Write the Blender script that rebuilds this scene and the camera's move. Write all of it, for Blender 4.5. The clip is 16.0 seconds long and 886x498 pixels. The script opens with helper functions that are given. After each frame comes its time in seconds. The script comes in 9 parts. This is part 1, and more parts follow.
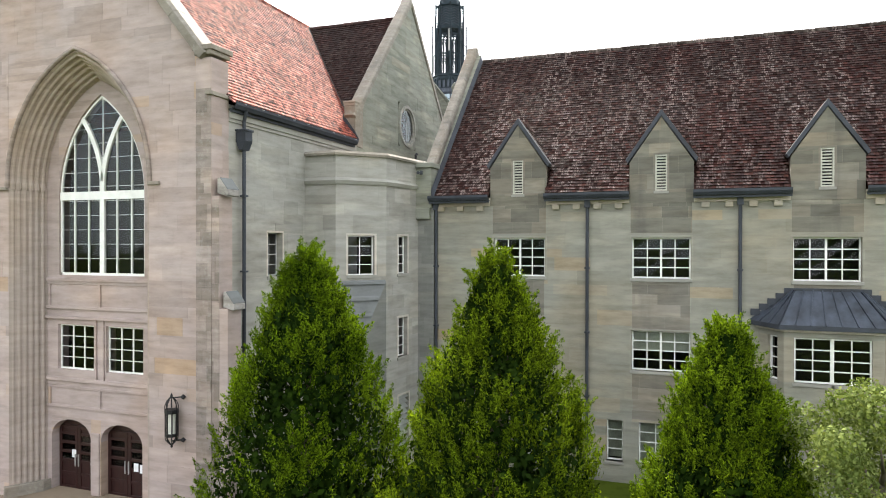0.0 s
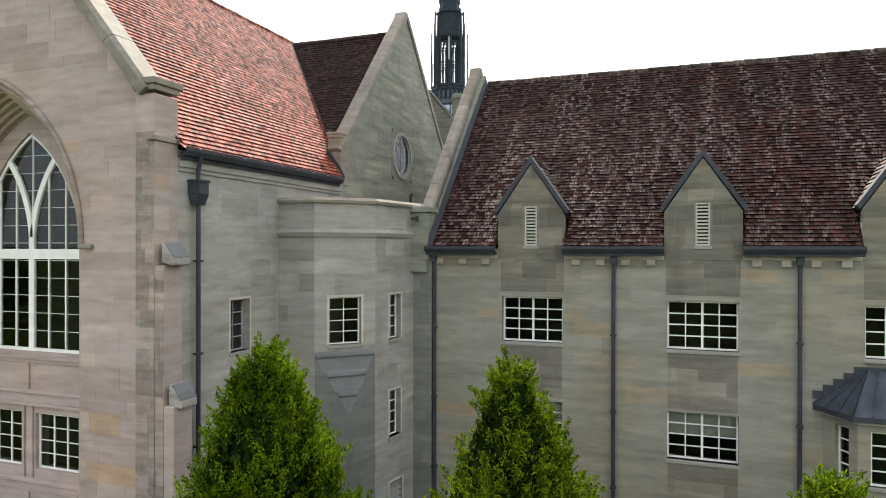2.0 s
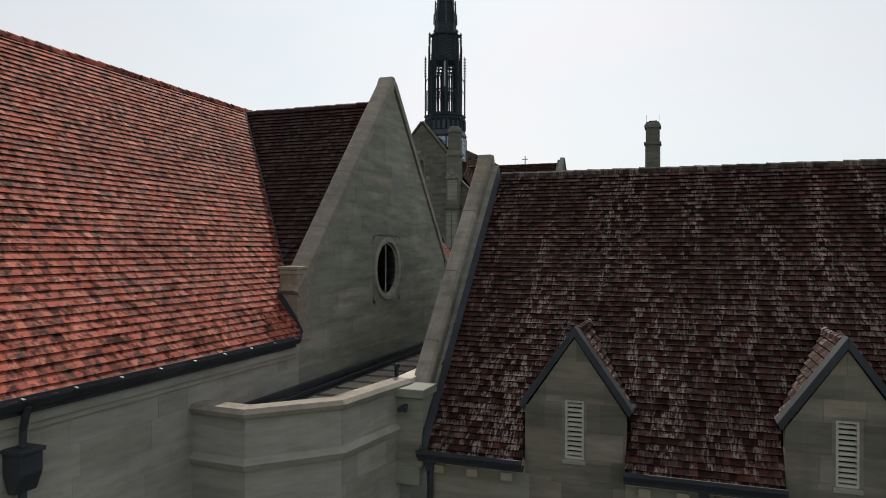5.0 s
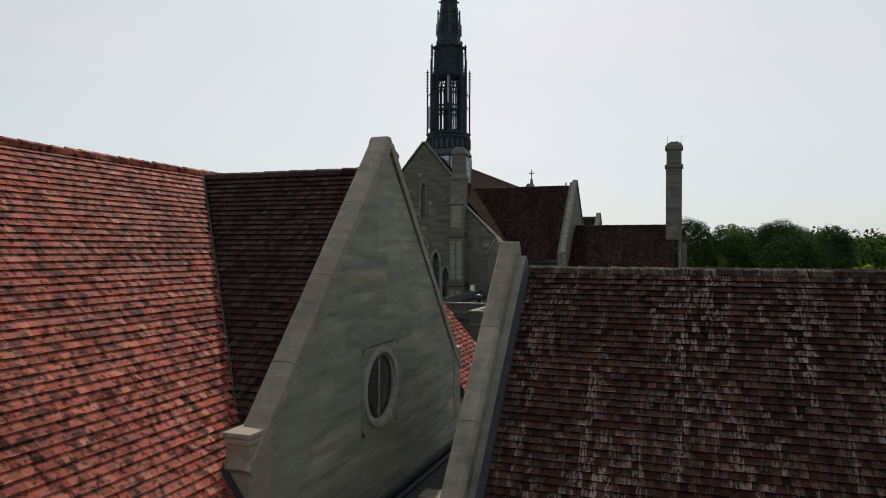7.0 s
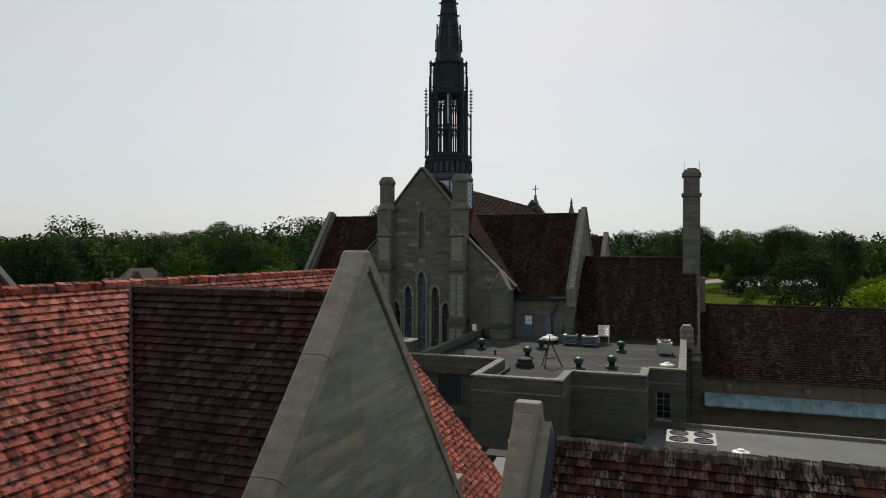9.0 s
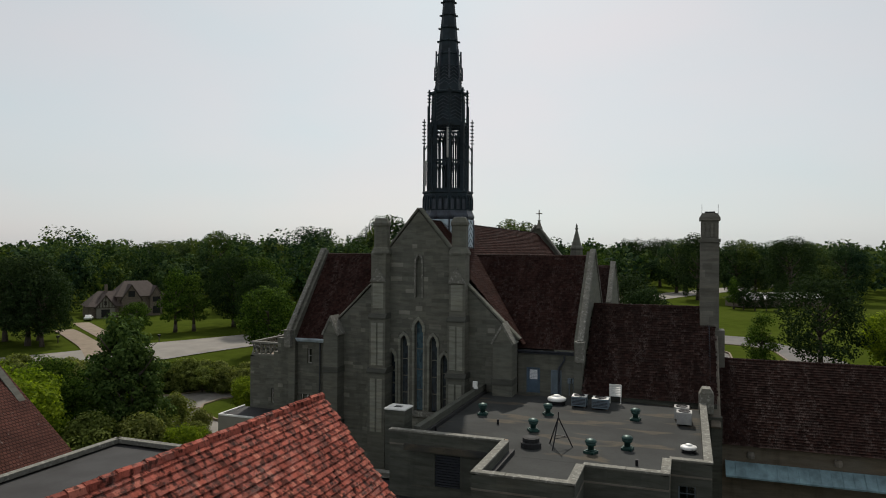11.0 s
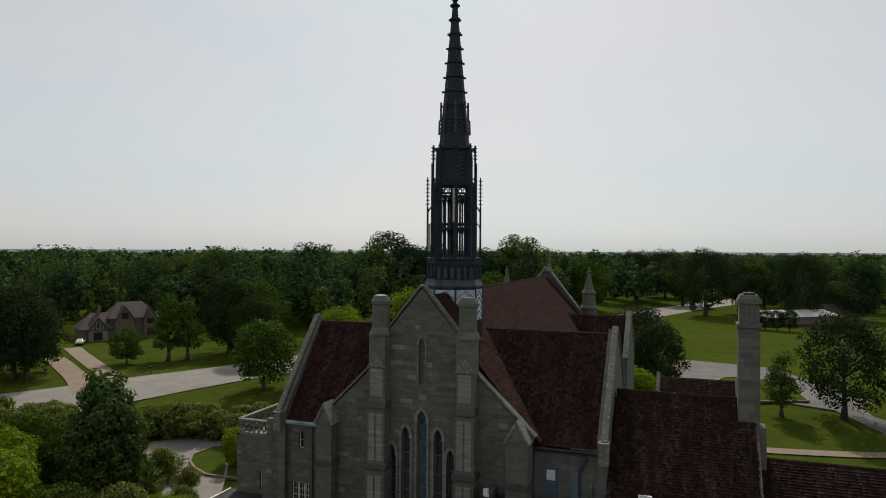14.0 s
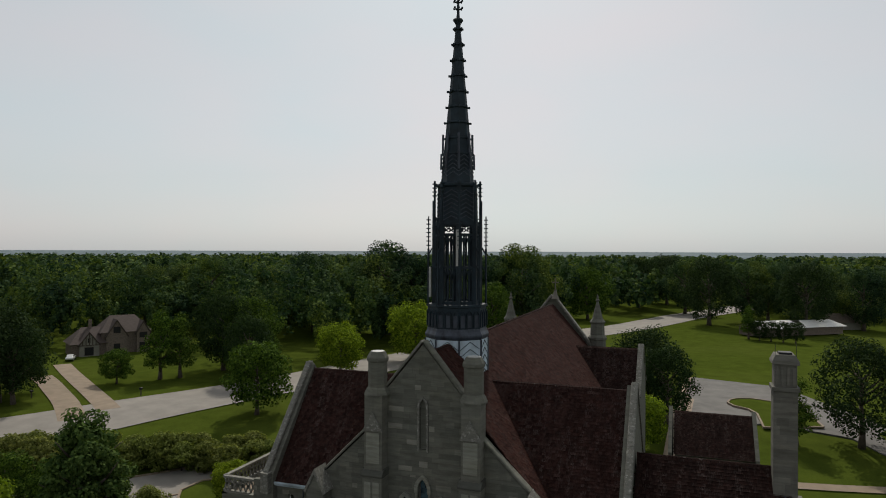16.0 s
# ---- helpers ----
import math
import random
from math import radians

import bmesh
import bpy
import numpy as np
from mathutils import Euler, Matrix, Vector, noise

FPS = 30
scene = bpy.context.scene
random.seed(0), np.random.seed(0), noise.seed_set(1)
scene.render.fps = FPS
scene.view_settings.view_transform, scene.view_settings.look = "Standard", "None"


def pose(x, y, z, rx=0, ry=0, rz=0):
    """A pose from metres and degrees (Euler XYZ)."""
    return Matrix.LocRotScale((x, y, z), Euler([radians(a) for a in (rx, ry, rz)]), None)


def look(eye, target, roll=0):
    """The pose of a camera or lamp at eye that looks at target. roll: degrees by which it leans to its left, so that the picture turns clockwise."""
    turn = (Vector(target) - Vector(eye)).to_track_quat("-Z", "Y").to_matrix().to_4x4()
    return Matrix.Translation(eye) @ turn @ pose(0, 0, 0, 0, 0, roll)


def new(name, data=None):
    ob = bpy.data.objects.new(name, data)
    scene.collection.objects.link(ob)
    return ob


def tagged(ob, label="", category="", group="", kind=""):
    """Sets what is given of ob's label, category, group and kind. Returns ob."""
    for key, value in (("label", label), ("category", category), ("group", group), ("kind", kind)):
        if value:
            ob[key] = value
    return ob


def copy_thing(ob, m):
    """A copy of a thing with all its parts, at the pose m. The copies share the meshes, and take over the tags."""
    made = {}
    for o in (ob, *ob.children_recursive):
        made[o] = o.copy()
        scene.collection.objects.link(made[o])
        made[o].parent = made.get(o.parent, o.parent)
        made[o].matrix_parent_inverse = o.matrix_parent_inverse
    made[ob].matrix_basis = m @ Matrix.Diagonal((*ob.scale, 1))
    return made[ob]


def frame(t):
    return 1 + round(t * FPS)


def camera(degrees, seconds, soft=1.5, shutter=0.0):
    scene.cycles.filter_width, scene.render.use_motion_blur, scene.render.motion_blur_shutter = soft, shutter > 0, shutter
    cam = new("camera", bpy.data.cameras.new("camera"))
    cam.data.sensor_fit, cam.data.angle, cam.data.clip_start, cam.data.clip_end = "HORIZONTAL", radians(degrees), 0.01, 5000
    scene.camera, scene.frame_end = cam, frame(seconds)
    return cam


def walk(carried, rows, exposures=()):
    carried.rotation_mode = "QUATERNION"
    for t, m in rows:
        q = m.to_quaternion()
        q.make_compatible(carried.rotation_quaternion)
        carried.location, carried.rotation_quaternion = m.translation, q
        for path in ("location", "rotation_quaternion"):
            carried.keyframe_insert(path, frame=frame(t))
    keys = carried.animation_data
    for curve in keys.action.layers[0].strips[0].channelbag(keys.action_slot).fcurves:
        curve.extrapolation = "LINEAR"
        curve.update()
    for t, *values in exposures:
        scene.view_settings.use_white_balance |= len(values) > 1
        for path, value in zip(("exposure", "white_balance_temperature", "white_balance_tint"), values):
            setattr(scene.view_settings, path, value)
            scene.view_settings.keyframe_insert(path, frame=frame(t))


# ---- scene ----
cam = camera(66.22, 16.0, soft=1.0)
# seconds, eye x y z, yaw, pitch, roll
PATH = [
    (0.0, 0.000, 0.000, 7.700, 20.21, -0.32, -0.08),
    (0.5, -0.250, 0.703, 8.090, 20.23, -0.20, -0.09),
    (1.0, -0.536, 1.494, 8.473, 20.23, -0.15, -0.07),
    (1.5, -0.881, 2.414, 8.914, 20.21, -0.10, -0.04),
    (2.0, -1.263, 3.445, 9.458, 20.18, -0.13, -0.09),
    (2.5, -1.658, 4.502, 10.108, 20.13, -0.10, -0.08),
    (3.0, -2.050, 5.577, 10.839, 20.06, -0.06, -0.12),
    (3.5, -2.445, 6.636, 11.597, 19.98, -0.01, -0.09),
    (4.0, -2.866, 7.670, 12.337, 19.83, 0.11, -0.16),
    (4.5, -3.305, 8.711, 13.046, 19.71, 0.09, -0.15),
    (5.0, -3.755, 9.753, 13.764, 19.62, 0.10, -0.17),
    (7.5, -5.954, 15.233, 17.126, 19.72, 0.07, -0.22),
    (8.0, -6.267, 16.200, 17.817, 19.70, 0.01, -0.26),
    (8.5, -6.580, 17.150, 18.520, 19.74, -0.02, -0.19),
    (9.0, -6.888, 18.095, 19.257, 19.76, 0.02, -0.12),
    (9.5, -7.185, 19.041, 20.036, 19.82, 0.11, -0.28),
    (12.0, -8.635, 23.409, 24.623, 19.87, 0.10, -0.29),
    (12.5, -8.990, 24.214, 25.544, 19.87, 0.11, -0.33),
    (13.0, -9.362, 25.010, 26.467, 19.88, 0.09, -0.29),
    (13.5, -9.759, 25.817, 27.382, 19.91, 0.12, -0.27),
    (14.0, -10.177, 26.675, 28.270, 19.95, 0.11, -0.28),
    (14.5, -10.615, 27.596, 29.130, 19.95, 0.12, -0.24),
    (15.0, -11.048, 28.564, 29.962, 19.94, 0.15, -0.29),
    (15.5, -11.472, 29.562, 30.748, 19.90, 0.19, -0.24),
    (16.0, -11.889, 30.580, 31.479, 19.83, 0.11, -0.21),
]
# seconds, stops
EXPOSURES = [(0.0, 2.30), (1.5, 1.96), (2.5, 1.54), (3.5, 0.97), (4.0, 0.58), (4.5, 0.34), (5.0, 0.22), (7.5, 0.03), (9.5, -0.05), (12.0, -0.08), (16.0, -0.17)]
walk(cam, [(t, pose(x, y, z, 90 + pitch, roll, yaw)) for t, x, y, z, yaw, pitch, roll in PATH],
     exposures=EXPOSURES)

# ---- light ----
SUN_AZ, SUN_EL = -16.0, 46.0        # degrees from +y towards +x, and above the horizon
world = bpy.data.worlds.new("sky")
scene.world = world
world.use_nodes = True
wn, wl = world.node_tree.nodes, world.node_tree.links
sky = wn.new("ShaderNodeTexSky")
sky.sky_type = "NISHITA"
sky.sun_disc = False
sky.sun_elevation = radians(SUN_EL)
sky.sun_rotation = radians(SUN_AZ)
sky.air_density, sky.dust_density, sky.ozone_density = 1.0, 2.2, 1.5
sky.altitude = 250
wn["Background"].inputs["Strength"].default_value = 0.102
# thin high haze: most of the sky's light is evened out
haze = wn.new("ShaderNodeMix")
haze.data_type = "RGBA"
haze.inputs["Factor"].default_value = 0.6
haze.inputs["B"].default_value = (6.70, 6.90, 7.02, 1)
grey = wn.new("ShaderNodeHueSaturation")
grey.inputs["Saturation"].default_value = 0.42
wl.new(sky.outputs["Color"], grey.inputs["Color"])
tint = wn.new("ShaderNodeMix")
tint.data_type, tint.blend_type = "RGBA", "MULTIPLY"
tint.inputs["Factor"].default_value = 1.0
tint.inputs["B"].default_value = (0.958, 0.966, 0.968, 1)
wl.new(grey.outputs["Color"], tint.inputs["A"])
wl.new(tint.outputs["Result"], haze.inputs["A"])
veil = wn.new("ShaderNodeTexNoise")
veil.inputs["Scale"].default_value, veil.inputs["Detail"].default_value = 2.2, 4.0
coord = wn.new("ShaderNodeTexCoord")
stretch = wn.new("ShaderNodeMapping")
stretch.inputs["Scale"].default_value = (1.0, 1.0, 2.2)
wl.new(coord.outputs["Generated"], stretch.inputs["Vector"])
wl.new(stretch.outputs["Vector"], veil.inputs["Vector"])
hue = wn.new("ShaderNodeValToRGB")
hue.color_ramp.elements[0].position, hue.color_ramp.elements[0].color = 0.36, (0.95, 1.0, 1.005, 1)
hue.color_ramp.elements[1].position, hue.color_ramp.elements[1].color = 0.64, (1.04, 0.996, 0.99, 1)
wl.new(veil.outputs["Fac"], hue.inputs["Fac"])
veiled = wn.new("ShaderNodeMix")
veiled.data_type, veiled.blend_type = "RGBA", "MULTIPLY"
veiled.inputs["Factor"].default_value = 1.0
wl.new(haze.outputs["Result"], veiled.inputs["A"])
wl.new(hue.outputs["Color"], veiled.inputs["B"])
wl.new(veiled.outputs["Result"], wn["Background"].inputs["Color"])
sun_data = bpy.data.lights.new("sun", "SUN")
sun_data.energy, sun_data.angle, sun_data.color = 3.3, radians(1.0), (1.0, 0.93, 0.82)
sun = new("sun", sun_data)
_a, _e = radians(SUN_AZ), radians(SUN_EL)
sun.matrix_world = look((0, 0, 80), (-math.sin(_a) * math.cos(_e) * 10, -math.cos(_a) * math.cos(_e) * 10, 80 - math.sin(_e) * 10))

# ---- materials ----
def mat(name, rough=0.8, metal=0.0, spec=0.35):
    m = bpy.data.materials.new(name)
    m.use_nodes = True
    b = m.node_tree.nodes["Principled BSDF"]
    b.inputs["Roughness"].default_value = rough
    b.inputs["Metallic"].default_value = metal
    b.inputs["Specular IOR Level"].default_value = spec
    return m, m.node_tree.nodes, m.node_tree.links, b


def nd(nodes, kind, **inputs):
    n = nodes.new(kind)
    for k, v in inputs.items():
        n.inputs[k.replace("_", " ")].default_value = v
    return n


def mapped(nodes, links, scale):
    tc = nodes.new("ShaderNodeNewGeometry")
    mp = nd(nodes, "ShaderNodeMapping", Scale=scale)
    links.new(tc.outputs["Position"], mp.inputs["Vector"])
    return mp.outputs["Vector"]


def noise_tex(nodes, links, scale, detail=4.0, stretch=(1, 1, 1), rough=0.55):
    n = nd(nodes, "ShaderNodeTexNoise", Scale=scale, Detail=detail, Roughness=rough)
    links.new(mapped(nodes, links, stretch), n.inputs["Vector"])
    return n.outputs["Fac"]


def ramp(nodes, links, fac, stops):
    r = nodes.new("ShaderNodeValToRGB")
    el = r.color_ramp.elements
    while len(el) < len(stops):
        el.new(0.5)
    for e, (p, c) in zip(el, stops):
        e.position, e.color = p, (*c, 1)
    links.new(fac, r.inputs["Fac"])
    return r.outputs["Color"]


def blend(nodes, links, a, b, fac, mode="MIX"):
    m = nodes.new("ShaderNodeMix")
    m.data_type, m.blend_type = "RGBA", mode
    for sock, v in ((m.inputs["A"], a), (m.inputs["B"], b), (m.inputs["Factor"], fac)):
        if isinstance(v, (tuple, list)):
            sock.default_value = (*v, 1)
        elif isinstance(v, (int, float)):
            sock.default_value = v
        else:
            links.new(v, sock)
    return m.outputs["Result"]


def vmap(nodes, links, v, a, b, c=0.0, d=1.0):
    n = nd(nodes, "ShaderNodeMapRange")
    n.inputs["From Min"].default_value, n.inputs["From Max"].default_value = a, b
    n.inputs["To Min"].default_value, n.inputs["To Max"].default_value = c, d
    links.new(v, n.inputs["Value"])
    return n.outputs["Result"]


def bump(nodes, links, bsdf, height, strength=0.3, distance=0.02):
    n = nd(nodes, "ShaderNodeBump", Strength=strength, Distance=distance)
    links.new(height, n.inputs["Height"])
    links.new(n.outputs["Normal"], bsdf.inputs["Normal"])


def rnd(nodes, single):
    """A random number for each piece: for each object, or for each island of a joined mesh."""
    if single:
        return nodes.new("ShaderNodeObjectInfo").outputs["Random"]
    return nodes.new("ShaderNodeNewGeometry").outputs["Random Per Island"]


def stone(name, stops, single=False, stain=0.35, streak=0.5, tint=(0.17, 0.158, 0.135), warmth=0.55, lichen=0.0):
    m, n, l, b = mat(name, 0.85, spec=0.25)
    col = ramp(n, l, rnd(n, single), stops)
    beds = noise_tex(n, l, 1.0, 5, (0.7, 0.7, 5.0))
    col = blend(n, l, col, blend(n, l, col, (0.55, 0.53, 0.50), 1.0, "MULTIPLY"), vmap(n, l, beds, 0.42, 0.75, 0, streak))
    bands = noise_tex(n, l, 1.0, 3, (0.42, 0.42, 2.0))
    col = blend(n, l, col, blend(n, l, col, (1.32, 1.30, 1.25), 1.0, "MULTIPLY"), vmap(n, l, bands, 0.52, 0.64, 0, streak))
    drips = noise_tex(n, l, 1.0, 5, (1.1, 1.1, 0.16))
    col = blend(n, l, col, tint, vmap(n, l, drips, 0.55, 0.8, 0, stain))
    warm = noise_tex(n, l, 0.35, 3)
    col = blend(n, l, col, blend(n, l, col, (1.0, 0.86, 0.70), 1.0, "MULTIPLY"), vmap(n, l, warm, 0.45, 0.7, 0, warmth))
    mottle = noise_tex(n, l, 2.2, 6, (0.7, 0.7, 2.4), 0.65)
    col = blend(n, l, col, blend(n, l, col, (0.85, 0.845, 0.83), 1.0, "MULTIPLY"), vmap(n, l, mottle, 0.50, 0.70))
    col = blend(n, l, col, blend(n, l, col, (1.08, 1.08, 1.08), 1.0, "MULTIPLY"), vmap(n, l, mottle, 0.48, 0.32))
    if lichen:
        crust = noise_tex(n, l, 5.0, 6, rough=0.72)
        col = blend(n, l, col, (0.40, 0.395, 0.36), vmap(n, l, crust, 0.54, 0.64, 0, lichen))
        col = blend(n, l, col, (0.05, 0.052, 0.047), vmap(n, l, crust, 0.44, 0.34, 0, lichen))
    l.new(col, b.inputs["Base Color"])
    grain = noise_tex(n, l, 14.0, 6)
    bump(n, l, b, grain, 0.25, 0.02)
    l.new(vmap(n, l, grain, 0.2, 0.8, 0.75, 0.95), b.inputs["Roughness"])
    return m


PALE = [(0.0, (0.2863, 0.2349, 0.2202)), (0.2, (0.3415, 0.2770, 0.2599)), (0.5, (0.3658, 0.2981, 0.2818)), (0.75, (0.3498, 0.2908, 0.2761)), (0.93, (0.3975, 0.3240, 0.3052)), (0.99, (0.3658, 0.2681, 0.1976))]
GREY = [(0.0, (0.1787, 0.1852, 0.1554)), (0.25, (0.2039, 0.2102, 0.1768)), (0.55, (0.2220, 0.2250, 0.1884)), (0.8, (0.2057, 0.2138, 0.1822)), (0.95, (0.2418, 0.2426, 0.2018)), (1.0, (0.2527, 0.2333, 0.1786))]
DARKW = [(0.0, (0.1302, 0.1205, 0.103)), (0.3, (0.1495, 0.1378, 0.1178)), (0.6, (0.1613, 0.1484, 0.1271)), (0.8, (0.1722, 0.1517, 0.1264)), (1.0, (0.1974, 0.1804, 0.1537))]
MID = [(0.0, (0.2492, 0.2403, 0.218)), (0.15, (0.2803, 0.2715, 0.2465)), (0.4, (0.3115, 0.3008, 0.2759)), (0.7, (0.2982, 0.2866, 0.2617)), (0.95, (0.3293, 0.3177, 0.2893)), (1.0, (0.325, 0.305, 0.265))]
M_MID = stone("mid_limestone", MID, stain=0.4, streak=0.5, warmth=0.25)
M_MID1 = stone("mid_limestone_block", MID, True, stain=0.4, streak=0.5, warmth=0.25)
M_PALE = stone("pale_limestone", PALE, stain=0.38, streak=0.42, tint=(0.24, 0.21, 0.185))
M_PALE1 = stone("pale_limestone_block", PALE, True, stain=0.38, streak=0.42, tint=(0.24, 0.21, 0.185))
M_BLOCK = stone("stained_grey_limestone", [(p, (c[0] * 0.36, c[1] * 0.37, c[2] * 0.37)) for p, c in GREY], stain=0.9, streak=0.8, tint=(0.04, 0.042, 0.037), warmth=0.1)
M_GREY = stone("grey_limestone", GREY, stain=0.55, streak=0.85, warmth=0.2)
M_DARKST = stone("weathered_limestone", DARKW, stain=0.6, streak=0.7)
M_SILL = stone("grey_sill_limestone", [(0, (0.25, 0.243, 0.22)), (1, (0.30, 0.29, 0.262))], stain=0.5, streak=0.3, warmth=0.1)
M_SLOPE = stone("smooth_grey_weathering_stone", [(0, (0.125, 0.13, 0.13)), (1, (0.16, 0.165, 0.163))], stain=0.5, streak=0.3, tint=(0.07, 0.075, 0.078), warmth=0.0)
M_STAINED = stone("stained_corner_limestone", [(0, (0.15, 0.152, 0.14)), (1, (0.20, 0.20, 0.182))], stain=0.75, streak=0.5, tint=(0.085, 0.088, 0.085), warmth=0.1)
M_QUOIN = stone("mottled_brown_limestone", [(0.0, (0.20, 0.170, 0.155)), (0.5, (0.262, 0.222, 0.204)), (1.0, (0.33, 0.278, 0.26))], stain=1.0, streak=0.9, tint=(0.085, 0.072, 0.064), lichen=0.22)
M_WEATHER = stone("black_stained_white_limestone", [(0.0, (0.27, 0.25, 0.235)), (1.0, (0.33, 0.305, 0.29))], stain=0.95, streak=0.9, tint=(0.06, 0.06, 0.065), warmth=0.1, lichen=0.7)
M_DORMER = stone("mottled_dormer_limestone", [(0.0, (0.1120, 0.1069, 0.0887)), (0.35, (0.1480, 0.1402, 0.1161)), (0.65, (0.1720, 0.1624, 0.1346)), (0.85, (0.1879, 0.1624, 0.1272)), (1.0, (0.2159, 0.2020, 0.1685))], stain=0.9, streak=0.8, tint=(0.085, 0.083, 0.075), warmth=0.3)
M_PANEL = stone("stained_panel_limestone", [(0.0, (0.15, 0.139, 0.118)), (0.3, (0.175, 0.162, 0.138)), (0.6, (0.20, 0.185, 0.157)), (0.85, (0.225, 0.205, 0.172)), (1.0, (0.26, 0.238, 0.2))], stain=0.75, streak=0.6, tint=(0.10, 0.094, 0.082))
M_TAN = stone("stained_tan_limestone", [(0.0, (0.105, 0.09, 0.07)), (1.0, (0.15, 0.13, 0.10))], stain=0.8, streak=0.6, tint=(0.05, 0.044, 0.036), warmth=0.5)
M_JAMB = stone("pinkish_brown_moulding_stone", [(0.0, (0.30, 0.252, 0.222)), (1.0, (0.37, 0.312, 0.278))], stain=0.45, streak=0.35, tint=(0.19, 0.155, 0.13))
M_TRIM = stone("limestone_trim", [(0, (0.42, 0.385, 0.335)), (1, (0.49, 0.45, 0.395))], stain=0.35, streak=0.25)
M_COPE = stone("coping_limestone", [(0, (0.2006, 0.1814, 0.1560)), (1, (0.2629, 0.2377, 0.2060))], stain=0.85, streak=0.5, tint=(0.10, 0.094, 0.086), lichen=0.22)
M_COPED = stone("dark_coping_limestone", [(0, (0.135, 0.134, 0.117)), (1, (0.175, 0.172, 0.15))], stain=0.6, streak=0.4, warmth=0.1, lichen=0.6)
M_CHDARK = stone("dark_church_limestone", [(0.0, (0.052, 0.054, 0.046)), (1.0, (0.075, 0.077, 0.066))], stain=0.7, streak=0.6, tint=(0.035, 0.036, 0.031), warmth=0.1)
M_CHIM = stone("chimney_limestone", [(0.0, (0.1032, 0.1006, 0.0860)), (0.5, (0.1247, 0.1213, 0.1049)), (1.0, (0.1505, 0.1445, 0.1247))], stain=0.6, streak=0.6, tint=(0.07, 0.07, 0.062), warmth=0.2)
M_CHURCH = stone("church_limestone", [(0.0, (0.100, 0.102, 0.086)), (0.35, (0.114, 0.116, 0.097)), (0.75, (0.130, 0.131, 0.110)), (0.93, (0.142, 0.142, 0.120)), (0.99, (0.215, 0.21, 0.18))], stain=0.75, streak=0.6, tint=(0.062, 0.064, 0.055), warmth=0.15)


def tile(name, stops, single=False, lichen=0.3, dark=0.5, gloss=0.85, spec=0.06, soot=(0.30, 0.27, 0.27), rust=0.0, streaks=0.0):
    """Fired clay tiles: a tone for each tile, sooty blotches and flecks, rusty patches, runs of pale lichen."""
    m, n, l, b = mat(name, gloss, spec=spec)
    col = ramp(n, l, rnd(n, single), stops)
    if rust:
        patch = noise_tex(n, l, 0.5, 4, (1, 1, 0.4))
        col = blend(n, l, col, blend(n, l, col, (2.3, 0.95, 0.85), 1.0, "MULTIPLY"), vmap(n, l, patch, 0.47, 0.68, 0, rust))
    blotch = noise_tex(n, l, 0.7, 5, (1, 1, 0.5))
    col = blend(n, l, col, blend(n, l, col, soot, 1.0, "MULTIPLY"), vmap(n, l, blotch, 0.45, 0.72, 0, dark * 0.8))
    fleck = noise_tex(n, l, 7.0, 4, (1, 1, 0.8), 0.6)
    col = blend(n, l, col, blend(n, l, col, soot, 1.0, "MULTIPLY"), vmap(n, l, fleck, 0.47, 0.60, 0, dark * 1.5))
    grain = noise_tex(n, l, 30.0, 3, (1, 1, 0.25))
    col = blend(n, l, col, blend(n, l, col, (1.5, 1.5, 1.5), 1.0, "MULTIPLY"), vmap(n, l, grain, 0.5, 0.7, 0, 0.7))
    if streaks:
        moss = noise_tex(n, l, 1.0, 5, (1.1, 1.1, 0.10), 0.7)
        col = blend(n, l, col, blend(n, l, col, (0.40, 0.42, 0.42), 1.0, "MULTIPLY"), vmap(n, l, moss, 0.46, 0.62, 0, streaks))
        col = blend(n, l, col, blend(n, l, col, (1.3, 1.32, 1.3), 1.0, "MULTIPLY"), vmap(n, l, moss, 0.42, 0.30, 0, streaks))
    # lichen sits on whole tiles, in runs down the slope
    runs = noise_tex(n, l, 1.0, 4, (1.7, 0.30, 0.13), 0.65)
    spots = noise_tex(n, l, 26.0, 3, (1.0, 0.22, 0.22), 0.65)
    seed = n.new("ShaderNodeMath")
    seed.operation = "MULTIPLY"
    seed.inputs[1].default_value = 37.7
    l.new(rnd(n, single), seed.inputs[0])
    frac = n.new("ShaderNodeMath")
    frac.operation = "FRACT"
    l.new(seed.outputs[0], frac.inputs[0])
    fac = None
    for v in (vmap(n, l, runs, 0.45, 0.64, 0.10, 1.0), vmap(n, l, frac.outputs[0], 0.25, 0.60), vmap(n, l, spots, 0.46, 0.56)):
        mul = n.new("ShaderNodeMath")
        mul.operation = "MULTIPLY"
        l.new(v, mul.inputs[0])
        if fac is None:
            mul.inputs[1].default_value = lichen
        else:
            l.new(fac, mul.inputs[1])
        fac = mul.outputs[0]
    col = blend(n, l, col, (0.40, 0.32, 0.29), fac)
    l.new(vmap(n, l, frac.outputs[0], 0, 1, spec * 0.3, spec * 1.7), b.inputs["Specular IOR Level"])
    l.new(col, b.inputs["Base Color"])
    bump(n, l, b, noise_tex(n, l, 22.0, 4, (1, 1, 0.5)), 0.45, 0.02)
    return m


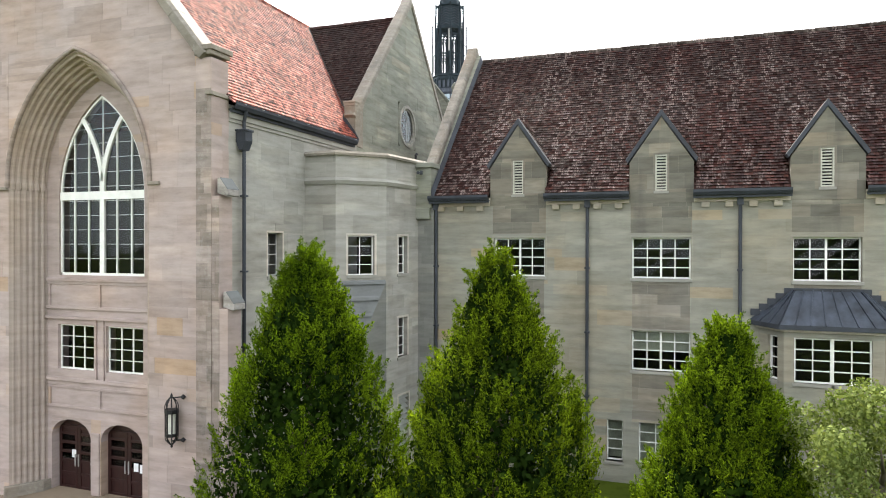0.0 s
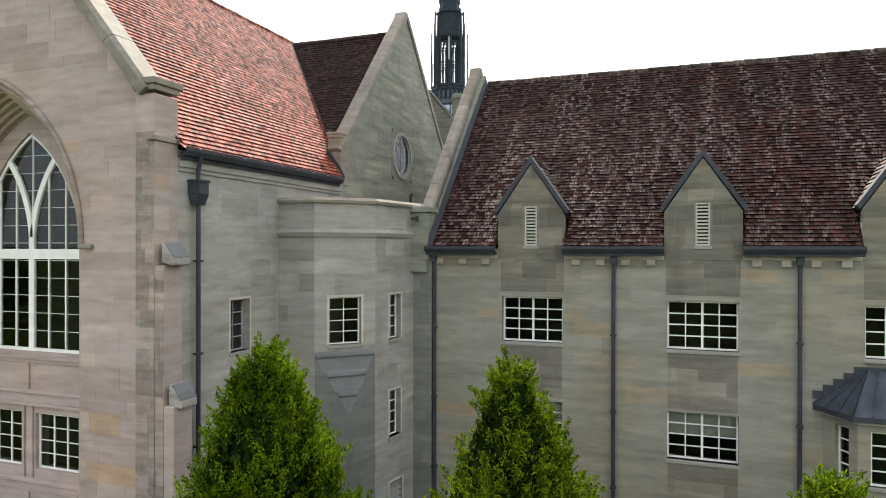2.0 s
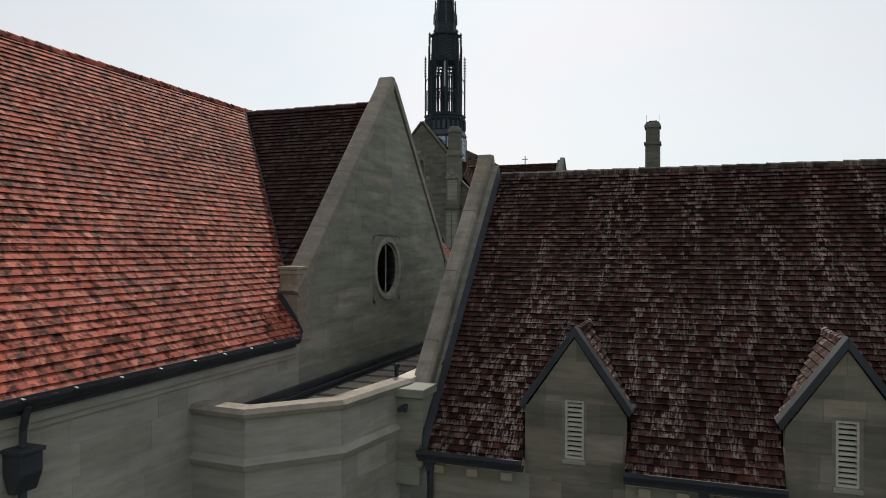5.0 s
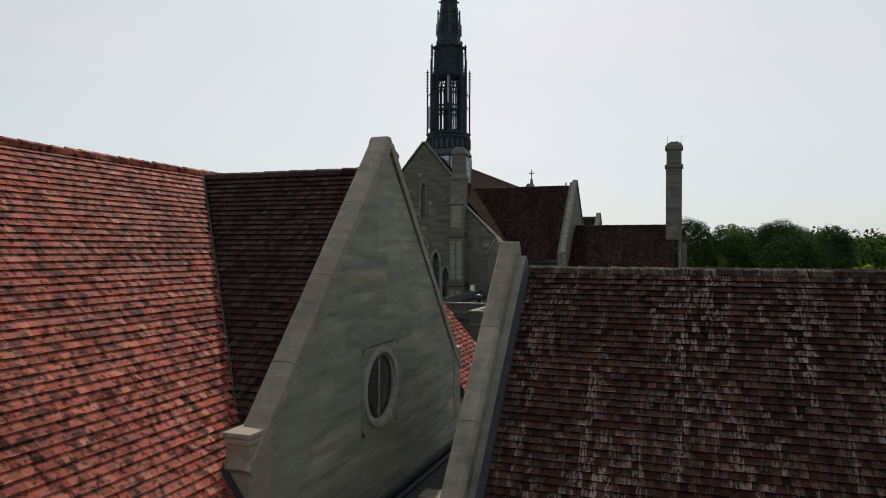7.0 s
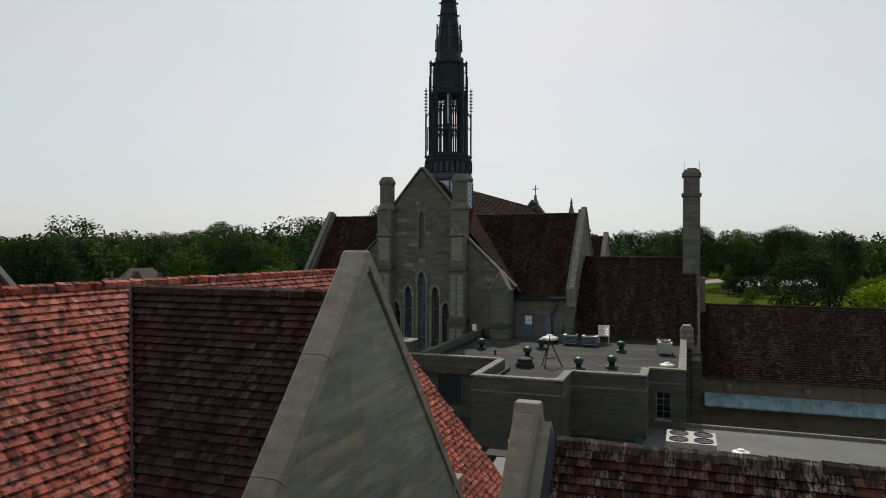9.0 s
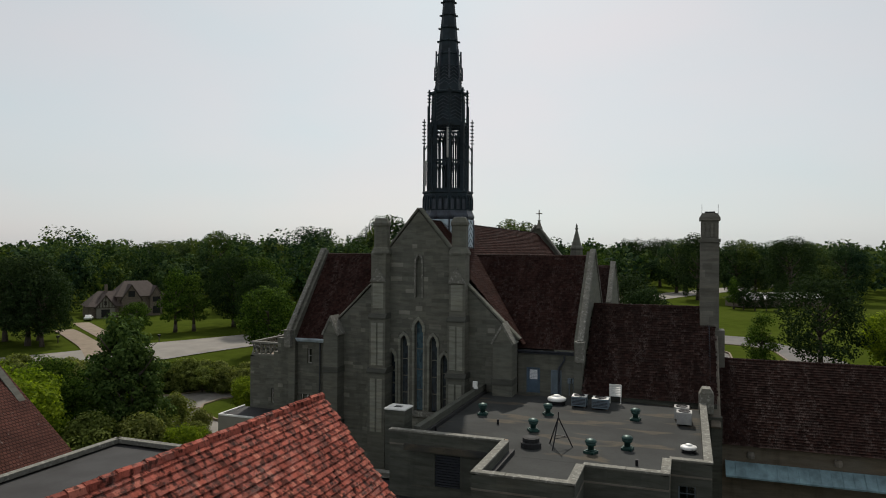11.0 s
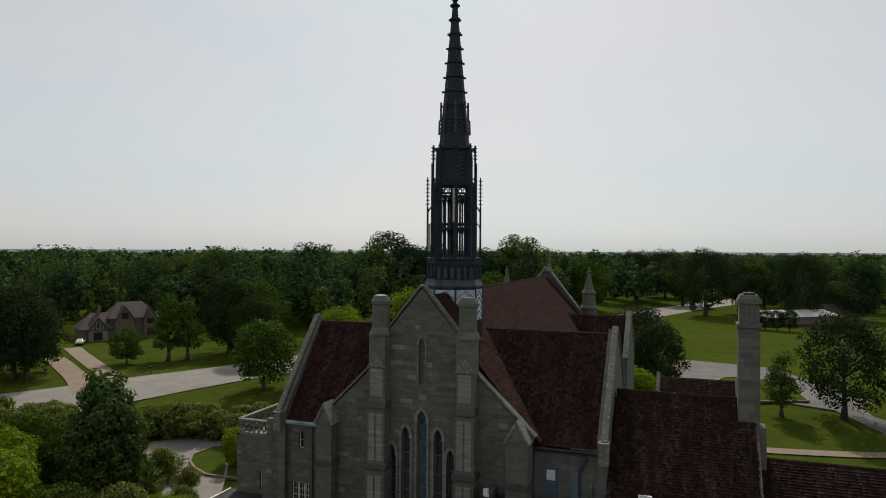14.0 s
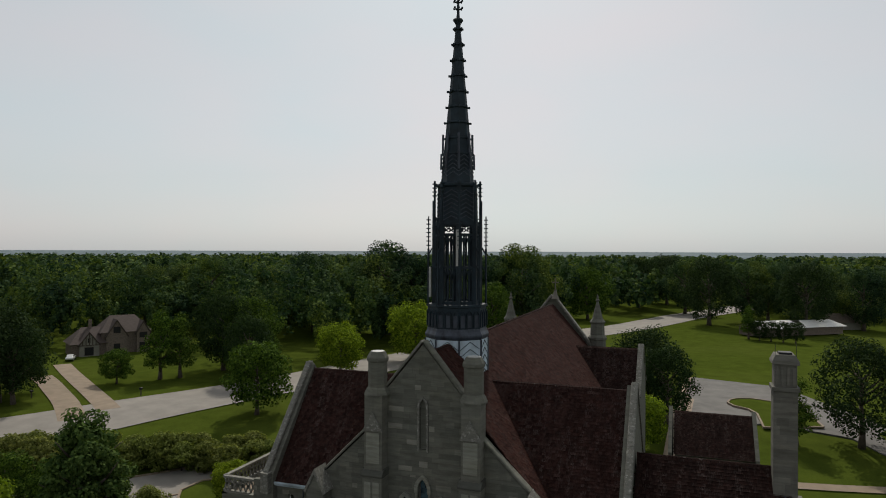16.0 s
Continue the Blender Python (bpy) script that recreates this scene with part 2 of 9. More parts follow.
RED = [(0.0, (0.0935, 0.0340, 0.0262)), (0.12, (0.2078, 0.0571, 0.0415)), (0.5, (0.3013, 0.0813, 0.0579)), (0.85, (0.3584, 0.0988, 0.0699)), (1.0, (0.4467, 0.1647, 0.1147))]
BROWN = [(0.0, (0.0176, 0.0087, 0.0077)), (0.35, (0.0264, 0.0125, 0.0107)), (0.65, (0.0369, 0.0165, 0.0137)), (0.9, (0.0528, 0.0230, 0.0186)), (1.0, (0.0809, 0.0390, 0.0314))]
# RED's tile on the cross gable, darkened for its slope's shade and weathering
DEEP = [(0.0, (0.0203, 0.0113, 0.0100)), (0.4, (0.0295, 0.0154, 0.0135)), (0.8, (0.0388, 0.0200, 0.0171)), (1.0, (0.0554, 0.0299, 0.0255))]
M_RED = tile("red_clay_tile", RED, lichen=0.15, dark=0.62, gloss=0.74, spec=0.05, soot=(0.13, 0.16, 0.18))
M_RED1 = tile("red_clay_tile_single", RED, True, lichen=0.15, dark=0.62, gloss=0.74, spec=0.05, soot=(0.13, 0.16, 0.18))
M_BROWN = tile("weathered_brown_tile", BROWN, lichen=0.62, dark=0.4, rust=0.2, gloss=0.6, spec=0.07)
M_BROWN1 = tile("weathered_brown_tile_single", BROWN, True, lichen=0.62, dark=0.4, rust=0.2, gloss=0.6, spec=0.07)
M_RIDGE = tile("lichened_ridge_tile", [(0.0, (0.028, 0.022, 0.019)), (0.5, (0.045, 0.036, 0.031)), (1.0, (0.075, 0.062, 0.053))], lichen=0.5, dark=0.6, gloss=0.85, spec=0.05)
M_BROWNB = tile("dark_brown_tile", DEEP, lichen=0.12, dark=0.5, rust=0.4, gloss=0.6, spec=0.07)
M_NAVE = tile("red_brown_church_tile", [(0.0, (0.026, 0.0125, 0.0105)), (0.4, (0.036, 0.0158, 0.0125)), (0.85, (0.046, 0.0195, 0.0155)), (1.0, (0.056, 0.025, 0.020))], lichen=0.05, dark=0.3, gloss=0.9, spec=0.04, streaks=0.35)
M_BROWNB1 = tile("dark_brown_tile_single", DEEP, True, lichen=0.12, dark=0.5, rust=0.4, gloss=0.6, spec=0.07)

M_WINGTILE = tile("dark_wing_tile", [(0.0, (0.0185, 0.0108, 0.0093)), (0.6, (0.026, 0.0143, 0.012)), (0.97, (0.034, 0.0182, 0.0152)), (1.0, (0.042, 0.024, 0.02))], lichen=0.14, dark=0.3, streaks=0.45, spec=0.03)

M_TRANSEPT = tile("brown_transept_tile", [(0.0, (0.025, 0.0132, 0.0112)), (0.6, (0.035, 0.0176, 0.0146)), (0.97, (0.045, 0.0225, 0.0186)), (1.0, (0.06, 0.034, 0.029))], lichen=0.14, dark=0.35, streaks=0.4, spec=0.03)


def far_tile(name, base, alt):
    """Courses of roof tiles too far off to be told apart."""
    m, n, l, b = mat(name, 0.85, spec=0.08)
    g = n.new("ShaderNodeNewGeometry")
    pos, nor = n.new("ShaderNodeSeparateXYZ"), n.new("ShaderNodeSeparateXYZ")
    l.new(g.outputs["Position"], pos.inputs[0])
    l.new(g.outputs["Normal"], nor.inputs[0])
    ax, ay, gt = (n.new("ShaderNodeMath") for _ in range(3))
    ax.operation = ay.operation = "ABSOLUTE"
    gt.operation = "GREATER_THAN"
    l.new(nor.outputs["X"], ax.inputs[0])
    l.new(nor.outputs["Y"], ay.inputs[0])
    l.new(ax.outputs[0], gt.inputs[0])
    l.new(ay.outputs[0], gt.inputs[1])
    mx = n.new("ShaderNodeMix")
    l.new(gt.outputs[0], mx.inputs["Factor"])
    l.new(pos.outputs["X"], mx.inputs["A"])
    l.new(pos.outputs["Y"], mx.inputs["B"])
    sc = n.new("ShaderNodeMath")
    sc.operation = "MULTIPLY"
    sc.inputs[1].default_value = 1.35
    l.new(pos.outputs["Z"], sc.inputs[0])
    cb = n.new("ShaderNodeCombineXYZ")
    l.new(mx.outputs["Result"], cb.inputs["X"])
    l.new(sc.outputs[0], cb.inputs["Y"])
    br = nd(n, "ShaderNodeTexBrick", Color1=(*base, 1), Color2=(*alt, 1), Mortar=(base[0] * 0.35, base[1] * 0.35, base[2] * 0.35, 1), Scale=1.0)
    br.inputs["Brick Width"].default_value, br.inputs["Row Height"].default_value = 0.22, 0.21
    br.inputs["Mortar Size"].default_value, br.inputs["Mortar Smooth"].default_value = 0.028, 0.6
    l.new(cb.outputs[0], br.inputs["Vector"])
    blotch = noise_tex(n, l, 0.6, 5)
    col = blend(n, l, br.outputs["Color"], blend(n, l, br.outputs["Color"], (0.45, 0.42, 0.42), 1.0, "MULTIPLY"), vmap(n, l, blotch, 0.4, 0.7, 0, 0.7))
    sp = noise_tex(n, l, 5.0, 3)
    col = blend(n, l, col, (0.30, 0.27, 0.25), vmap(n, l, sp, 0.66, 0.76, 0, 0.6))
    l.new(col, b.inputs["Base Color"])
    inv = n.new("ShaderNodeMath")
    inv.operation = "SUBTRACT"
    inv.inputs[0].default_value = 1.0
    l.new(br.outputs["Fac"], inv.inputs[1])
    bump(n, l, b, inv.outputs[0], 0.8, 0.05)
    return m


M_FARTILE = far_tile("far_brown_tile", (0.036, 0.019, 0.016), (0.052, 0.027, 0.022))
M_FARRED = far_tile("far_red_tile", (0.075, 0.029, 0.021), (0.10, 0.038, 0.028))


def plain(name, col, rough=0.6, metal=0.0, var=0.25, scale=2.0, bumps=0.15, spec=0.35, stretch=(1, 1, 1)):
    m, n, l, b = mat(name, rough, metal, spec)
    f = noise_tex(n, l, scale, 5, stretch)
    g = noise_tex(n, l, scale * 9, 4, stretch)
    c = blend(n, l, tuple(v * (1 - var) for v in col), tuple(min(1, v * (1 + var)) for v in col), vmap(n, l, f, 0.3, 0.7))
    c = blend(n, l, c, tuple(v * 0.5 for v in col), vmap(n, l, g, 0.58, 0.8, 0, var * 1.2))
    l.new(c, b.inputs["Base Color"])
    if bumps:
        bump(n, l, b, g, bumps, 0.01)
    return m


WARM = [(0.0, (0.2243, 0.2180, 0.1814)), (0.35, (0.2486, 0.2422, 0.2053)), (0.6, (0.2386, 0.2353, 0.2002)), (0.9, (0.2645, 0.2560, 0.2156)), (0.99, (0.2930, 0.2465, 0.1754))]
M_OFFICE = stone("warm_grey_limestone", WARM, stain=0.3, streak=0.5)
M_OFFICE1 = stone("warm_grey_limestone_block", WARM, True, stain=0.3, streak=0.5)
M_CORNICE = stone("warm_pale_cornice_stone", [(0.0, (0.33, 0.30, 0.245)), (1.0, (0.40, 0.36, 0.295))], stain=0.4, streak=0.3)
M_FLASH = plain("dark_flashing", (0.03, 0.026, 0.024), 0.8, 0, 0.3, 3.0)
M_LEAD = plain("dark_painted_metal", (0.030, 0.034, 0.043), 0.6, 0.0, 0.35, 1.5)
M_COPPER = plain("standing_seam_metal", (0.042, 0.050, 0.066), 0.55, 0.15, 0.55, 2.2, stretch=(1, 1, 0.4))
M_WHITE = plain("white_paint", (0.72, 0.72, 0.69), 0.45, 0, 0.08, 3.0)
M_LOUVRE = plain("cream_louvre_paint", (0.42, 0.41, 0.35), 0.55, 0, 0.15, 4.0)
M_WOOD = plain("dark_red_door_wood", (0.024, 0.008, 0.0075), 0.4, 0, 0.35, 3.0, stretch=(6, 6, 0.6))
M_IRON = plain("black_iron", (0.018, 0.018, 0.02), 0.5, 0.4, 0.3, 6)
M_PAPER = plain("white_paper", (0.75, 0.76, 0.78), 0.8, 0, 0.03, 6)
M_BLIND = plain("cream_window_blind", (0.42, 0.43, 0.36), 0.8, 0, 0.1, 5)
# almost black, so rooms look unlit through the panes
M_ROOM = plain("darkened_room_plaster", (0.03, 0.028, 0.025), 0.9, 0, 0.2, 0.8)
def membrane(name, col, tan):
    """Roof felt with ponding stains and tan dried-out edges."""
    m, n, l, b = mat(name, 0.85, spec=0.1)
    big, wavy, fine = noise_tex(n, l, 0.3, 5), noise_tex(n, l, 0.55, 3, (0.35, 1, 1)), noise_tex(n, l, 9.0, 4)
    c = blend(n, l, col, tuple(v * 1.5 for v in col), vmap(n, l, big, 0.35, 0.65))
    ring = ramp(n, l, wavy, [(0.0, (0, 0, 0)), (0.56, (0, 0, 0)), (0.62, (1, 1, 1)), (0.66, (0.5, 0.5, 0.5)), (0.74, (0, 0, 0))])
    c = blend(n, l, c, tan, vmap(n, l, ring, 0, 1, 0, 0.5))
    c = blend(n, l, c, tuple(v * 0.5 for v in col), vmap(n, l, fine, 0.55, 0.8, 0, 0.5))
    l.new(c, b.inputs["Base Color"])
    return m


M_MEMB = membrane("grey_roof_membrane", (0.033, 0.0345, 0.0335), (0.125, 0.10, 0.066))
M_MEMBD = plain("black_roof_membrane", (0.02, 0.02, 0.021), 0.8, 0, 0.4, 0.5)
M_MEMBL = plain("pale_roof_membrane", (0.095, 0.098, 0.094), 0.8, 0, 0.2, 0.5)
M_SPIRE = plain("dark_green_lead_spire", (0.010, 0.020, 0.028), 0.7, 0.0, 0.45, 1.5)
M_PATINA = plain("blue_grey_copper", (0.40, 0.48, 0.54), 0.6, 0.0, 0.4, 1.2, stretch=(1, 1, 0.3))
M_CANOPY = plain("blue_green_canopy_copper", (0.16, 0.25, 0.28), 0.6, 0.0, 0.4, 1.5, stretch=(1, 1, 0.4))
M_BLUEDOOR = plain("blue_door_paint", (0.075, 0.115, 0.16), 0.5, 0, 0.15, 3)
M_ACGREY = plain("grey_cabinet_paint", (0.34, 0.34, 0.33), 0.5, 0.1, 0.12, 4)
M_ACBLUE = plain("blue_grey_cabinet_paint", (0.14, 0.18, 0.21), 0.5, 0.1, 0.15, 4)
M_VENT = plain("dark_green_vent_paint", (0.02, 0.055, 0.048), 0.45, 0.3, 0.3, 5)
M_GALV = plain("galvanised_metal", (0.50, 0.51, 0.50), 0.4, 0.6, 0.15, 4)
M_ASPH = plain("worn_road_concrete", (0.205, 0.19, 0.168), 0.9, 0, 0.16, 0.25)
M_TAR = plain("dark_asphalt", (0.115, 0.11, 0.102), 0.9, 0, 0.2, 0.4)
M_PAVE = plain("pale_concrete", (0.21, 0.165, 0.118), 0.9, 0, 0.14, 0.6)
M_STUCCO = plain("grey_beige_stucco", (0.215, 0.205, 0.172), 0.85, 0, 0.08, 0.8)
M_SHING = plain("grey_brown_shingle", (0.072, 0.055, 0.048), 0.85, 0, 0.2, 1.5, stretch=(1, 1, 4))
M_BRICK = plain("brown_house_brick", (0.15, 0.12, 0.098), 0.85, 0, 0.3, 3.0)
M_BARK = plain("bark", (0.075, 0.06, 0.048), 0.9, 0, 0.35, 3.0, 0.5, stretch=(3, 3, 0.6))
M_TYRE = plain("black_rubber", (0.02, 0.02, 0.02), 0.8, 0, 0.2, 6)


def lawn_mat():
    m, n, l, b = mat("lawn", 1.0, spec=0.0)
    big, mid, fine = noise_tex(n, l, 0.02, 4), noise_tex(n, l, 0.35, 5), noise_tex(n, l, 4.0, 5)
    c = blend(n, l, (0.041, 0.058, 0.009), (0.060, 0.080, 0.012), vmap(n, l, mid, 0.3, 0.7))
    c = blend(n, l, c, (0.072, 0.086, 0.018), vmap(n, l, big, 0.5, 0.75, 0, 0.6))
    c = blend(n, l, c, (0.020, 0.034, 0.006), vmap(n, l, fine, 0.5, 0.8, 0, 0.5))
    l.new(c, b.inputs["Base Color"])
    bump(n, l, b, fine, 0.6, 0.05)
    return m


def leaf_mat(name, dark, light, wide=False, through_light=0.2, shade=(0.62, 0.68, 0.6)):
    m, n, l, b = mat(name, 0.9, spec=0.04)
    r = n.new("ShaderNodeNewGeometry").outputs["Random Per Island"]
    o = n.new("ShaderNodeObjectInfo").outputs["Random"]
    c = ramp(n, l, r, [(0.0, dark), (0.6, tuple((a + q) / 2 for a, q in zip(dark, light))), (1.0, light)])
    c = blend(n, l, c, blend(n, l, c, (0.80, 0.95, 0.75), 1.0, "MULTIPLY"), vmap(n, l, o, 0, 1, 0, 0.7))
    # patches darkened by noise: shadowed gaps of a crown painted into the leaves
    patch = noise_tex(n, l, 0.9, 3)
    c = blend(n, l, c, blend(n, l, c, shade, 1.0, "MULTIPLY"), vmap(n, l, patch, 0.4, 0.65, 0, 0.8))
    if wide:
        trees = noise_tex(n, l, 0.085, 3, (1, 1, 0.25))
        c = blend(n, l, c, blend(n, l, c, (1.7, 1.4, 0.75), 1.0, "MULTIPLY"), vmap(n, l, trees, 0.52, 0.62, 0, 1))
        c = blend(n, l, c, blend(n, l, c, (0.42, 0.52, 0.68), 1.0, "MULTIPLY"), vmap(n, l, trees, 0.48, 0.40, 0, 1))
    l.new(c, b.inputs["Base Color"])
    tr = n.new("ShaderNodeBsdfTranslucent")
    l.new(blend(n, l, c, (1.25, 1.3, 0.55), 1.0, "MULTIPLY"), tr.inputs["Color"])
    mx = nd(n, "ShaderNodeMixShader", Fac=through_light)
    l.new(b.outputs[0], mx.inputs[1])
    l.new(tr.outputs[0], mx.inputs[2])
    l.new(mx.outputs[0], n["Material Output"].inputs["Surface"])
    return m


M_LAWN = lawn_mat()
M_HORN = leaf_mat("bright_hornbeam_leaves", (0.015, 0.032, 0.003), (0.22, 0.30, 0.011), through_light=0.33, shade=(0.40, 0.47, 0.40))
# far darker than the outer leaves: shade inside the crown, given as colour
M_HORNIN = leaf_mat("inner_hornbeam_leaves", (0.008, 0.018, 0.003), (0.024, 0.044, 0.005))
M_LEAF = leaf_mat("green_leaves", (0.018, 0.042, 0.008), (0.130, 0.195, 0.032), shade=(0.42, 0.48, 0.42))
M_MIDLEAF = leaf_mat("deep_green_leaves", (0.030, 0.056, 0.018), (0.120, 0.170, 0.048))
M_LIME = leaf_mat("yellow_green_leaves", (0.075, 0.115, 0.012), (0.28, 0.34, 0.035), through_light=0.4)
M_PALELEAF = leaf_mat("pale_leaves", (0.07, 0.095, 0.022), (0.23, 0.26, 0.09))
M_OLIVE = leaf_mat("olive_leaves", (0.075, 0.088, 0.024), (0.26, 0.275, 0.085), through_light=0.33)
# these two greens hold extra blue: distance haze mixed into the leaf colour
M_DARKLEAF = leaf_mat("dark_green_leaves", (0.01404, 0.02652, 0.01248), (0.04524, 0.06864, 0.02652))
M_WOODS = leaf_mat("woodland_leaves", (0.022, 0.046, 0.024), (0.105, 0.150, 0.060), wide=True)


def glass_mat(name, tint, rough=0.02):
    m, n, l, b = mat(name)
    tb = nd(n, "ShaderNodeBsdfTransparent", Color=(*tint, 1))
    gl = nd(n, "ShaderNodeBsdfGlossy", Roughness=rough, Color=(0.50, 0.53, 0.54, 1))
    fr = nd(n, "ShaderNodeFresnel", IOR=1.5)
    mx = n.new("ShaderNodeMixShader")
    l.new(fr.outputs[0], mx.inputs[0])
    l.new(tb.outputs[0], mx.inputs[1])
    l.new(gl.outputs[0], mx.inputs[2])
    l.new(mx.outputs[0], n["Material Output"].inputs["Surface"])
    return m


M_GLASS = glass_mat("window_glass", (0.75, 0.78, 0.76))
M_LAMPGLASS = plain("frosted_lamp_glass", (0.62, 0.62, 0.56), 0.4, 0, 0.05, 6)


def stained(name, a, c):
    m, n, l, b = mat(name, 0.25, spec=0.5)
    v = nd(n, "ShaderNodeTexVoronoi", Scale=5.0)
    l.new(mapped(n, l, (1, 1, 0.7)), v.inputs["Vector"])
    l.new(blend(n, l, a, c, v.outputs["Color"]), b.inputs["Base Color"])
    return m


M_STAIN = stained("stained_glass", (0.012, 0.014, 0.018), (0.03, 0.045, 0.06))
M_STAINB = stained("blue_stained_glass", (0.02, 0.035, 0.05), (0.06, 0.12, 0.15))

# ---- building kit ----
class M:
    """Collects faces for one mesh."""

    def __init__(self):
        self.v, self.f = [], []

    def poly(self, pts):
        i = len(self.v)
        self.v += [tuple(p) for p in pts]
        self.f.append(tuple(range(i, i + len(pts))))

    def box(self, x0, x1, y0, y1, z0, z1):
        i = len(self.v)
        self.v += [(x0, y0, z0), (x1, y0, z0), (x1, y1, z0), (x0, y1, z0), (x0, y0, z1), (x1, y0, z1), (x1, y1, z1), (x0, y1, z1)]
        self.f += [tuple(i + k for k in q) for q in ((0, 3, 2, 1), (4, 5, 6, 7), (0, 1, 5, 4), (1, 2, 6, 5), (2, 3, 7, 6), (3, 0, 4, 7))]
        return self

    def prism(self, pts, way):
        """A flat outline pushed along a way."""
        pts, way = [Vector(p) for p in pts], Vector(way)
        nrm = Vector((0, 0, 0))
        for k in range(len(pts)):
            nrm += pts[k].cross(pts[(k + 1) % len(pts)])
        if nrm.dot(way) > 0:
            pts = pts[::-1]
        i, n = len(self.v), len(pts)
        self.v += [tuple(p) for p in pts] + [tuple(p + way) for p in pts]
        self.f.append(tuple(range(i, i + n)))
        self.f.append(tuple(range(i + 2 * n - 1, i + n - 1, -1)))
        for k in range(n):
            j = (k + 1) % n
            self.f.append((i + j, i + k, i + n + k, i + n + j))
        return self

    def bar(self, a, b, w, h=None):
        """A square bar from a to b."""
        a, b, h = Vector(a), Vector(b), h or w
        d = (b - a).normalized()
        s = d.cross(Vector((0, 0, 1)))
        s = s.normalized() if s.length > 1e-4 else Vector((1, 0, 0))
        t = s.cross(d)
        self.prism([a + s * w / 2 * p + t * h / 2 * q for p, q in ((-1, -1), (1, -1), (1, 1), (-1, 1))], b - a)
        return self

    def lathe(self, c, rings, n=12, turn=0.0, caps=True):
        """Rings of (radius, height) round a point."""
        i = len(self.v)
        for r, z in rings:
            for k in range(n):
                a = 2 * math.pi * (k + turn) / n
                self.v.append((c[0] + r * math.cos(a), c[1] + r * math.sin(a), c[2] + z))
        for j in range(len(rings) - 1):
            for k in range(n):
                q = (k + 1) % n
                self.f.append((i + j * n + k, i + j * n + q, i + (j + 1) * n + q, i + (j + 1) * n + k))
        if caps:
            self.f.append(tuple(i + k for k in range(n))[::-1])
            e = i + (len(rings) - 1) * n
            self.f.append(tuple(e + k for k in range(n)))
        return self

    def tube(self, a, b, r0, r1=None, n=8):
        a, b, r1 = Vector(a), Vector(b), r0 if r1 is None else r1
        d = (b - a).normalized()
        s = d.orthogonal().normalized()
        t = d.cross(s)
        i = len(self.v)
        for p, r in ((a, r0), (b, r1)):
            for k in range(n):
                g = 2 * math.pi * k / n
                self.v.append(tuple(p + (s * math.cos(g) + t * math.sin(g)) * r))
        for k in range(n):
            q = (k + 1) % n
            self.f.append((i + k, i + q, i + n + q, i + n + k))
        self.f += [tuple(i + k for k in range(n))[::-1], tuple(i + n + k for k in range(n))]
        return self

    def mesh(self, name, material, smooth=False):
        me = bpy.data.meshes.new(name)
        me.from_pydata(self.v, [], self.f)
        me.materials.append(material)
        if smooth:
            me.polygons.foreach_set("use_smooth", [True] * len(me.polygons))
        me.update()
        return me


def part(name, m, material, parent=None, label="", bevel=0.0, smooth=False):
    """One mesh object from collected faces, under a thing or a part."""
    ob = new(name, m if isinstance(m, bpy.types.Mesh) else m.mesh(name, material, smooth))
    if parent is not None:
        ob.parent = parent
    if label:
        ob["label"] = label
    if bevel:
        b = ob.modifiers.new("edge", "BEVEL")
        b.width, b.segments, b.limit_method, b.angle_limit = bevel, 2, "ANGLE", radians(40)
    return ob


def thing(name, label, category, group="", kind=""):
    return tagged(new(name), label, category, group, kind)


def clip(poly, a, b, c):
    """The part of an outline where a*u + b*v <= c."""
    out = []
    for k in range(len(poly)):
        p, q = poly[k], poly[(k + 1) % len(poly)]
        dp, dq = a * p[0] + b * p[1] - c, a * q[0] + b * q[1] - c
        if dp <= 0:
            out.append(p)
        if (dp < 0 < dq) or (dq < 0 < dp):
            s = dp / (dp - dq)
            out.append((p[0] + s * (q[0] - p[0]), p[1] + s * (q[1] - p[1])))
    return out


def clip_to(poly, outline):
    """An outline cut by a convex one that runs counter-clockwise."""
    for k in range(len(outline)):
        p, q = outline[k], outline[(k + 1) % len(outline)]
        a, b = q[1] - p[1], p[0] - q[0]
        poly = clip(poly, a, b, a * p[0] + b * p[1])
        if len(poly) < 3:
            return []
    area = 0.5 * sum(poly[k][0] * poly[(k + 1) % len(poly)][1] - poly[(k + 1) % len(poly)][0] * poly[k][1] for k in range(len(poly)))
    return poly if abs(area) > 1e-4 else []


class Face:
    """A wall's plane: u along it, v up, d outwards."""

    def __init__(self, origin, along, out):
        self.o, self.u, self.n = Vector(origin), Vector(along).normalized(), Vector(out).normalized()

    def p(self, u, v, d=0.0):
        q = self.o + self.u * u + self.n * d
        return (q.x, q.y, q.z + v)

    def slab(self, m, pts, d0, d1):
        m.prism([self.p(u, v, d0) for u, v in pts], self.n * (d1 - d0))

    def rect(self, m, u0, u1, v0, v1, d0, d1):
        self.slab(m, [(u0, v0), (u1, v0), (u1, v1), (u0, v1)], d0, d1)


def less(rects, hole):
    """Rectangles (u0, v0, u1, v1) with a hole cut out of them."""
    out = []
    for u0, v0, u1, v1 in rects:
        a, b, c, d = hole
        if a >= u1 or c <= u0 or b >= v1 or d <= v0:
            out.append((u0, v0, u1, v1))
            continue
        if v0 < b:
            out.append((u0, v0, u1, b))
        if d < v1:
            out.append((u0, d, u1, v1))
        lo, hi = max(v0, b), min(v1, d)
        if u0 < a:
            out.append((u0, lo, a, hi))
        if c < u1:
            out.append((c, lo, u1, hi))
    return out


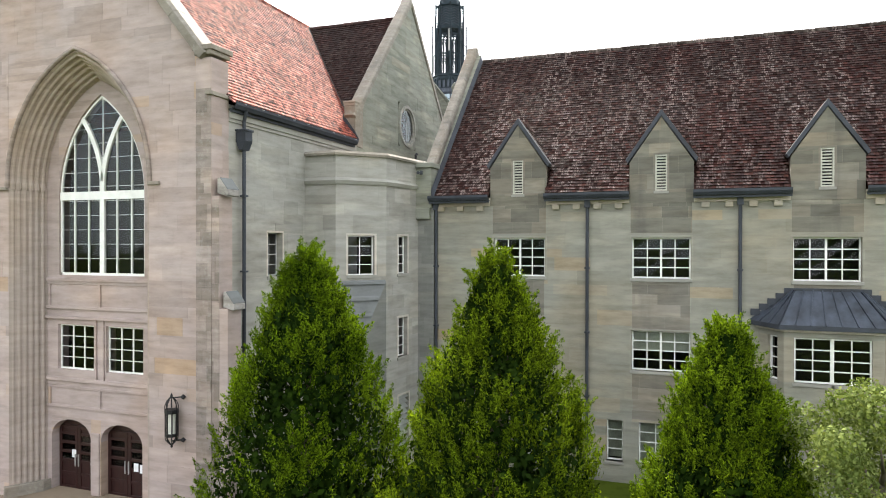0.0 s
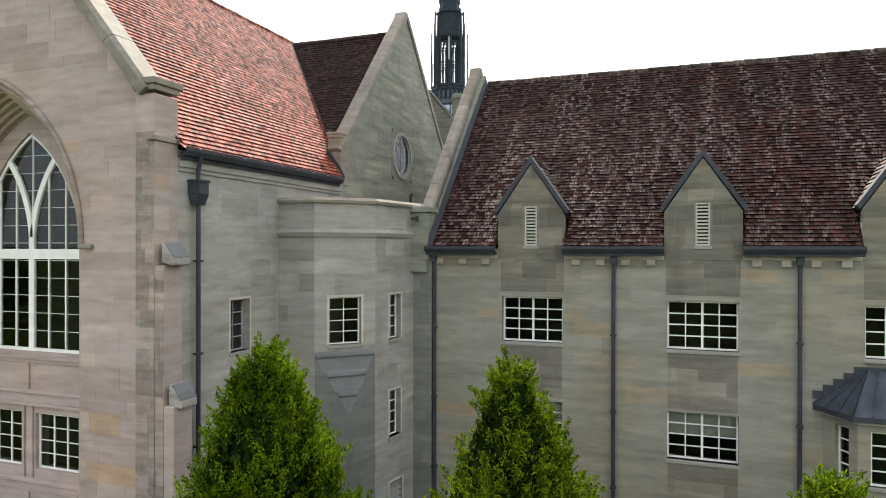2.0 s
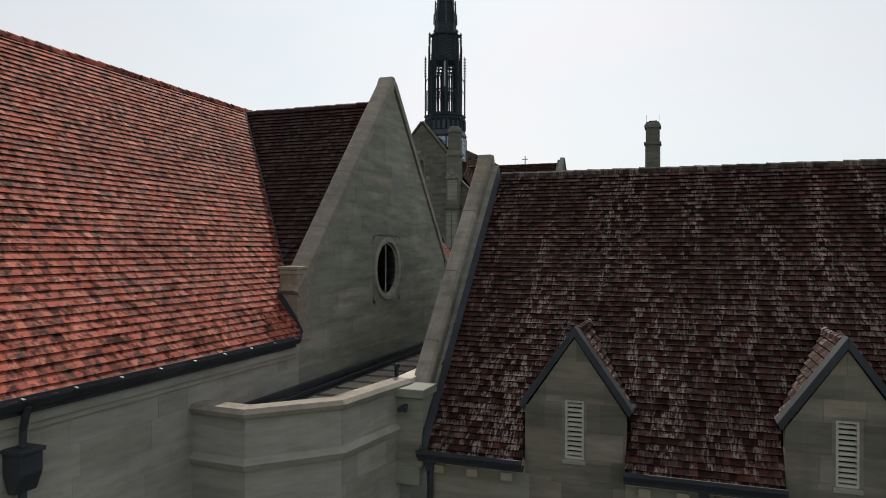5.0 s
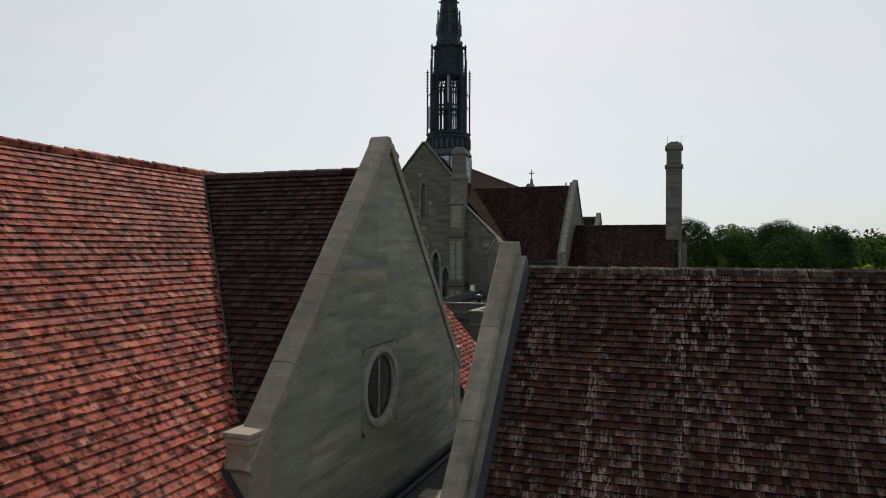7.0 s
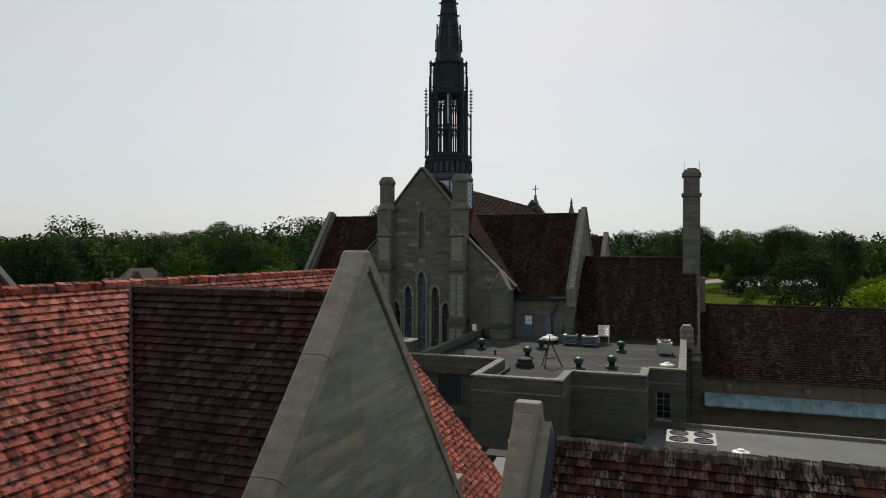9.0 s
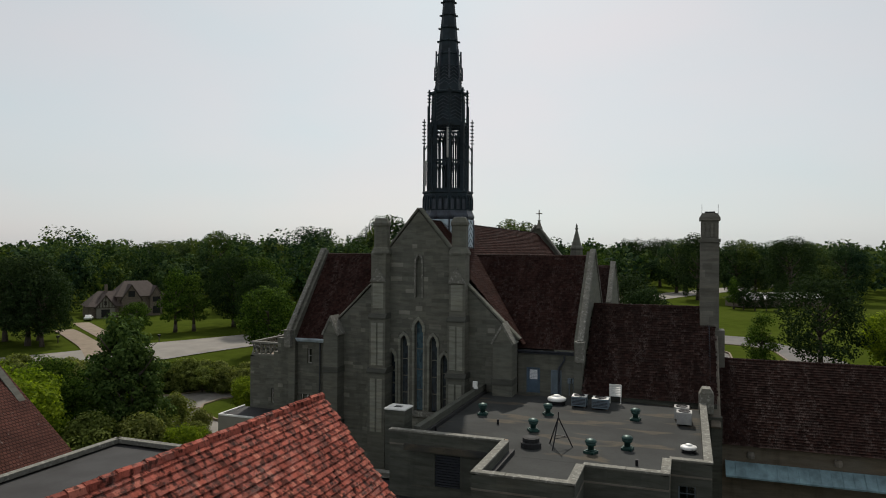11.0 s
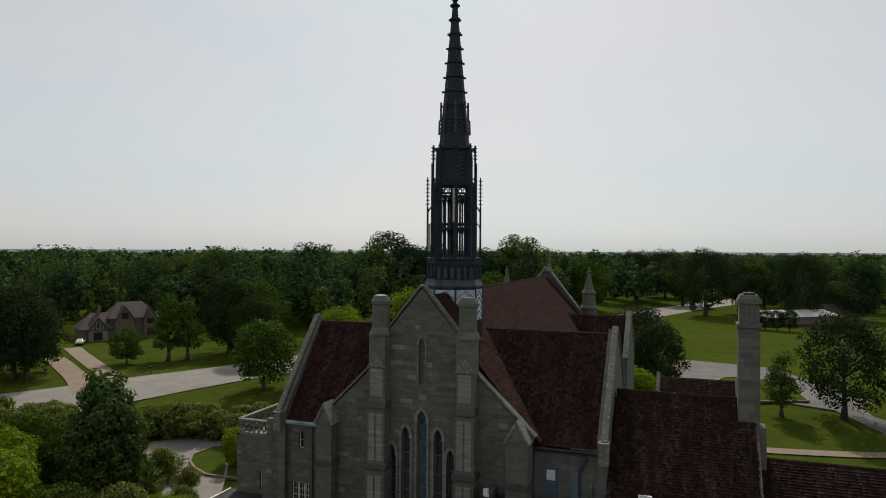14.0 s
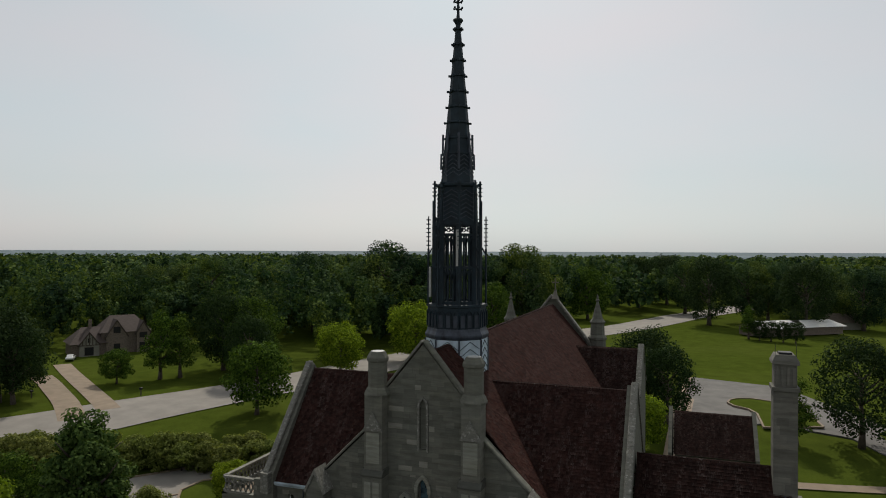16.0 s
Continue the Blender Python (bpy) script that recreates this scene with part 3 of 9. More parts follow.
def wall(face, outline, holes, thick):
    """The solid of a wall, with its openings through it."""
    m = M()
    us, vs = [p[0] for p in outline], [p[1] for p in outline]
    cells = [(min(us), min(vs), max(us), max(vs))]
    for h in holes:
        cells = less(cells, h)
    for u0, v0, u1, v1 in cells:
        q = clip_to([(u0, v0), (u1, v0), (u1, v1), (u0, v1)], outline)
        if q:
            face.slab(m, q, -thick, 0)
    return m


def ashlar(face, outline, holes, seed, course=(0.28, 0.52), length=(0.6, 1.7), proud=0.006, gap=0.0022):
    """Courses of squared stones in front of a wall: a list of outlines."""
    rg = random.Random(seed)
    us, vs = [p[0] for p in outline], [p[1] for p in outline]
    v, out = min(vs), []
    while v < max(vs) - 0.02:
        h = min(rg.uniform(*course), max(vs) - v)
        u = min(us) - rg.uniform(0, 1.0)
        while u < max(us):
            w = rg.uniform(*length)
            cells = [(max(u, min(us)) + gap, v + gap, min(u + w, max(us)) - gap, v + h - gap)]
            for hole in holes:
                cells = less(cells, hole)
            for u0, v0, u1, v1 in cells:
                if u1 - u0 > 0.03 and v1 - v0 > 0.03:
                    q = clip_to([(u0, v0), (u1, v0), (u1, v1), (u0, v1)], outline)
                    if q:
                        out.append(q)
            u += w
        v += h
    return out


def stones(parent, face, outlines, material, proud=0.005, name="ashlar", single=None):
    """Squared stones on a wall; with a single material up to 300 of them are objects of their own."""
    m = M()
    if single:
        for q in outlines[:300]:
            s = M()
            face.slab(s, q, -0.01, proud)
            part("stone", s, single, parent)
        outlines = outlines[300:]
        if not outlines:
            return None
    for q in outlines:
        face.slab(m, q, -0.01, proud)
    ob = part(name, m, material, parent)
    ob["kind"] = "stuff"
    return ob


def window(parent, face, u0, u1, v0, v1, cols, rows, recess=0.18, blind=0.0, sill=True, frame=0.055, bar=0.028, heavy=(), trim=M_WHITE, glass=None):
    """A painted casement with its bars, panes and stone sill."""
    m = M()
    d0, d1 = -recess - 0.05, -recess
    f = frame
    for q in ((u0, u1, v0, v0 + f), (u0, u1, v1 - f, v1), (u0, u0 + f, v0 + f, v1 - f), (u1 - f, u1, v0 + f, v1 - f)):
        face.rect(m, *q, d0, d1)
    ue = [u0 + f + (u1 - u0 - 2 * f) * k / cols for k in range(cols + 1)]
    ve = [v0 + f + (v1 - v0 - 2 * f) * k / rows for k in range(rows + 1)]
    for k in range(1, cols):
        b = bar * (1.9 if k in heavy else 1)
        face.rect(m, ue[k] - b / 2, ue[k] + b / 2, v0 + f, v1 - f, d0, d1 - 0.012)
    for k in range(1, rows):
        face.rect(m, u0 + f, u1 - f, ve[k] - bar / 2, ve[k] + bar / 2, d0 + 0.004, d1 - 0.018)
    w = part("window", m, trim, parent)
    rg = random.Random(int((u0 + v0) * 1000))
    for a in range(cols):
        for b in range(rows):
            t = [rg.uniform(-0.004, 0.004) for _ in range(4)]
            pm = M()
            c = -recess - 0.036
            pm.poly([face.p(ue[a], ve[b], c + t[0]), face.p(ue[a + 1], ve[b], c + t[1]), face.p(ue[a + 1], ve[b + 1], c + t[2]), face.p(ue[a], ve[b + 1], c + t[3])])
            pane = part("pane", pm, glass or M_GLASS, w)
            pane.visible_shadow = False
    if blind:
        bm = M()
        face.rect(bm, u0 + f, u1 - f, v1 - (v1 - v0) * blind, v1 - f, d0 - 0.12, d0 - 0.10)
        part("blind", bm, M_BLIND, w, "cream roller blind")
    if sill:
        sm = M()
        face.slab(sm, [(u0 - 0.05, v0 - 0.11), (u1 + 0.05, v0 - 0.11), (u1 + 0.05, v0), (u0 - 0.05, v0)], -recess, 0.045)
        part("sill", sm, M_SILL, w, "grey stone sill", 0.012)
    return w


def surround(parent, face, u0, u1, v0, v1, width=0.11, proud=0.03, material=None):
    m = M()
    for q in ((u0 - width, u1 + width, v1, v1 + width), (u0 - width, u0, v0, v1), (u1, u1 + width, v0, v1)):
        face.rect(m, *q, -0.02, proud)
    return part("surround", m, material or M_TRIM, parent, "smooth pale stone window surround", 0.008)


def tile_mesh(m, o, u, s, n, w, e, lift, rg, butt=0.040):
    a = o + u * (0.006 * w) + n * lift
    j = rg.uniform(-0.002, 0.002)
    t0, t1 = butt + j, 0.004
    dz = rg.uniform(-0.003, 0.0025)
    u1 = u * (w * 0.982)
    k = s * (e * 1.06)
    b = s * dz
    i = len(m.v)
    m.v += [tuple(q) for q in (a + b + s * (butt * 1.3), a + u1 + b + s * (butt * 1.3), a + u1 + k + n * t1, a + k + n * t1, a + b + n * t0, a + u1 + b + n * (t0 + rg.uniform(-0.002, 0.002)))]
    m.f += [(i + 4, i + 5, i + 2, i + 3), (i, i + 1, i + 5, i + 4), (i, i + 4, i + 3), (i + 1, i + 2, i + 5)]


def tiled(parent, name, origin, along, up, inside, length, height, material, single_material, seed, e=0.165, w=0.155, near=None, limit=0, butt=0.040):
    """Courses of clay tiles on one roof slope; near(p) picks those that are objects of their own."""
    o, u, s = Vector(origin), Vector(along).normalized(), Vector(up).normalized()
    n = u.cross(s).normalized()
    if n.z < 0:
        n = -n
    rg = random.Random(seed)
    m, made, shared = M(), 0, None
    rows = int(height / e)
    for r in range(rows + 1):
        sv = r * e
        uv = -(w / 2) * (r % 2) + rg.uniform(-0.02, 0.02)
        while uv < length:
            ww = w * rg.uniform(0.92, 1.10)
            c = o + u * (uv + ww / 2) + s * (sv + e / 2)
            if 0 <= uv + ww / 2 <= length and sv + e * 0.5 <= height and inside(c):
                if near and made < limit and near(c):
                    if shared is None:
                        sm = M()
                        tile_mesh(sm, Vector((0, 0, 0)), Vector((1, 0, 0)), Vector((0, 1, 0)), Vector((0, 0, 1)), w, e, 0.0, random.Random(4), butt)
                        shared = sm.mesh("tile", single_material)
                    ob = part("tile", shared, None, parent)
                    p = o + u * uv + s * (sv + rg.uniform(-0.003, 0.003)) + n * (0.004 + rg.uniform(0, 0.003))
                    ob.matrix_basis = Matrix(((u.x, s.x, n.x, p.x), (u.y, s.y, n.y, p.y), (u.z, s.z, n.z, p.z), (0, 0, 0, 1)))
                    made += 1
                else:
                    tile_mesh(m, o + u * uv + s * sv, u, s, n, ww, e, 0.004 + rg.uniform(0, 0.003), rg, butt)
            uv += ww
    ob = part(name, m, material, parent)
    ob["kind"] = "stuff"
    return ob


def coping(parent, pts, along, width, high, name="coping", material=None, joint=1.6):
    """Coping stones laid along a line from point to point, each stone with its joint."""
    m = M()
    across = Vector(along).normalized()
    for a, b in zip(pts, pts[1:]):
        a, b = Vector(a), Vector(b)
        d = b - a
        k = max(1, round(d.length / joint))
        up = d.normalized().cross(across)
        if up.z < 0:
            up = -up
        for i in range(k):
            p, q = a + d * (i / k) + d.normalized() * 0.004, a + d * ((i + 1) / k) - d.normalized() * 0.004
            m.prism([p - across * width / 2, p + across * width / 2, p + across * width / 2 + up * high * 0.75, p + across * width * 0.36 + up * high, p - across * width * 0.36 + up * high, p - across * width / 2 + up * high * 0.75], q - p)
    return part(name, m, material or M_COPE, parent, "weathered stone coping", 0.012)

# ---- hall wing with the great window (ridge along y) and its cross gable ----
GZ = -0.3
hall = thing("hall_wing", "tall limestone hall wing with steep red clay tile roofs and a great pointed window", "building", kind="structure")
XE, XR, XW = -12.45, -18.0, -23.55           # east wall, ridge, west wall
YF, YB, YN = 15.45, 29.4, 39.0               # front, cross gable's middle, north end
ZE, ZR = 11.72, 18.50                        # eaves and ridge
HW = XE + 0.25 - XR
SL = (ZR - ZE) / HW
CG, ZC = 5.5, ZR - 0.1                       # half width and ridge of the cross gable

front = Face((XR, YF, 0), (1, 0, 0), (0, -1, 0))
AX = 0.38                                    # middle of the great window
AO = AX + 0.09                               # middle of the outer arch
hw = XE - XR
gable = [(-hw, GZ - 0.3), (hw, GZ - 0.3), (hw, ZE + 0.25), (hw - 0.1, ZE + 0.82), (0, ZR + 0.69), (-hw + 0.1, ZE + 0.82), (-hw, ZE + 0.25)]
RO = 2.82                                    # half width of the great recess
arch_hole = (AO - RO, GZ - 0.3, AO + RO, 13.75)
part("front_wall", wall(front, gable, [arch_hole], 0.55), M_PALE, hall)


def pointed(half, spring, rise, n=14):
    """The right half of a pointed arch from its spring to its tip, as (du, v)."""
    r = (rise * rise + half * half) / (2 * half)
    a1 = math.asin(rise / r)
    return [(half - r + r * math.cos(a1 * k / n), spring + r * math.sin(a1 * k / n)) for k in range(n + 1)]


def arch_line(half, spring, rise, base, n=14):
    right = pointed(half, spring, rise, n)
    return [(-half, base)] + [(-u, v) for u, v in right] + [(u, v) for u, v in right[::-1][1:]] + [(half, base)]


def spandrels(face, m, mid, half, spring, rise, top, d0, d1):
    """Fills the corners between a square opening and a pointed arch."""
    right = pointed(half, spring, rise)
    for sgn in (1, -1):
        for (a, b), (c, d) in zip(right, right[1:]):
            q = [(mid + sgn * a, b), (mid + sgn * half, b), (mid + sgn * half, d), (mid + sgn * c, d)]
            face.slab(m, q, d0, d1)
    if top > spring + rise + 0.01:
        face.rect(m, mid - half, mid + half, spring + rise, top, d0, d1)


sp = M()
spandrels(front, sp, AO, RO, 9.55, 4.0, 13.75, -0.55, 0)
part("arch_spandrel", sp, M_PALE, hall, "pale stone over the great arch")
holes_blocks = [arch_hole]
stones(bpy.data.objects["front_wall"], front, ashlar(front, gable, holes_blocks, 3)[::-1], M_PALE, single=M_PALE1)


def ribs(face, parent, mid, n, half0, half1, d0, d1, spring, rise0, rise1, base, material, radius):
    """Rolls that follow a splayed pointed arch down to its base."""
    for k in range(n):
        t = (k + 0.5) / n
        half, d, rise = half0 + (half1 - half0) * t, d0 + (d1 - d0) * t, rise0 + (rise1 - rise0) * t
        m = M()
        line = arch_line(half, spring, rise, base)
        pts = [Vector(face.p(mid + u, v, d)) for u, v in line]
        ring = []
        for i, p in enumerate(pts):
            q = (pts[min(i + 1, len(pts) - 1)] - pts[max(i - 1, 0)]).normalized()
            side = q.cross(face.n).normalized()
            ring.append([tuple(p + (side * math.cos(g) + face.n * math.sin(g)) * radius) for g in [math.pi * 2 * j / 8 for j in range(8)]])
        s = len(m.v)
        for r in ring:
            m.v += r
        for i in range(len(ring) - 1):
            for j in range(8):
                m.f.append((s + i * 8 + j, s + i * 8 + (j + 1) % 8, s + (i + 1) * 8 + (j + 1) % 8, s + (i + 1) * 8 + j))
        part("arch_roll", m, material, parent, "moulded stone roll of the great arch", smooth=True)


# splayed reveal of the great arch
outer, inner = arch_line(RO, 9.55, 4.0, GZ - 0.3, 14), arch_line(2.28, 9.55, 3.35, GZ - 0.3, 14)
rv = M()
for k in range(len(outer) - 1):
    a, b, c, d = outer[k], outer[k + 1], inner[k + 1], inner[k]
    rv.poly([front.p(AO + a[0], a[1], 0), front.p(AO + b[0], b[1], 0), front.p(AX + c[0], c[1], -1.0), front.p(AX + d[0], d[1], -1.0)])
part("arch_reveal", rv, M_JAMB, hall, "splayed stone reveal")
ribs(front, hall, AX + 0.05, 6, RO - 0.02, 2.34, -0.05, -0.95, 9.55, 3.98, 3.42, GZ, M_JAMB, 0.062)
ribs(front, hall, AO, 1, RO + 0.04, RO + 0.04, 0.03, 0.03, 9.55, 4.09, 4.09, 9.5, M_QUOIN, 0.07)
lb = M()
for sgn in (-1, 1):
    front.rect(lb, AO + sgn * (RO + 0.2) - 0.2, AO + sgn * (RO + 0.2) + 0.2, 9.42, 9.52, 0, 0.1)
part("hood_stop", lb, M_COPE, hall, "weathered stone hood stop", 0.015)
bs = M()
for sgn in (-1, 1):
    bs.prism([front.p(AO + sgn * u, GZ, d) for u, d in ((RO + 0.1, 0.12), (2.2, -1.0), (2.2, -0.7), (RO - 0.1, 0.25))], (0, 0, 0.35))
part("arch_base", bs, M_COPE, hall, "moulded stone base", 0.02)

# capitals at the spring of the great arch
cp = M()
for k in range(6):
    t = (k + 0.5) / 6
    h, d = RO - 0.02 + (2.34 - RO + 0.02) * t, -0.05 - 0.90 * t
    for sgn in (-1, 1):
        x, y, z = front.p(AX + 0.05 + sgn * h, 9.42, d)
        cp.lathe((x, y, z), [(0.065, 0), (0.085, 0.05), (0.075, 0.08), (0.10, 0.2), (0.10, 0.26)], 8)
part("capital", cp, M_JAMB, hall, "small moulded stone capitals")

# the recessed window wall
wf = Face((XR, YF + 1.0, 0), (1, 0, 0), (0, -1, 0))
W0, W1 = AX - 1.76, AX + 1.77
doors = [(AX - 2.1, GZ - 0.3, AX - 0.42, 2.12), (AX, GZ - 0.3, AX + 1.68, 2.12)]
mids = [(AX - 1.82, 3.66, AX - 0.28, 5.12), (AX + 0.22, 3.66, AX + 1.72, 5.12)]
big = (W0, 6.72, W1, 12.5)
part("window_wall", wall(wf, [(AX - 2.3, GZ - 0.3), (AX + 2.3, GZ - 0.3), (AX + 2.3, 12.95), (AX - 2.3, 12.95)], [big] + doors + mids, 0.4), M_PALE, hall)
sp = M()
spandrels(wf, sp, (W0 + W1) / 2, (W1 - W0) / 2, 9.3, 3.16, 12.5, -0.4, 0)
for d in doors:
    mid, half = (d[0] + d[2]) / 2, (d[2] - d[0]) / 2
    arc = [(half * math.cos(math.pi / 2 * k / 10), 1.42 + 0.62 * math.sin(math.pi / 2 * k / 10) ** 0.9) for k in range(11)]
    for sgn in (1, -1):
        for (a, b), (c, e) in zip(arc, arc[1:]):
            wf.slab(sp, [(mid + sgn * a, b), (mid + sgn * half, b), (mid + sgn * half, e), (mid + sgn * c, e)], -0.4, 0)
    wf.rect(sp, d[0], d[2], 2.04, 2.12, -0.4, 0)
part("arch_spandrel", sp, M_PALE, hall)
mo = M()
for v, h, d in ((6.52, 0.10, 0.07), (6.42, 0.10, 0.03), (5.62, 0.10, 0.06), (5.30, 0.09, 0.10), (3.28, 0.12, 0.06), (3.05, 0.08, 0.04), (2.42, 0.09, 0.05)):
    wf.rect(mo, AX - 2.28, AX + 2.28, v, v + h, 0, d)
for v0, v1 in ((5.72, 6.42), (2.51, 3.05)):
    for u in (AX - 2.2, AX - 0.06, AX + 2.1):
        wf.rect(mo, u, u + 0.09, v0, v1, 0, 0.05)
for u in (AX - 0.19, AX + 0.12):
    wf.rect(mo, u, u + 0.05, 3.4, 5.3, 0, 0.05)
part("string_course", mo, M_PALE, hall, "moulded pale stone string courses", 0.01)

# great window: lower lights, tracery head
gw = M()
D0, D1 = -0.14, -0.06
span = W1 - W0
cen = (W0 + W1) / 2
for u in (W0, W1 - 0.07):
    wf.rect(gw, u, u + 0.07, 6.72, 9.3, D0, D1)
wf.rect(gw, W0, W1, 6.72, 6.80, D0, D1)
wf.rect(gw, W0, W1, 9.14, 9.40, D0, D1 + 0.02)
wf.rect(gw, cen - 0.09, cen + 0.09, 6.80, 9.72, D0, D1 + 0.013)


def band(face, m, line, width, d0, d1):
    """A flat band of even width along a line of (u, v), mitred at its bends."""
    pts = [Vector(p) for k, p in enumerate(line) if k == 0 or (Vector(p) - Vector(line[k - 1])).length > 1e-5]
    rims = []
    for k, p in enumerate(pts):
        a = (p - pts[k - 1]).normalized() if k else None
        b = (pts[k + 1] - p).normalized() if k + 1 < len(pts) else None
        d = (a or b) if (a is None or b is None) else (a + b).normalized()
        s = width / 2 / max(0.35, d.dot(b or a))
        rims.append(((p.x - d.y * s, p.y + d.x * s), (p.x + d.y * s, p.y - d.x * s)))
    for (a, b), (c, d) in zip(rims, rims[1:]):
        face.slab(m, [a, b, d, c], d0, d1)


hs = span / 2
head = [(cen + u, v) for u, v in arch_line(hs - 0.03, 9.3, 3.10, 9.3)]
band(wf, gw, head, 0.07, D0, D1)
R = ((3.16 ** 2) + hs ** 2) / (2 * hs)
for sgn in (1, -1):
    arc = []
    for k in range(15):
        a = radians(52) * k / 14
        arc.append((cen + sgn * (R - R * math.cos(a)), 9.4 + R * math.sin(a)))
    inside_arc = [p for p in arc if abs(p[0] - cen) < hs * 0.80 and p[1] < 12.0]
    band(wf, gw, inside_arc, 0.15, D0, D1 + 0.01)
part("great_window", gw, M_WHITE, hall, "white painted traceried window frame")
great = bpy.data.objects["great_window"]
thin = M()
cols = [W0 + span * k / 6 for k in range(1, 6)]
for i, u in enumerate(cols):
    if i == 2:
        wf.rect(thin, u - 0.012, u + 0.012, 9.9, 12.35, D0 + 0.01, D1 - 0.03)
        continue
    wf.rect(thin, u - 0.022, u + 0.022, 6.8, 9.14, D0, D1 - 0.015)
    top = 9.3 + math.sqrt(max(0.0, R * R - (R - hs + abs(u - cen)) ** 2)) - 0.05
    wf.rect(thin, u - 0.018, u + 0.018, 9.4, min(top, 11.6), D0, D1 - 0.02)
part("mullion", thin, M_WHITE, great)
bars = M()
rows = [6.8 + 0.46 * k for k in range(1, 13)]
for v in rows:
    if 9.1 < v < 9.42:
        continue
    w = hs - 0.05 if v < 9.3 else max(0.0, math.sqrt(max(0.0, R * R - (v - 9.3) ** 2)) - (R - hs) - 0.06)
    if w > 0.1:
        wf.rect(bars, cen - w, cen + w, v - 0.006, v + 0.006, D0 + 0.02, D0 + 0.04)
part("glazing_bar", bars, M_WHITE, great)
edges_u = [W0 + span * k / 6 for k in range(7)]
rg = random.Random(5)
for a, b in zip(edges_u, edges_u[1:]):
    vv = 6.76
    while vv < 12.4:
        nv = vv + 0.58
        um = max(abs(a - cen), abs(b - cen)) - 0.3
        if vv < 9.3 or (vv - 9.3) < math.sqrt(max(0, R * R - (R - hs + max(um, 0)) ** 2)):
            pm = M()
            t = [rg.uniform(-0.003, 0.003) for _ in range(4)]
            pm.poly([wf.p(a, vv, D0 + 0.03 + t[0]), wf.p(b, vv, D0 + 0.03 + t[1]), wf.p(b, nv, D0 + 0.03 + t[2]), wf.p(a, nv, D0 + 0.03 + t[3])])
            part("pane", pm, M_GLASS, great).visible_shadow = False
        vv = nv
for i, (a, b, c, d) in enumerate(mids):
    window(hall, wf, a, c, b, d, 3, 4, recess=0.11, sill=False, frame=0.05, bar=0.022, heavy=(1, 2))
    sl = M()
    wf.slab(sl, [(a - 0.1, b - 0.34), (c + 0.1, b - 0.34), (c + 0.1, b - 0.30), (a - 0.1, b - 0.30)], -0.02, 0.05)
    sl.prism([wf.p(a, b - 0.3, -0.0), wf.p(a, b - 0.3, -0.2), wf.p(a, b, -0.2)], (c - a, 0, 0))
    part("sloped_sill", sl, M_PALE, hall, "sloped pale stone sill", 0.01)

# double doors
for a, b, c, d in doors:
    dm = M()
    mid = (a + c) / 2
    wf.rect(dm, a, c, b, d, -0.36, -0.30)
    for s0, s1 in ((a + 0.03, mid - 0.012), (mid + 0.012, c - 0.03)):
        wf.rect(dm, s0, s0 + 0.11, GZ, 1.75, -0.30, -0.26)
        wf.rect(dm, s1 - 0.11, s1, GZ, 1.75, -0.30, -0.26)
        for v in (GZ, 0.15, 0.55, 0.85, 1.15, 1.45, 1.66):
            wf.rect(dm, s0 + 0.11, s1 - 0.11, v, v + 0.08, -0.30, -0.265)
    door = part("double_door", dm, M_WOOD, hall, "dark red panelled wooden double door", 0.006)
    for s0, s1 in ((a + 0.15, mid - 0.13), (mid + 0.13, c - 0.15)):
        for v in (0.65, 0.95, 1.25):
            g = M()
            wf.rect(g, s0, s1, v, v + 0.19, -0.298, -0.292)
            part("pane", g, M_GLASS, door)
    hd = M()
    for u in (mid - 0.07, mid + 0.07):
        hd.bar(wf.p(u, 0.45, -0.22), wf.p(u, 0.85, -0.22), 0.03)
    part("handle", hd, M_GALV, door, "metal pull handle")
    kp = M()
    wf.rect(kp, a + 0.05, c - 0.05, 1.76, 1.78, -0.30, -0.25)
    part("transom", kp, M_WOOD, door)
for u, v in ((AX - 1.42, 0.72), (AX - 0.62, 0.55), (AX + 1.18, 0.55), (AX + 1.42, 0.52)):
    n = M()
    wf.rect(n, u - 0.09, u + 0.09, v, v + 0.26, -0.262, -0.256)
    tagged(part("paper_notice", n, M_PAPER), "white paper notice taped on a dark red door", "notice", "notices on the doors")
pm = M()
pm.box(XR + AX - 0.39, XR + AX - 0.03, YF + 0.95, YF + 1.02, GZ, 1.7)
part("door_pier", pm, M_PALE, hall, "pale stone pier between the doors", 0.03)

# corner buttress of the front, stepping out towards the ground
bt = M()
bt.box(XE - 0.5, XE + 0.02, YF - 0.12, YF + 0.62, GZ - 0.3, ZE + 1.15)
bt.box(XE + 0.02, XE + 0.26, YF - 0.1, YF + 0.48, GZ - 0.3, 9.05)
bt.box(XE + 0.26, XE + 0.55, YF - 0.1, YF + 0.48, GZ - 0.3, 5.95)
part("corner_buttress", bt, M_PALE, hall, "stepped stone corner buttress", 0.015)
for fc, outl in ((Face((XE - 0.5, YF - 0.12, 0), (1, 0, 0), (0, -1, 0)), [(0.46, ZE + 0.3), (0.52, ZE + 0.3), (0.52, ZE + 1.1), (0.46, ZE + 1.1)]),
                 (Face((XE + 0.02, YF - 0.12, 0), (0, 1, 0), (1, 0, 0)), [(0, 9.5), (0.74, 9.5), (0.74, ZE + 0.3), (0, ZE + 0.3)])):
    stones(hall, fc, ashlar(fc, outl, [], 8, length=(0.3, 0.9)), M_PALE)
fc = Face((XE - 0.5, YF - 0.12, 0), (1, 0, 0), (0, -1, 0))
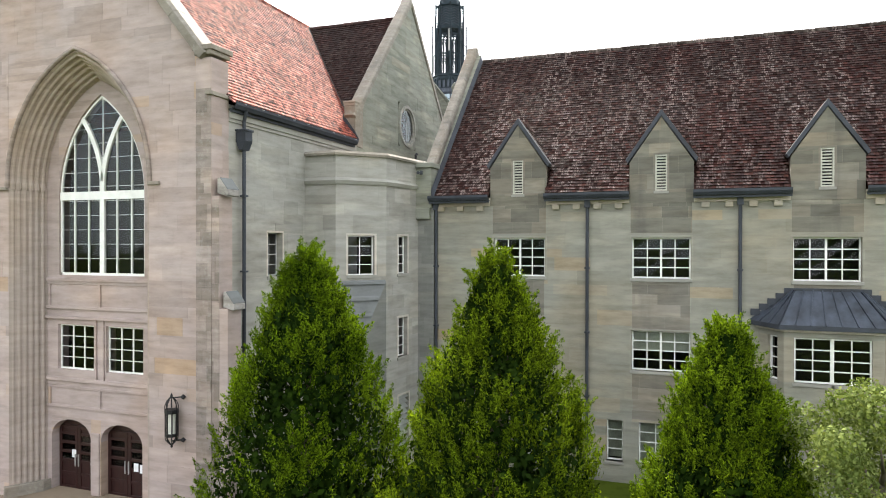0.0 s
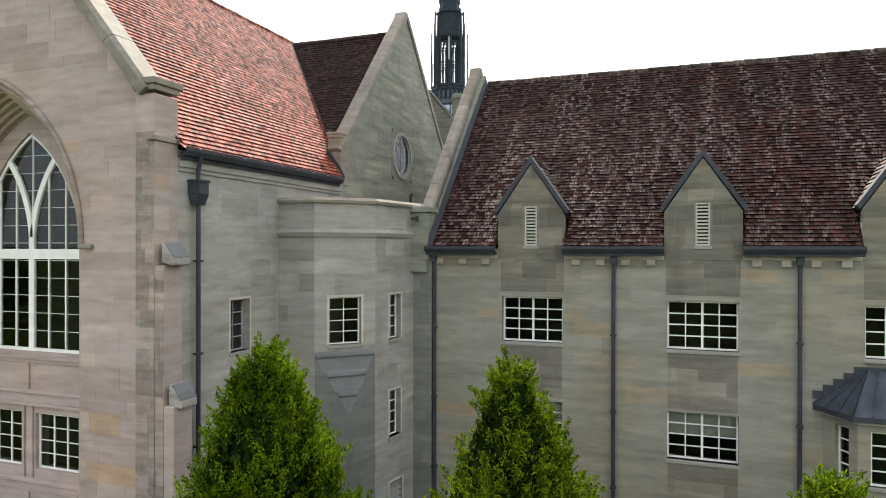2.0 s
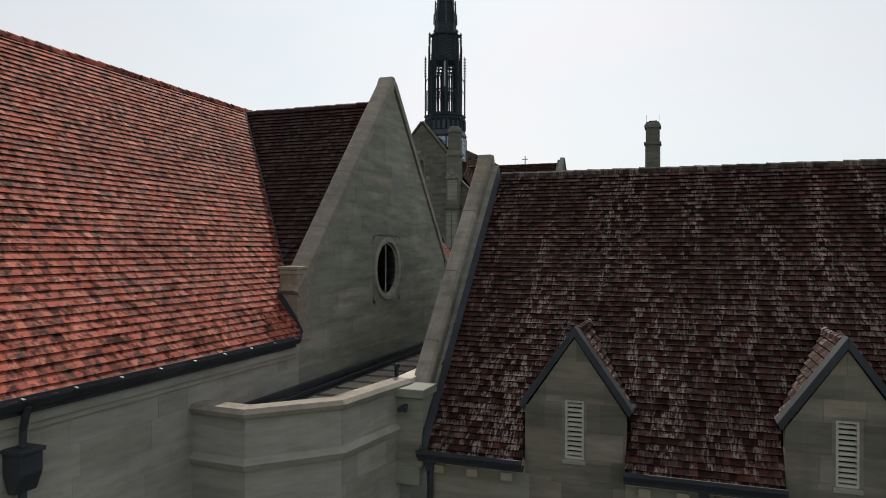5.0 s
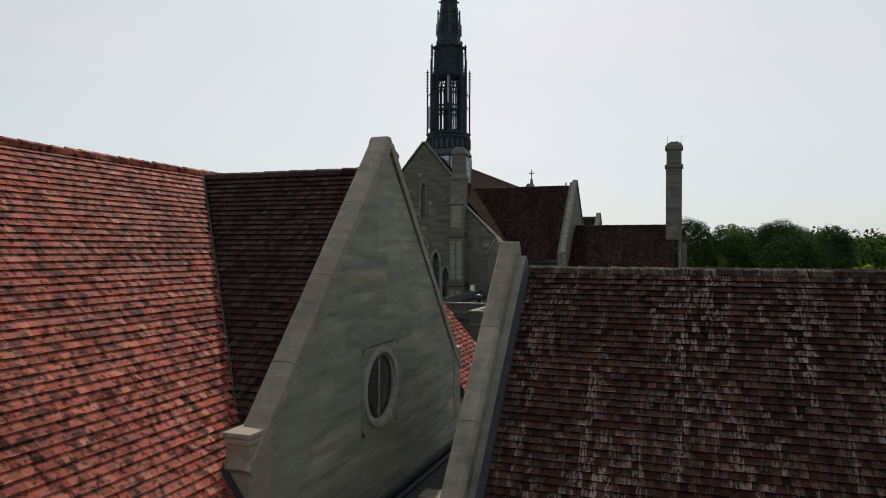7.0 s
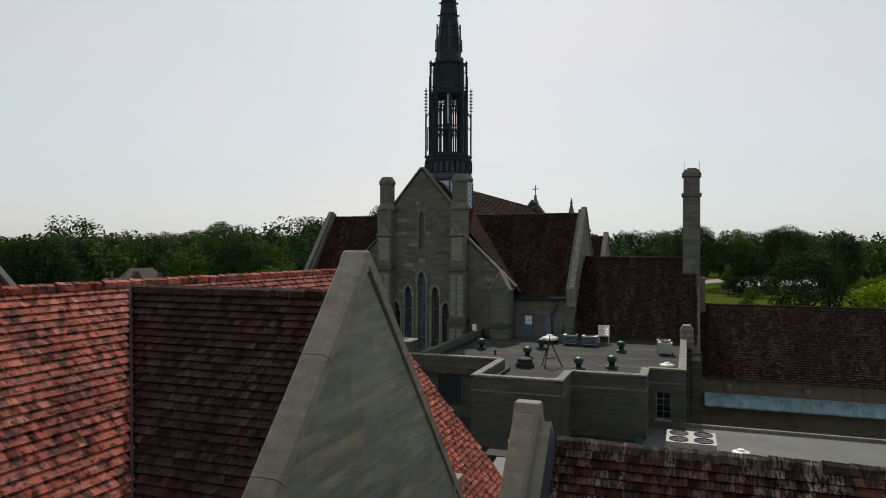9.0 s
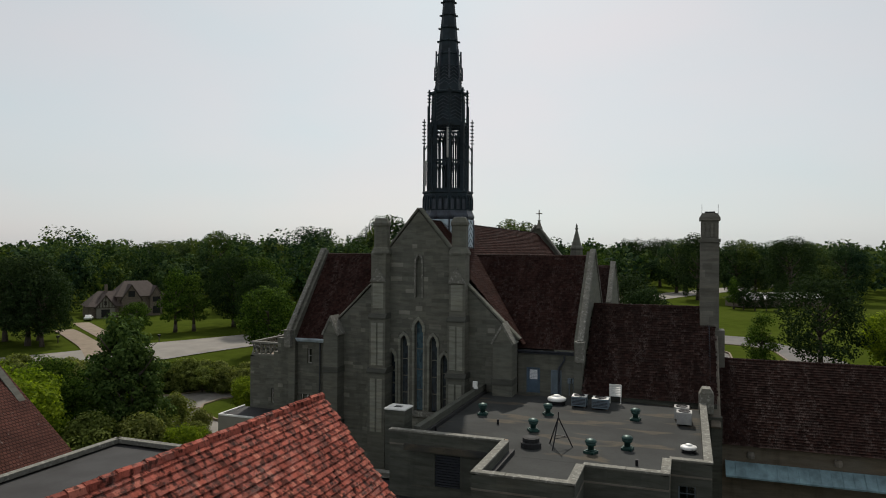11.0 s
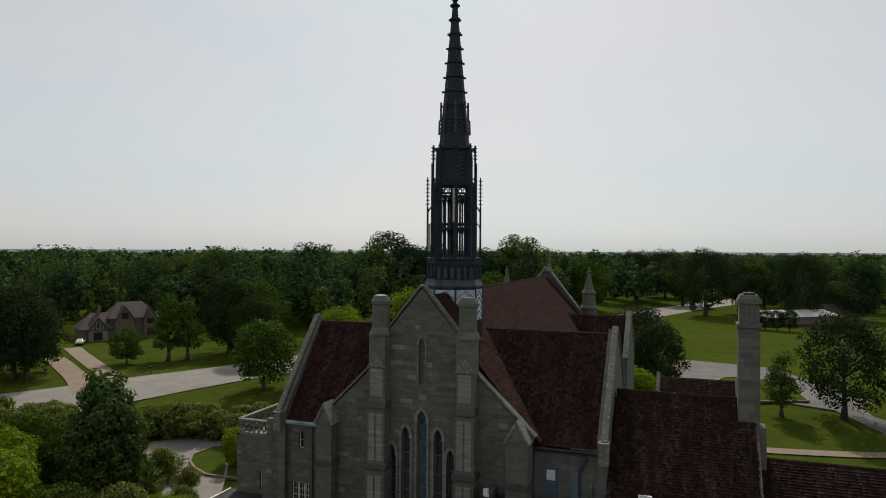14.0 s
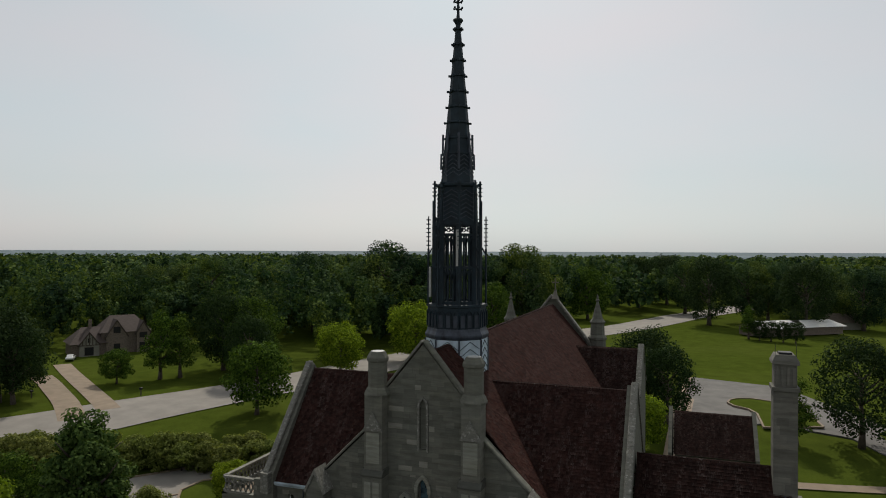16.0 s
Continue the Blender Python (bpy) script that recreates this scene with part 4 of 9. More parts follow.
stones(hall, fc, ashlar(fc, [(0, GZ), (0.52, GZ), (0.52, ZE + 0.3), (0, ZE + 0.3)], [], 9, length=(0.25, 0.6), gap=0.002), M_QUOIN)
stones(hall, fc, ashlar(fc, [(0, ZE + 0.3), (0.46, ZE + 0.3), (0.46, ZE + 1.1), (0, ZE + 1.1)], [], 10, length=(0.3, 0.7), gap=0.002), M_PALE)
fc = Face((XE + 0.02, YF - 0.1, 0), (1, 0, 0), (0, -1, 0))
stones(hall, fc, ashlar(fc, [(0, GZ), (0.24, GZ), (0.24, 8.95), (0, 8.95)], [], 13, length=(0.2, 0.5), gap=0.002), M_QUOIN)
wt = M()
for z, x in ((9.06, XE + 0.50), (5.92, XE + 0.70)):
    wt.prism([(x - 0.36, YF - 0.03, z + 0.50), (x - 0.27, YF - 0.03, z + 0.48), (x, YF - 0.03, z + 0.14), (x, YF - 0.03, z), (x - 0.05, YF - 0.03, z - 0.02), (x - 0.36, YF - 0.03, z + 0.06)], (0, 0.50, 0))
ws = M()
for z, x in ((9.06, XE + 0.50), (5.92, XE + 0.70)):
    ws.prism([(x - 0.27, YF - 0.032, z + 0.484), (x - 0.02, YF - 0.032, z + 0.168), (x - 0.005, YF - 0.032, z + 0.18), (x - 0.255, YF - 0.032, z + 0.50)], (0, 0.504, 0))
part("buttress_slope", ws, M_SLOPE, hall, "dark worn slope of a weathering stone")
part("buttress_weathering", wt, M_WEATHER, hall, "pale sloped weathering stones with black stains", 0.02)
kn = M()
kn.box(XE - 0.58, XE + 0.1, YF - 0.2, YF + 0.72, ZE + 1.35, ZE + 1.5)
kn.box(XE - 0.54, XE + 0.05, YF - 0.16, YF + 0.66, ZE + 1.22, ZE + 1.35)
kn.box(XE - 0.1, XE + 0.08, YF - 0.24, YF + 0.66, ZE + 0.1, ZE + 0.22)
part("kneeler", kn, M_COPE, hall, "moulded stone kneeler cap", 0.02)
coping(hall, [(XE - 0.3, YF + 0.15, ZE + 1.1), (XR, YF + 0.15, ZR + 0.62), (XW + 0.35, YF + 0.15, ZE + 1.15)], (0, 1, 0), 0.8, 0.3)

# east and west walls, gutter, rainwater head
east = Face((XE, YF, 0), (0, 1, 0), (1, 0, 0))
ewin = (2.55, 6.72, 3.35, 8.08)
el = YN - YF
eo = [(0, GZ - 0.3), (el, GZ - 0.3), (el, ZE), (0, ZE)]
part("east_wall", wall(east, eo, [ewin], 0.5), M_MID, hall)
stones(hall, east, ashlar(east, [(0.55, GZ), (4.6, GZ), (4.6, ZE - 0.25), (0.55, ZE - 0.25)], [ewin], 11, length=(0.8, 2.2)), M_MID, single=M_MID1)
stones(hall, east, ashlar(east, [(4.6, 9.5), (YB - 6 - YF, 9.5), (YB - 6 - YF, ZE - 0.25), (4.6, ZE - 0.25)], [], 12, length=(0.8, 2.2)), M_MID)
window(hall, east, ewin[0], ewin[2], ewin[1], ewin[3], 2, 4, recess=0.22, frame=0.035, bar=0.022, trim=M_ACGREY)
surround(hall, east, ewin[0], ewin[2], ewin[1], ewin[3], 0.07, 0.01)
part("west_wall", M().box(XW - 0.5, XW, YF + 0.55, YN, GZ - 0.3, ZE), M_GREY, hall)
north = Face((XR, YN, 0), (-1, 0, 0), (0, 1, 0))
part("north_wall", wall(north, [(-hw, GZ), (hw, GZ), (hw, ZE), (0, ZR - 0.1), (-hw, ZE)], [], 0.5), M_GREY, hall)


def gutter(parent, a, b, out, size=0.17, material=M_LEAD):
    """A dark metal box gutter with a lip, from a to b."""
    m, a, b, out = M(), Vector(a), Vector(b), Vector(out)
    z = Vector((0, 0, 1))
    prof = [(0, 0), (size * 0.7, 0), (size, size * 0.55), (size, size), (size * 0.86, size), (size * 0.86, size * 0.6), (size * 0.6, size * 0.12), (0, size * 0.12)]
    m.prism([a + out * p + z * q for p, q in prof], b - a)
    m.prism([a - out * 0.12 + z * q for q in (0,)] + [a + out * p + z * q for p, q in ((0.0, -0.09), (0.05, -0.09), (0.05, 0.0))], b - a)
    return part("gutter", m, material, parent, "dark metal eaves gutter" if material is M_LEAD else "pale blue metal eaves gutter")


ec = M()
east.rect(ec, 0.62, YB - CG - 0.1 - YF, ZE - 0.40, ZE - 0.15, -0.05, 0.085)
east.rect(ec, 0.62, YB - CG - 0.1 - YF, ZE - 0.50, ZE - 0.40, -0.05, 0.045)
part("eaves_cornice", ec, M_MID, hall, "plain stone eaves cornice", 0.012)
gutter(hall, (XE + 0.10, YF + 0.6, ZE - 0.14), (XE + 0.10, YB - 5.85, ZE - 0.14), (1, 0, 0), 0.2)
gutter(hall, (XE + 0.10, YB + 5.85, ZE - 0.14), (XE + 0.10, YN + 0.2, ZE - 0.14), (1, 0, 0), 0.2)
cl = M()
for k in range(9):
    y = YF + 1.0 + k * 0.85
    cl.bar((XE + 0.12, y, ZE + 0.06), (XE + 0.36, y, ZE + 0.02), 0.035, 0.012)
for k in range(4):
    y = YB + 6.1 + k * 0.6
    cl.bar((XE + 0.12, y, ZE + 0.06), (XE + 0.36, y, ZE + 0.02), 0.035, 0.012)
part("gutter_strap", cl, M_GALV, hall, "bare metal gutter straps")


def downpipe(parent, x, y, z0, z1, head=True, axis="x"):
    m = M()
    m.tube((x, y, z0), (x, y, z1), 0.055, n=10)
    for k in range(int((z1 - z0) / 2.2) + 1):
        z = z0 + 0.6 + 2.2 * k
        if z < z1 - 0.2:
            m.box(x - 0.085, x + 0.085, y - 0.085, y + 0.085, z, z + 0.05)
    p = part("downpipe", m, M_LEAD, parent, "dark metal rainwater pipe")
    if head:
        h = M()
        h.box(x - 0.17, x + 0.17, y - 0.17, y + 0.17, z1 - 0.34, z1 - 0.02)
        h.box(x - 0.2, x + 0.2, y - 0.2, y + 0.2, z1 - 0.06, z1)
        h.prism([(x - 0.17, y - 0.17, z1 - 0.34), (x + 0.17, y - 0.17, z1 - 0.34), (x + 0.06, y - 0.17, z1 - 0.6), (x - 0.06, y - 0.17, z1 - 0.6)], (0, 0.34, 0))
        part("rainwater_head", h, M_LEAD, p, "", 0.01)
    return p


downpipe(hall, XE + 0.17, YF + 1.13, GZ, 11.05)
nk = M()
nk.tube((XE + 0.17, YF + 1.13, 11.0), (XE + 0.17, YF + 1.13, 11.3), 0.05)
nk.tube((XE + 0.17, YF + 1.13, 11.28), (XE + 0.26, YF + 1.13, 11.62), 0.05)
part("swan_neck", nk, M_LEAD, hall)

# cross gable on the east wall
cg = Face((XE, YB, 0), (0, 1, 0), (1, 0, 0))
cgo = [(-CG, ZE - 0.2), (CG, ZE - 0.2), (CG, ZE + 1.02), (0, ZC + 0.45), (-CG, ZE + 1.02)]
part("cross_gable_wall", wall(cg, cgo, [(-1.43, 12.17, 0.57, 14.17)], 0.5), M_GREY, hall)
stones(hall, cg, ashlar(cg, cgo, [(-1.45, 12.15, 0.59, 14.19)], 21, course=(0.3, 0.55), length=(0.9, 2.4), gap=0.004), M_GREY)
low = [(-CG, 9.5), (CG, 9.5), (CG, ZE - 0.2), (-CG, ZE - 0.2)]
stones(hall, cg, ashlar(cg, low, [], 22, length=(0.9, 2.4)), M_GREY)
# round window
ov, og, of, inf = M(), M(), M(), M()
oc, oz, ru, rw = -0.39, 13.19, 0.82, 0.82
N = 28
ell = [(math.cos(2 * math.pi * k / N), math.sin(2 * math.pi * k / N)) for k in range(N)]


def edge(x, y):
    s = min(1.02 / max(abs(x), 1e-6), 1.02 / max(abs(y), 1e-6))
    return x * s, y * s


for k in range(N):
    (a, b), (c, d) = ell[k], ell[(k + 1) % N]
    for r0, r1, d0, d1 in ((1.0, 1.17, -0.3, 0.05),):
        cg.slab(ov, [(oc + a * ru * r0, oz + b * rw * r0), (oc + c * ru * r0, oz + d * rw * r0), (oc + c * (ru * r1), oz + d * rw * r1), (oc + a * (ru * r1), oz + b * rw * r1)], d0, d1)
    cg.slab(of, [(oc + a * ru * 0.92, oz + b * rw * 0.92), (oc + c * ru * 0.92, oz + d * rw * 0.92), (oc + c * ru, oz + d * rw), (oc + a * ru, oz + b * rw)], -0.08, -0.03)
    e0, e1 = edge(a * ru, b * rw), edge(c * ru, d * rw)
    cg.slab(inf, [(oc + a * ru * 1.1, oz + b * rw * 1.1), (oc + c * ru * 1.1, oz + d * rw * 1.1), (oc + e1[0], oz + e1[1]), (oc + e0[0], oz + e0[1])], -0.4, 0.005)
og.poly([cg.p(oc + a * ru * 0.9, oz + b * rw * 0.94, -0.06) for a, b in ell])
part("round_surround", ov, M_MID, hall, "stone ring round a round window", 0.01)
part("wall_infill", inf, M_GREY, hall)
rose = part("round_window", of, M_MID, hall, "grey round window frame")
bar = M()
cg.rect(bar, oc - 0.015, oc + 0.015, oz - rw * 0.9, oz + rw * 0.9, -0.075, -0.045)
part("glazing_bar", bar, M_ACGREY, rose)
part("pane", og, M_GLASS, rose).visible_shadow = False
coping(hall, [(XE - 0.19, YB - CG - 0.05, ZE + 0.90), (XE - 0.19, YB, ZC + 0.55), (XE - 0.19, YB + CG + 0.05, ZE + 0.90)], (1, 0, 0), 0.51, 0.26, joint=2.4)
ap = M()
ap.prism([(XE - 0.45, YB - 0.32, ZC + 0.42), (XE - 0.45, YB + 0.32, ZC + 0.42), (XE - 0.45, YB + 0.19, ZC + 0.72), (XE - 0.45, YB + 0.09, ZC + 0.83), (XE - 0.45, YB - 0.09, ZC + 0.83), (XE - 0.45, YB - 0.19, ZC + 0.72)], (0.48, 0, 0))
part("apex_stone", ap, M_COPE, hall, "rounded stone apex", 0.04)
for s in (-1, 1):
    k = M()
    y0, y1 = YB + s * (CG + 0.12), YB + s * (CG - 0.56)
    k.box(XE - 0.46, XE + 0.03, min(y0, y1), max(y0, y1), ZE - 0.15, ZE + 1.45)
    k.box(XE - 0.50, XE + 0.06, min(y0, y1) - 0.05, max(y0, y1) + 0.05, ZE + 1.56, ZE + 1.65)
    k.box(XE - 0.48, XE + 0.045, min(y0, y1) - 0.03, max(y0, y1) + 0.03, ZE + 1.45, ZE + 1.56)
    part("kneeler", k, M_COPE, hall, "moulded stone kneeler", 0.02)

kf_ = M()
for s in (-1, 1):
    y0 = YB + s * (CG + 0.125)
    kf_.prism([(XE - 0.5, y0, ZE + 1.15), (XE - 0.5, y0, ZE + 0.5), (XE + 0.12, y0, ZE - 0.1), (XE + 0.20, y0, ZE + 0.12), (XE + 0.02, y0, ZE + 0.45)], (0, s * 0.03, 0))
part("kneeler_flashing", kf_, M_LEAD, hall, "dark metal flashing beside the kneeler")
# roof decks and tiles
L = math.hypot(HW, ZR - ZE)
up_e = Vector((-HW, 0, ZR - ZE))
deck = M()
for y0, y1 in ((YF + 0.5, YB - HW), (YB + HW, YN + 0.15)):
    deck.poly([(XE + 0.25, y0, ZE), (XE + 0.25, y1, ZE), (XR, y1, ZR), (XR, y0, ZR)])
deck.poly([(XE - 0.4, YB - HW, ZE + 0.65 * SL), (XE - 0.4, YB + HW, ZE + 0.65 * SL), (XR, YB + HW, ZR), (XR, YB - HW, ZR)])
deck.poly([(XW - 0.25, YF + 0.5, ZE), (XR, YF + 0.5, ZR), (XR, YN + 0.15, ZR), (XW - 0.25, YN + 0.15, ZE)])
part("roof", deck, M_FARRED, hall, "steep red clay tile roof")
roof_a = bpy.data.objects["roof"]
deck = M()
for s in (-1, 1):
    deck.poly([(XE - 0.3, YB + s * HW, ZE - 0.02), (XE - 0.3, YB, ZC - 0.02), (XR, YB, ZC - 0.02), (XE - 0.1, YB + s * HW, ZE - 0.02)])
roof_b = part("cross_roof", deck, M_FARTILE, hall, "tile roof of the cross gable, coloured dark for shade and weathering")


def in_a(c):
    f = (c.z - ZE) / (ZR - ZE)
    return abs(c.y - YB) > HW * (1 - f) + 0.045


tiled(roof_a, "tile_courses", (XE + 0.27, YF + 0.55, ZE - 0.02), (0, 1, 0), up_e, in_a, YN + 0.15 - YF - 0.55, L, M_RED, M_RED1, 31, butt=0.036,
      near=lambda c: 20.0 < c.y < 23.0 and c.z > 16.0, limit=300)
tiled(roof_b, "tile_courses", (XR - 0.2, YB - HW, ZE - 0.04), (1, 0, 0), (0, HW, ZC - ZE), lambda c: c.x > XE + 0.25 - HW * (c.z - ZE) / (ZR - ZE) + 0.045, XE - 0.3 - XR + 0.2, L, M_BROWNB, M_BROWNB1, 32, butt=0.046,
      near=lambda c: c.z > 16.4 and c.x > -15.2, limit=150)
rd = M()


def ridge_tiles(m, a, b, axis, r=0.105, step=0.36):
    a, b = Vector(a), Vector(b)
    d = (b - a)
    k = int(d.length / step)
    side = Vector((0, 1, 0)) if axis == "x" else Vector((1, 0, 0))
    rg = random.Random(6)
    for i in range(k):
        p, q = a + d * (i / k), a + d * ((i + 1.06) / k)
        z = Vector((0, 0, rg.uniform(0, 0.02)))
        m.prism([p - side * r + z - Vector((0, 0, r)), p - side * r * 0.75 + z + Vector((0, 0, r * 0.1)), p + z + Vector((0, 0, r * 0.55)), p + side * r * 0.75 + z + Vector((0, 0, r * 0.1)), p + side * r + z - Vector((0, 0, r))], (q - p) + Vector((0, 0, -0.02)))


ridge_tiles(rd, (XR, YF + 0.6, ZR + 0.05), (XR, YN + 0.1, ZR + 0.05), "y")
part("ridge_tiles", rd, M_RED, roof_a)["kind"] = "stuff"
rd = M()
ridge_tiles(rd, (XR + 0.1, YB, ZC + 0.04), (XE - 0.5, YB, ZC + 0.04), "x")
part("ridge_tiles", rd, M_BROWNB, roof_b)["kind"] = "stuff"
vl = M()
for s in (-1, 1):
    a, b = Vector((XE + 0.22, YB + s * (HW - 0.02), ZE + 0.05)), Vector((XR + 0.02, YB, ZR + 0.05))
    vl.bar(a, b, 0.05, 0.03)
part("valley_flashing", vl, M_FLASH, hall, "metal valley flashing")
# near-black rooms behind the glass: their dimness is in the surface colour
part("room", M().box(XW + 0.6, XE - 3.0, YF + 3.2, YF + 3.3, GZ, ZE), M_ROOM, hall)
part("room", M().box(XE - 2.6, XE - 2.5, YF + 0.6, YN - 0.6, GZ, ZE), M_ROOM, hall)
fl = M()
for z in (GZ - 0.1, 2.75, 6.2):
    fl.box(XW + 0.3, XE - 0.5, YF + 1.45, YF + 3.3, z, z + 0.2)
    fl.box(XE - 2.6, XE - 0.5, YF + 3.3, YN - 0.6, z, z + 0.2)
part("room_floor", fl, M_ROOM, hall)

# ---- office wing (ridge along x) ----
office = thing("office_wing", "three-storey limestone wing with dormer gables and a weathered brown tile roof", "building", kind="structure")
CX0, CX1 = -9.45, 17.0
CY, CYR, CYB = 23.68, 29.58, 35.5
CZE, CZR = 9.42, 15.98
CYE = CY - 0.33                                # eaves line
CSL = (CZR - CZE) / (CYR - CYE)
south = Face((0, CY, 0), (1, 0, 0), (0, -1, 0))
DORM = (-5.87, -1.0, 3.87)
ups = [(-6.76, 6.6, -4.90, 7.96), (-1.94, 6.6, -0.07, 7.96), (2.93, 6.6, 4.81, 7.96)]
mid_w = [(-6.76, 3.5, -4.90, 4.84), (-1.94, 3.5, -0.07, 4.84)]
lows = [(-2.76, 0.36, -2.22, 1.76), (-1.70, 0.36, -0.62, 1.76), (-6.9, 0.36, -6.3, 1.76), (-5.6, 0.36, -4.6, 1.76)]
bayhole = [(2.3, 3.3, 5.4, 5.0)]
holes = ups + mid_w + lows + bayhole
so = [(CX0, GZ - 0.3), (CX1, GZ - 0.3), (CX1, CZE), (CX0, CZE)]
swall = part("south_wall", wall(south, so, holes, 0.5), M_OFFICE, office)
# weathered panels between the windows of each bay, paler stone elsewhere
panels = []
for a, b, c, d in ups:
    panels += [(a - 0.04, d + 0.16, c + 0.04, CZE - 0.29), (a + 0.02, 4.9, c - 0.02, b - 0.12)]
for a, b, c, d in mid_w:
    panels.append((a + 0.02, 1.85, c - 0.02, b - 0.12))
for u0, u1, sd in ((CX0 + 0.45, 7.4, 41), (7.4, CX1, 43)):
    stones(swall if u1 < 8 else office, south, ashlar(south, [(u0, GZ), (u1, GZ), (u1, CZE - 0.28), (u0, CZE - 0.28)], holes + panels, sd, length=(0.7, 2.0))[::-1], M_OFFICE, single=M_OFFICE1 if u1 < 8 else None)
for k, (a, b, c, d) in enumerate(panels):
    q = [(a, b), (c, b), (c, d), (a, d)]
    stones(office, south, ashlar(south, q, holes, 50 + k, course=(0.3, 0.5), length=(0.5, 1.3), gap=0.003), M_DORMER if d > 8 else M_PANEL, 0.008)
for k, (a, b, c, d) in enumerate(ups):
    window(office, south, a, c, b, d, 4, 4, frame=0.05, bar=0.034, heavy=(2,))
    surround(office, south, a, c, b, d, 0.07, 0.012, M_OFFICE)
for k, (a, b, c, d) in enumerate(mid_w):
    window(office, south, a, c, b, d, 4, 4, frame=0.05, bar=0.034, heavy=(2,), blind=0.5)
    surround(office, south, a, c, b, d, 0.07, 0.012, M_OFFICE)
for a, b, c, d in lows:
    window(office, south, a, c, b, d, 1 if c - a < 0.8 else 2, 4, frame=0.045, bar=0.03, blind=0.95)
# plain quoin strip and buttress at the wing's west end
qb = M()
qb.box(CX0 - 0.45, CX0 + 0.42, CY - 0.12, CY + 0.5, GZ - 0.3, CZE - 0.35)
part("end_pier", qb, M_STAINED, office, "stained stone pier", 0.015)
fq = Face((CX0 - 0.45, CY - 0.12, 0), (1, 0, 0), (0, -1, 0))
stones(office, fq, ashlar(fq, [(0, GZ), (0.87, GZ), (0.87, CZE - 0.4), (0, CZE - 0.4)], [], 61, length=(0.3, 0.9)), M_STAINED)
# corbels and cornice band between the dormers
cb, cn = M(), M()
spans = [(CX0 + 0.3, DORM[0] - 1.02), (DORM[0] + 1.02, DORM[1] - 1.02), (DORM[1] + 1.02, DORM[2] - 1.02), (DORM[2] + 1.02, CX1)]
for a, b in spans:
    south.rect(cn, a, b, CZE - 0.30, CZE - 0.02, -0.1, 0.07)
    k = max(2, round((b - a) / 0.72))
    for i in range(k):
        u = a + (b - a) * (i + 0.5) / k
        south.rect(cb, u - 0.12, u + 0.12, CZE - 0.47, CZE - 0.30, -0.05, 0.12)
part("cornice", cn, M_CORNICE, office, "plain stone cornice", 0.01)
part("corbel", cb, M_CORNICE, office, "small stone corbels under the eaves", 0.012)
for a, b in spans:
    gutter(office, (a - 0.02, CYE + 0.06, CZE - 0.10), (b + 0.02, CYE + 0.06, CZE - 0.10), (0, -1, 0), 0.18)
for x in (-8.95, -3.41, 1.41):
    downpipe(office, x, CY - 0.1, GZ, CZE - 0.1, head=False)
    c = M()
    c.box(x - 0.09, x + 0.09, CY - 0.2, CY - 0.02, CZE - 0.42, CZE - 0.12)
    part("pipe_collar", c, M_LEAD, office)

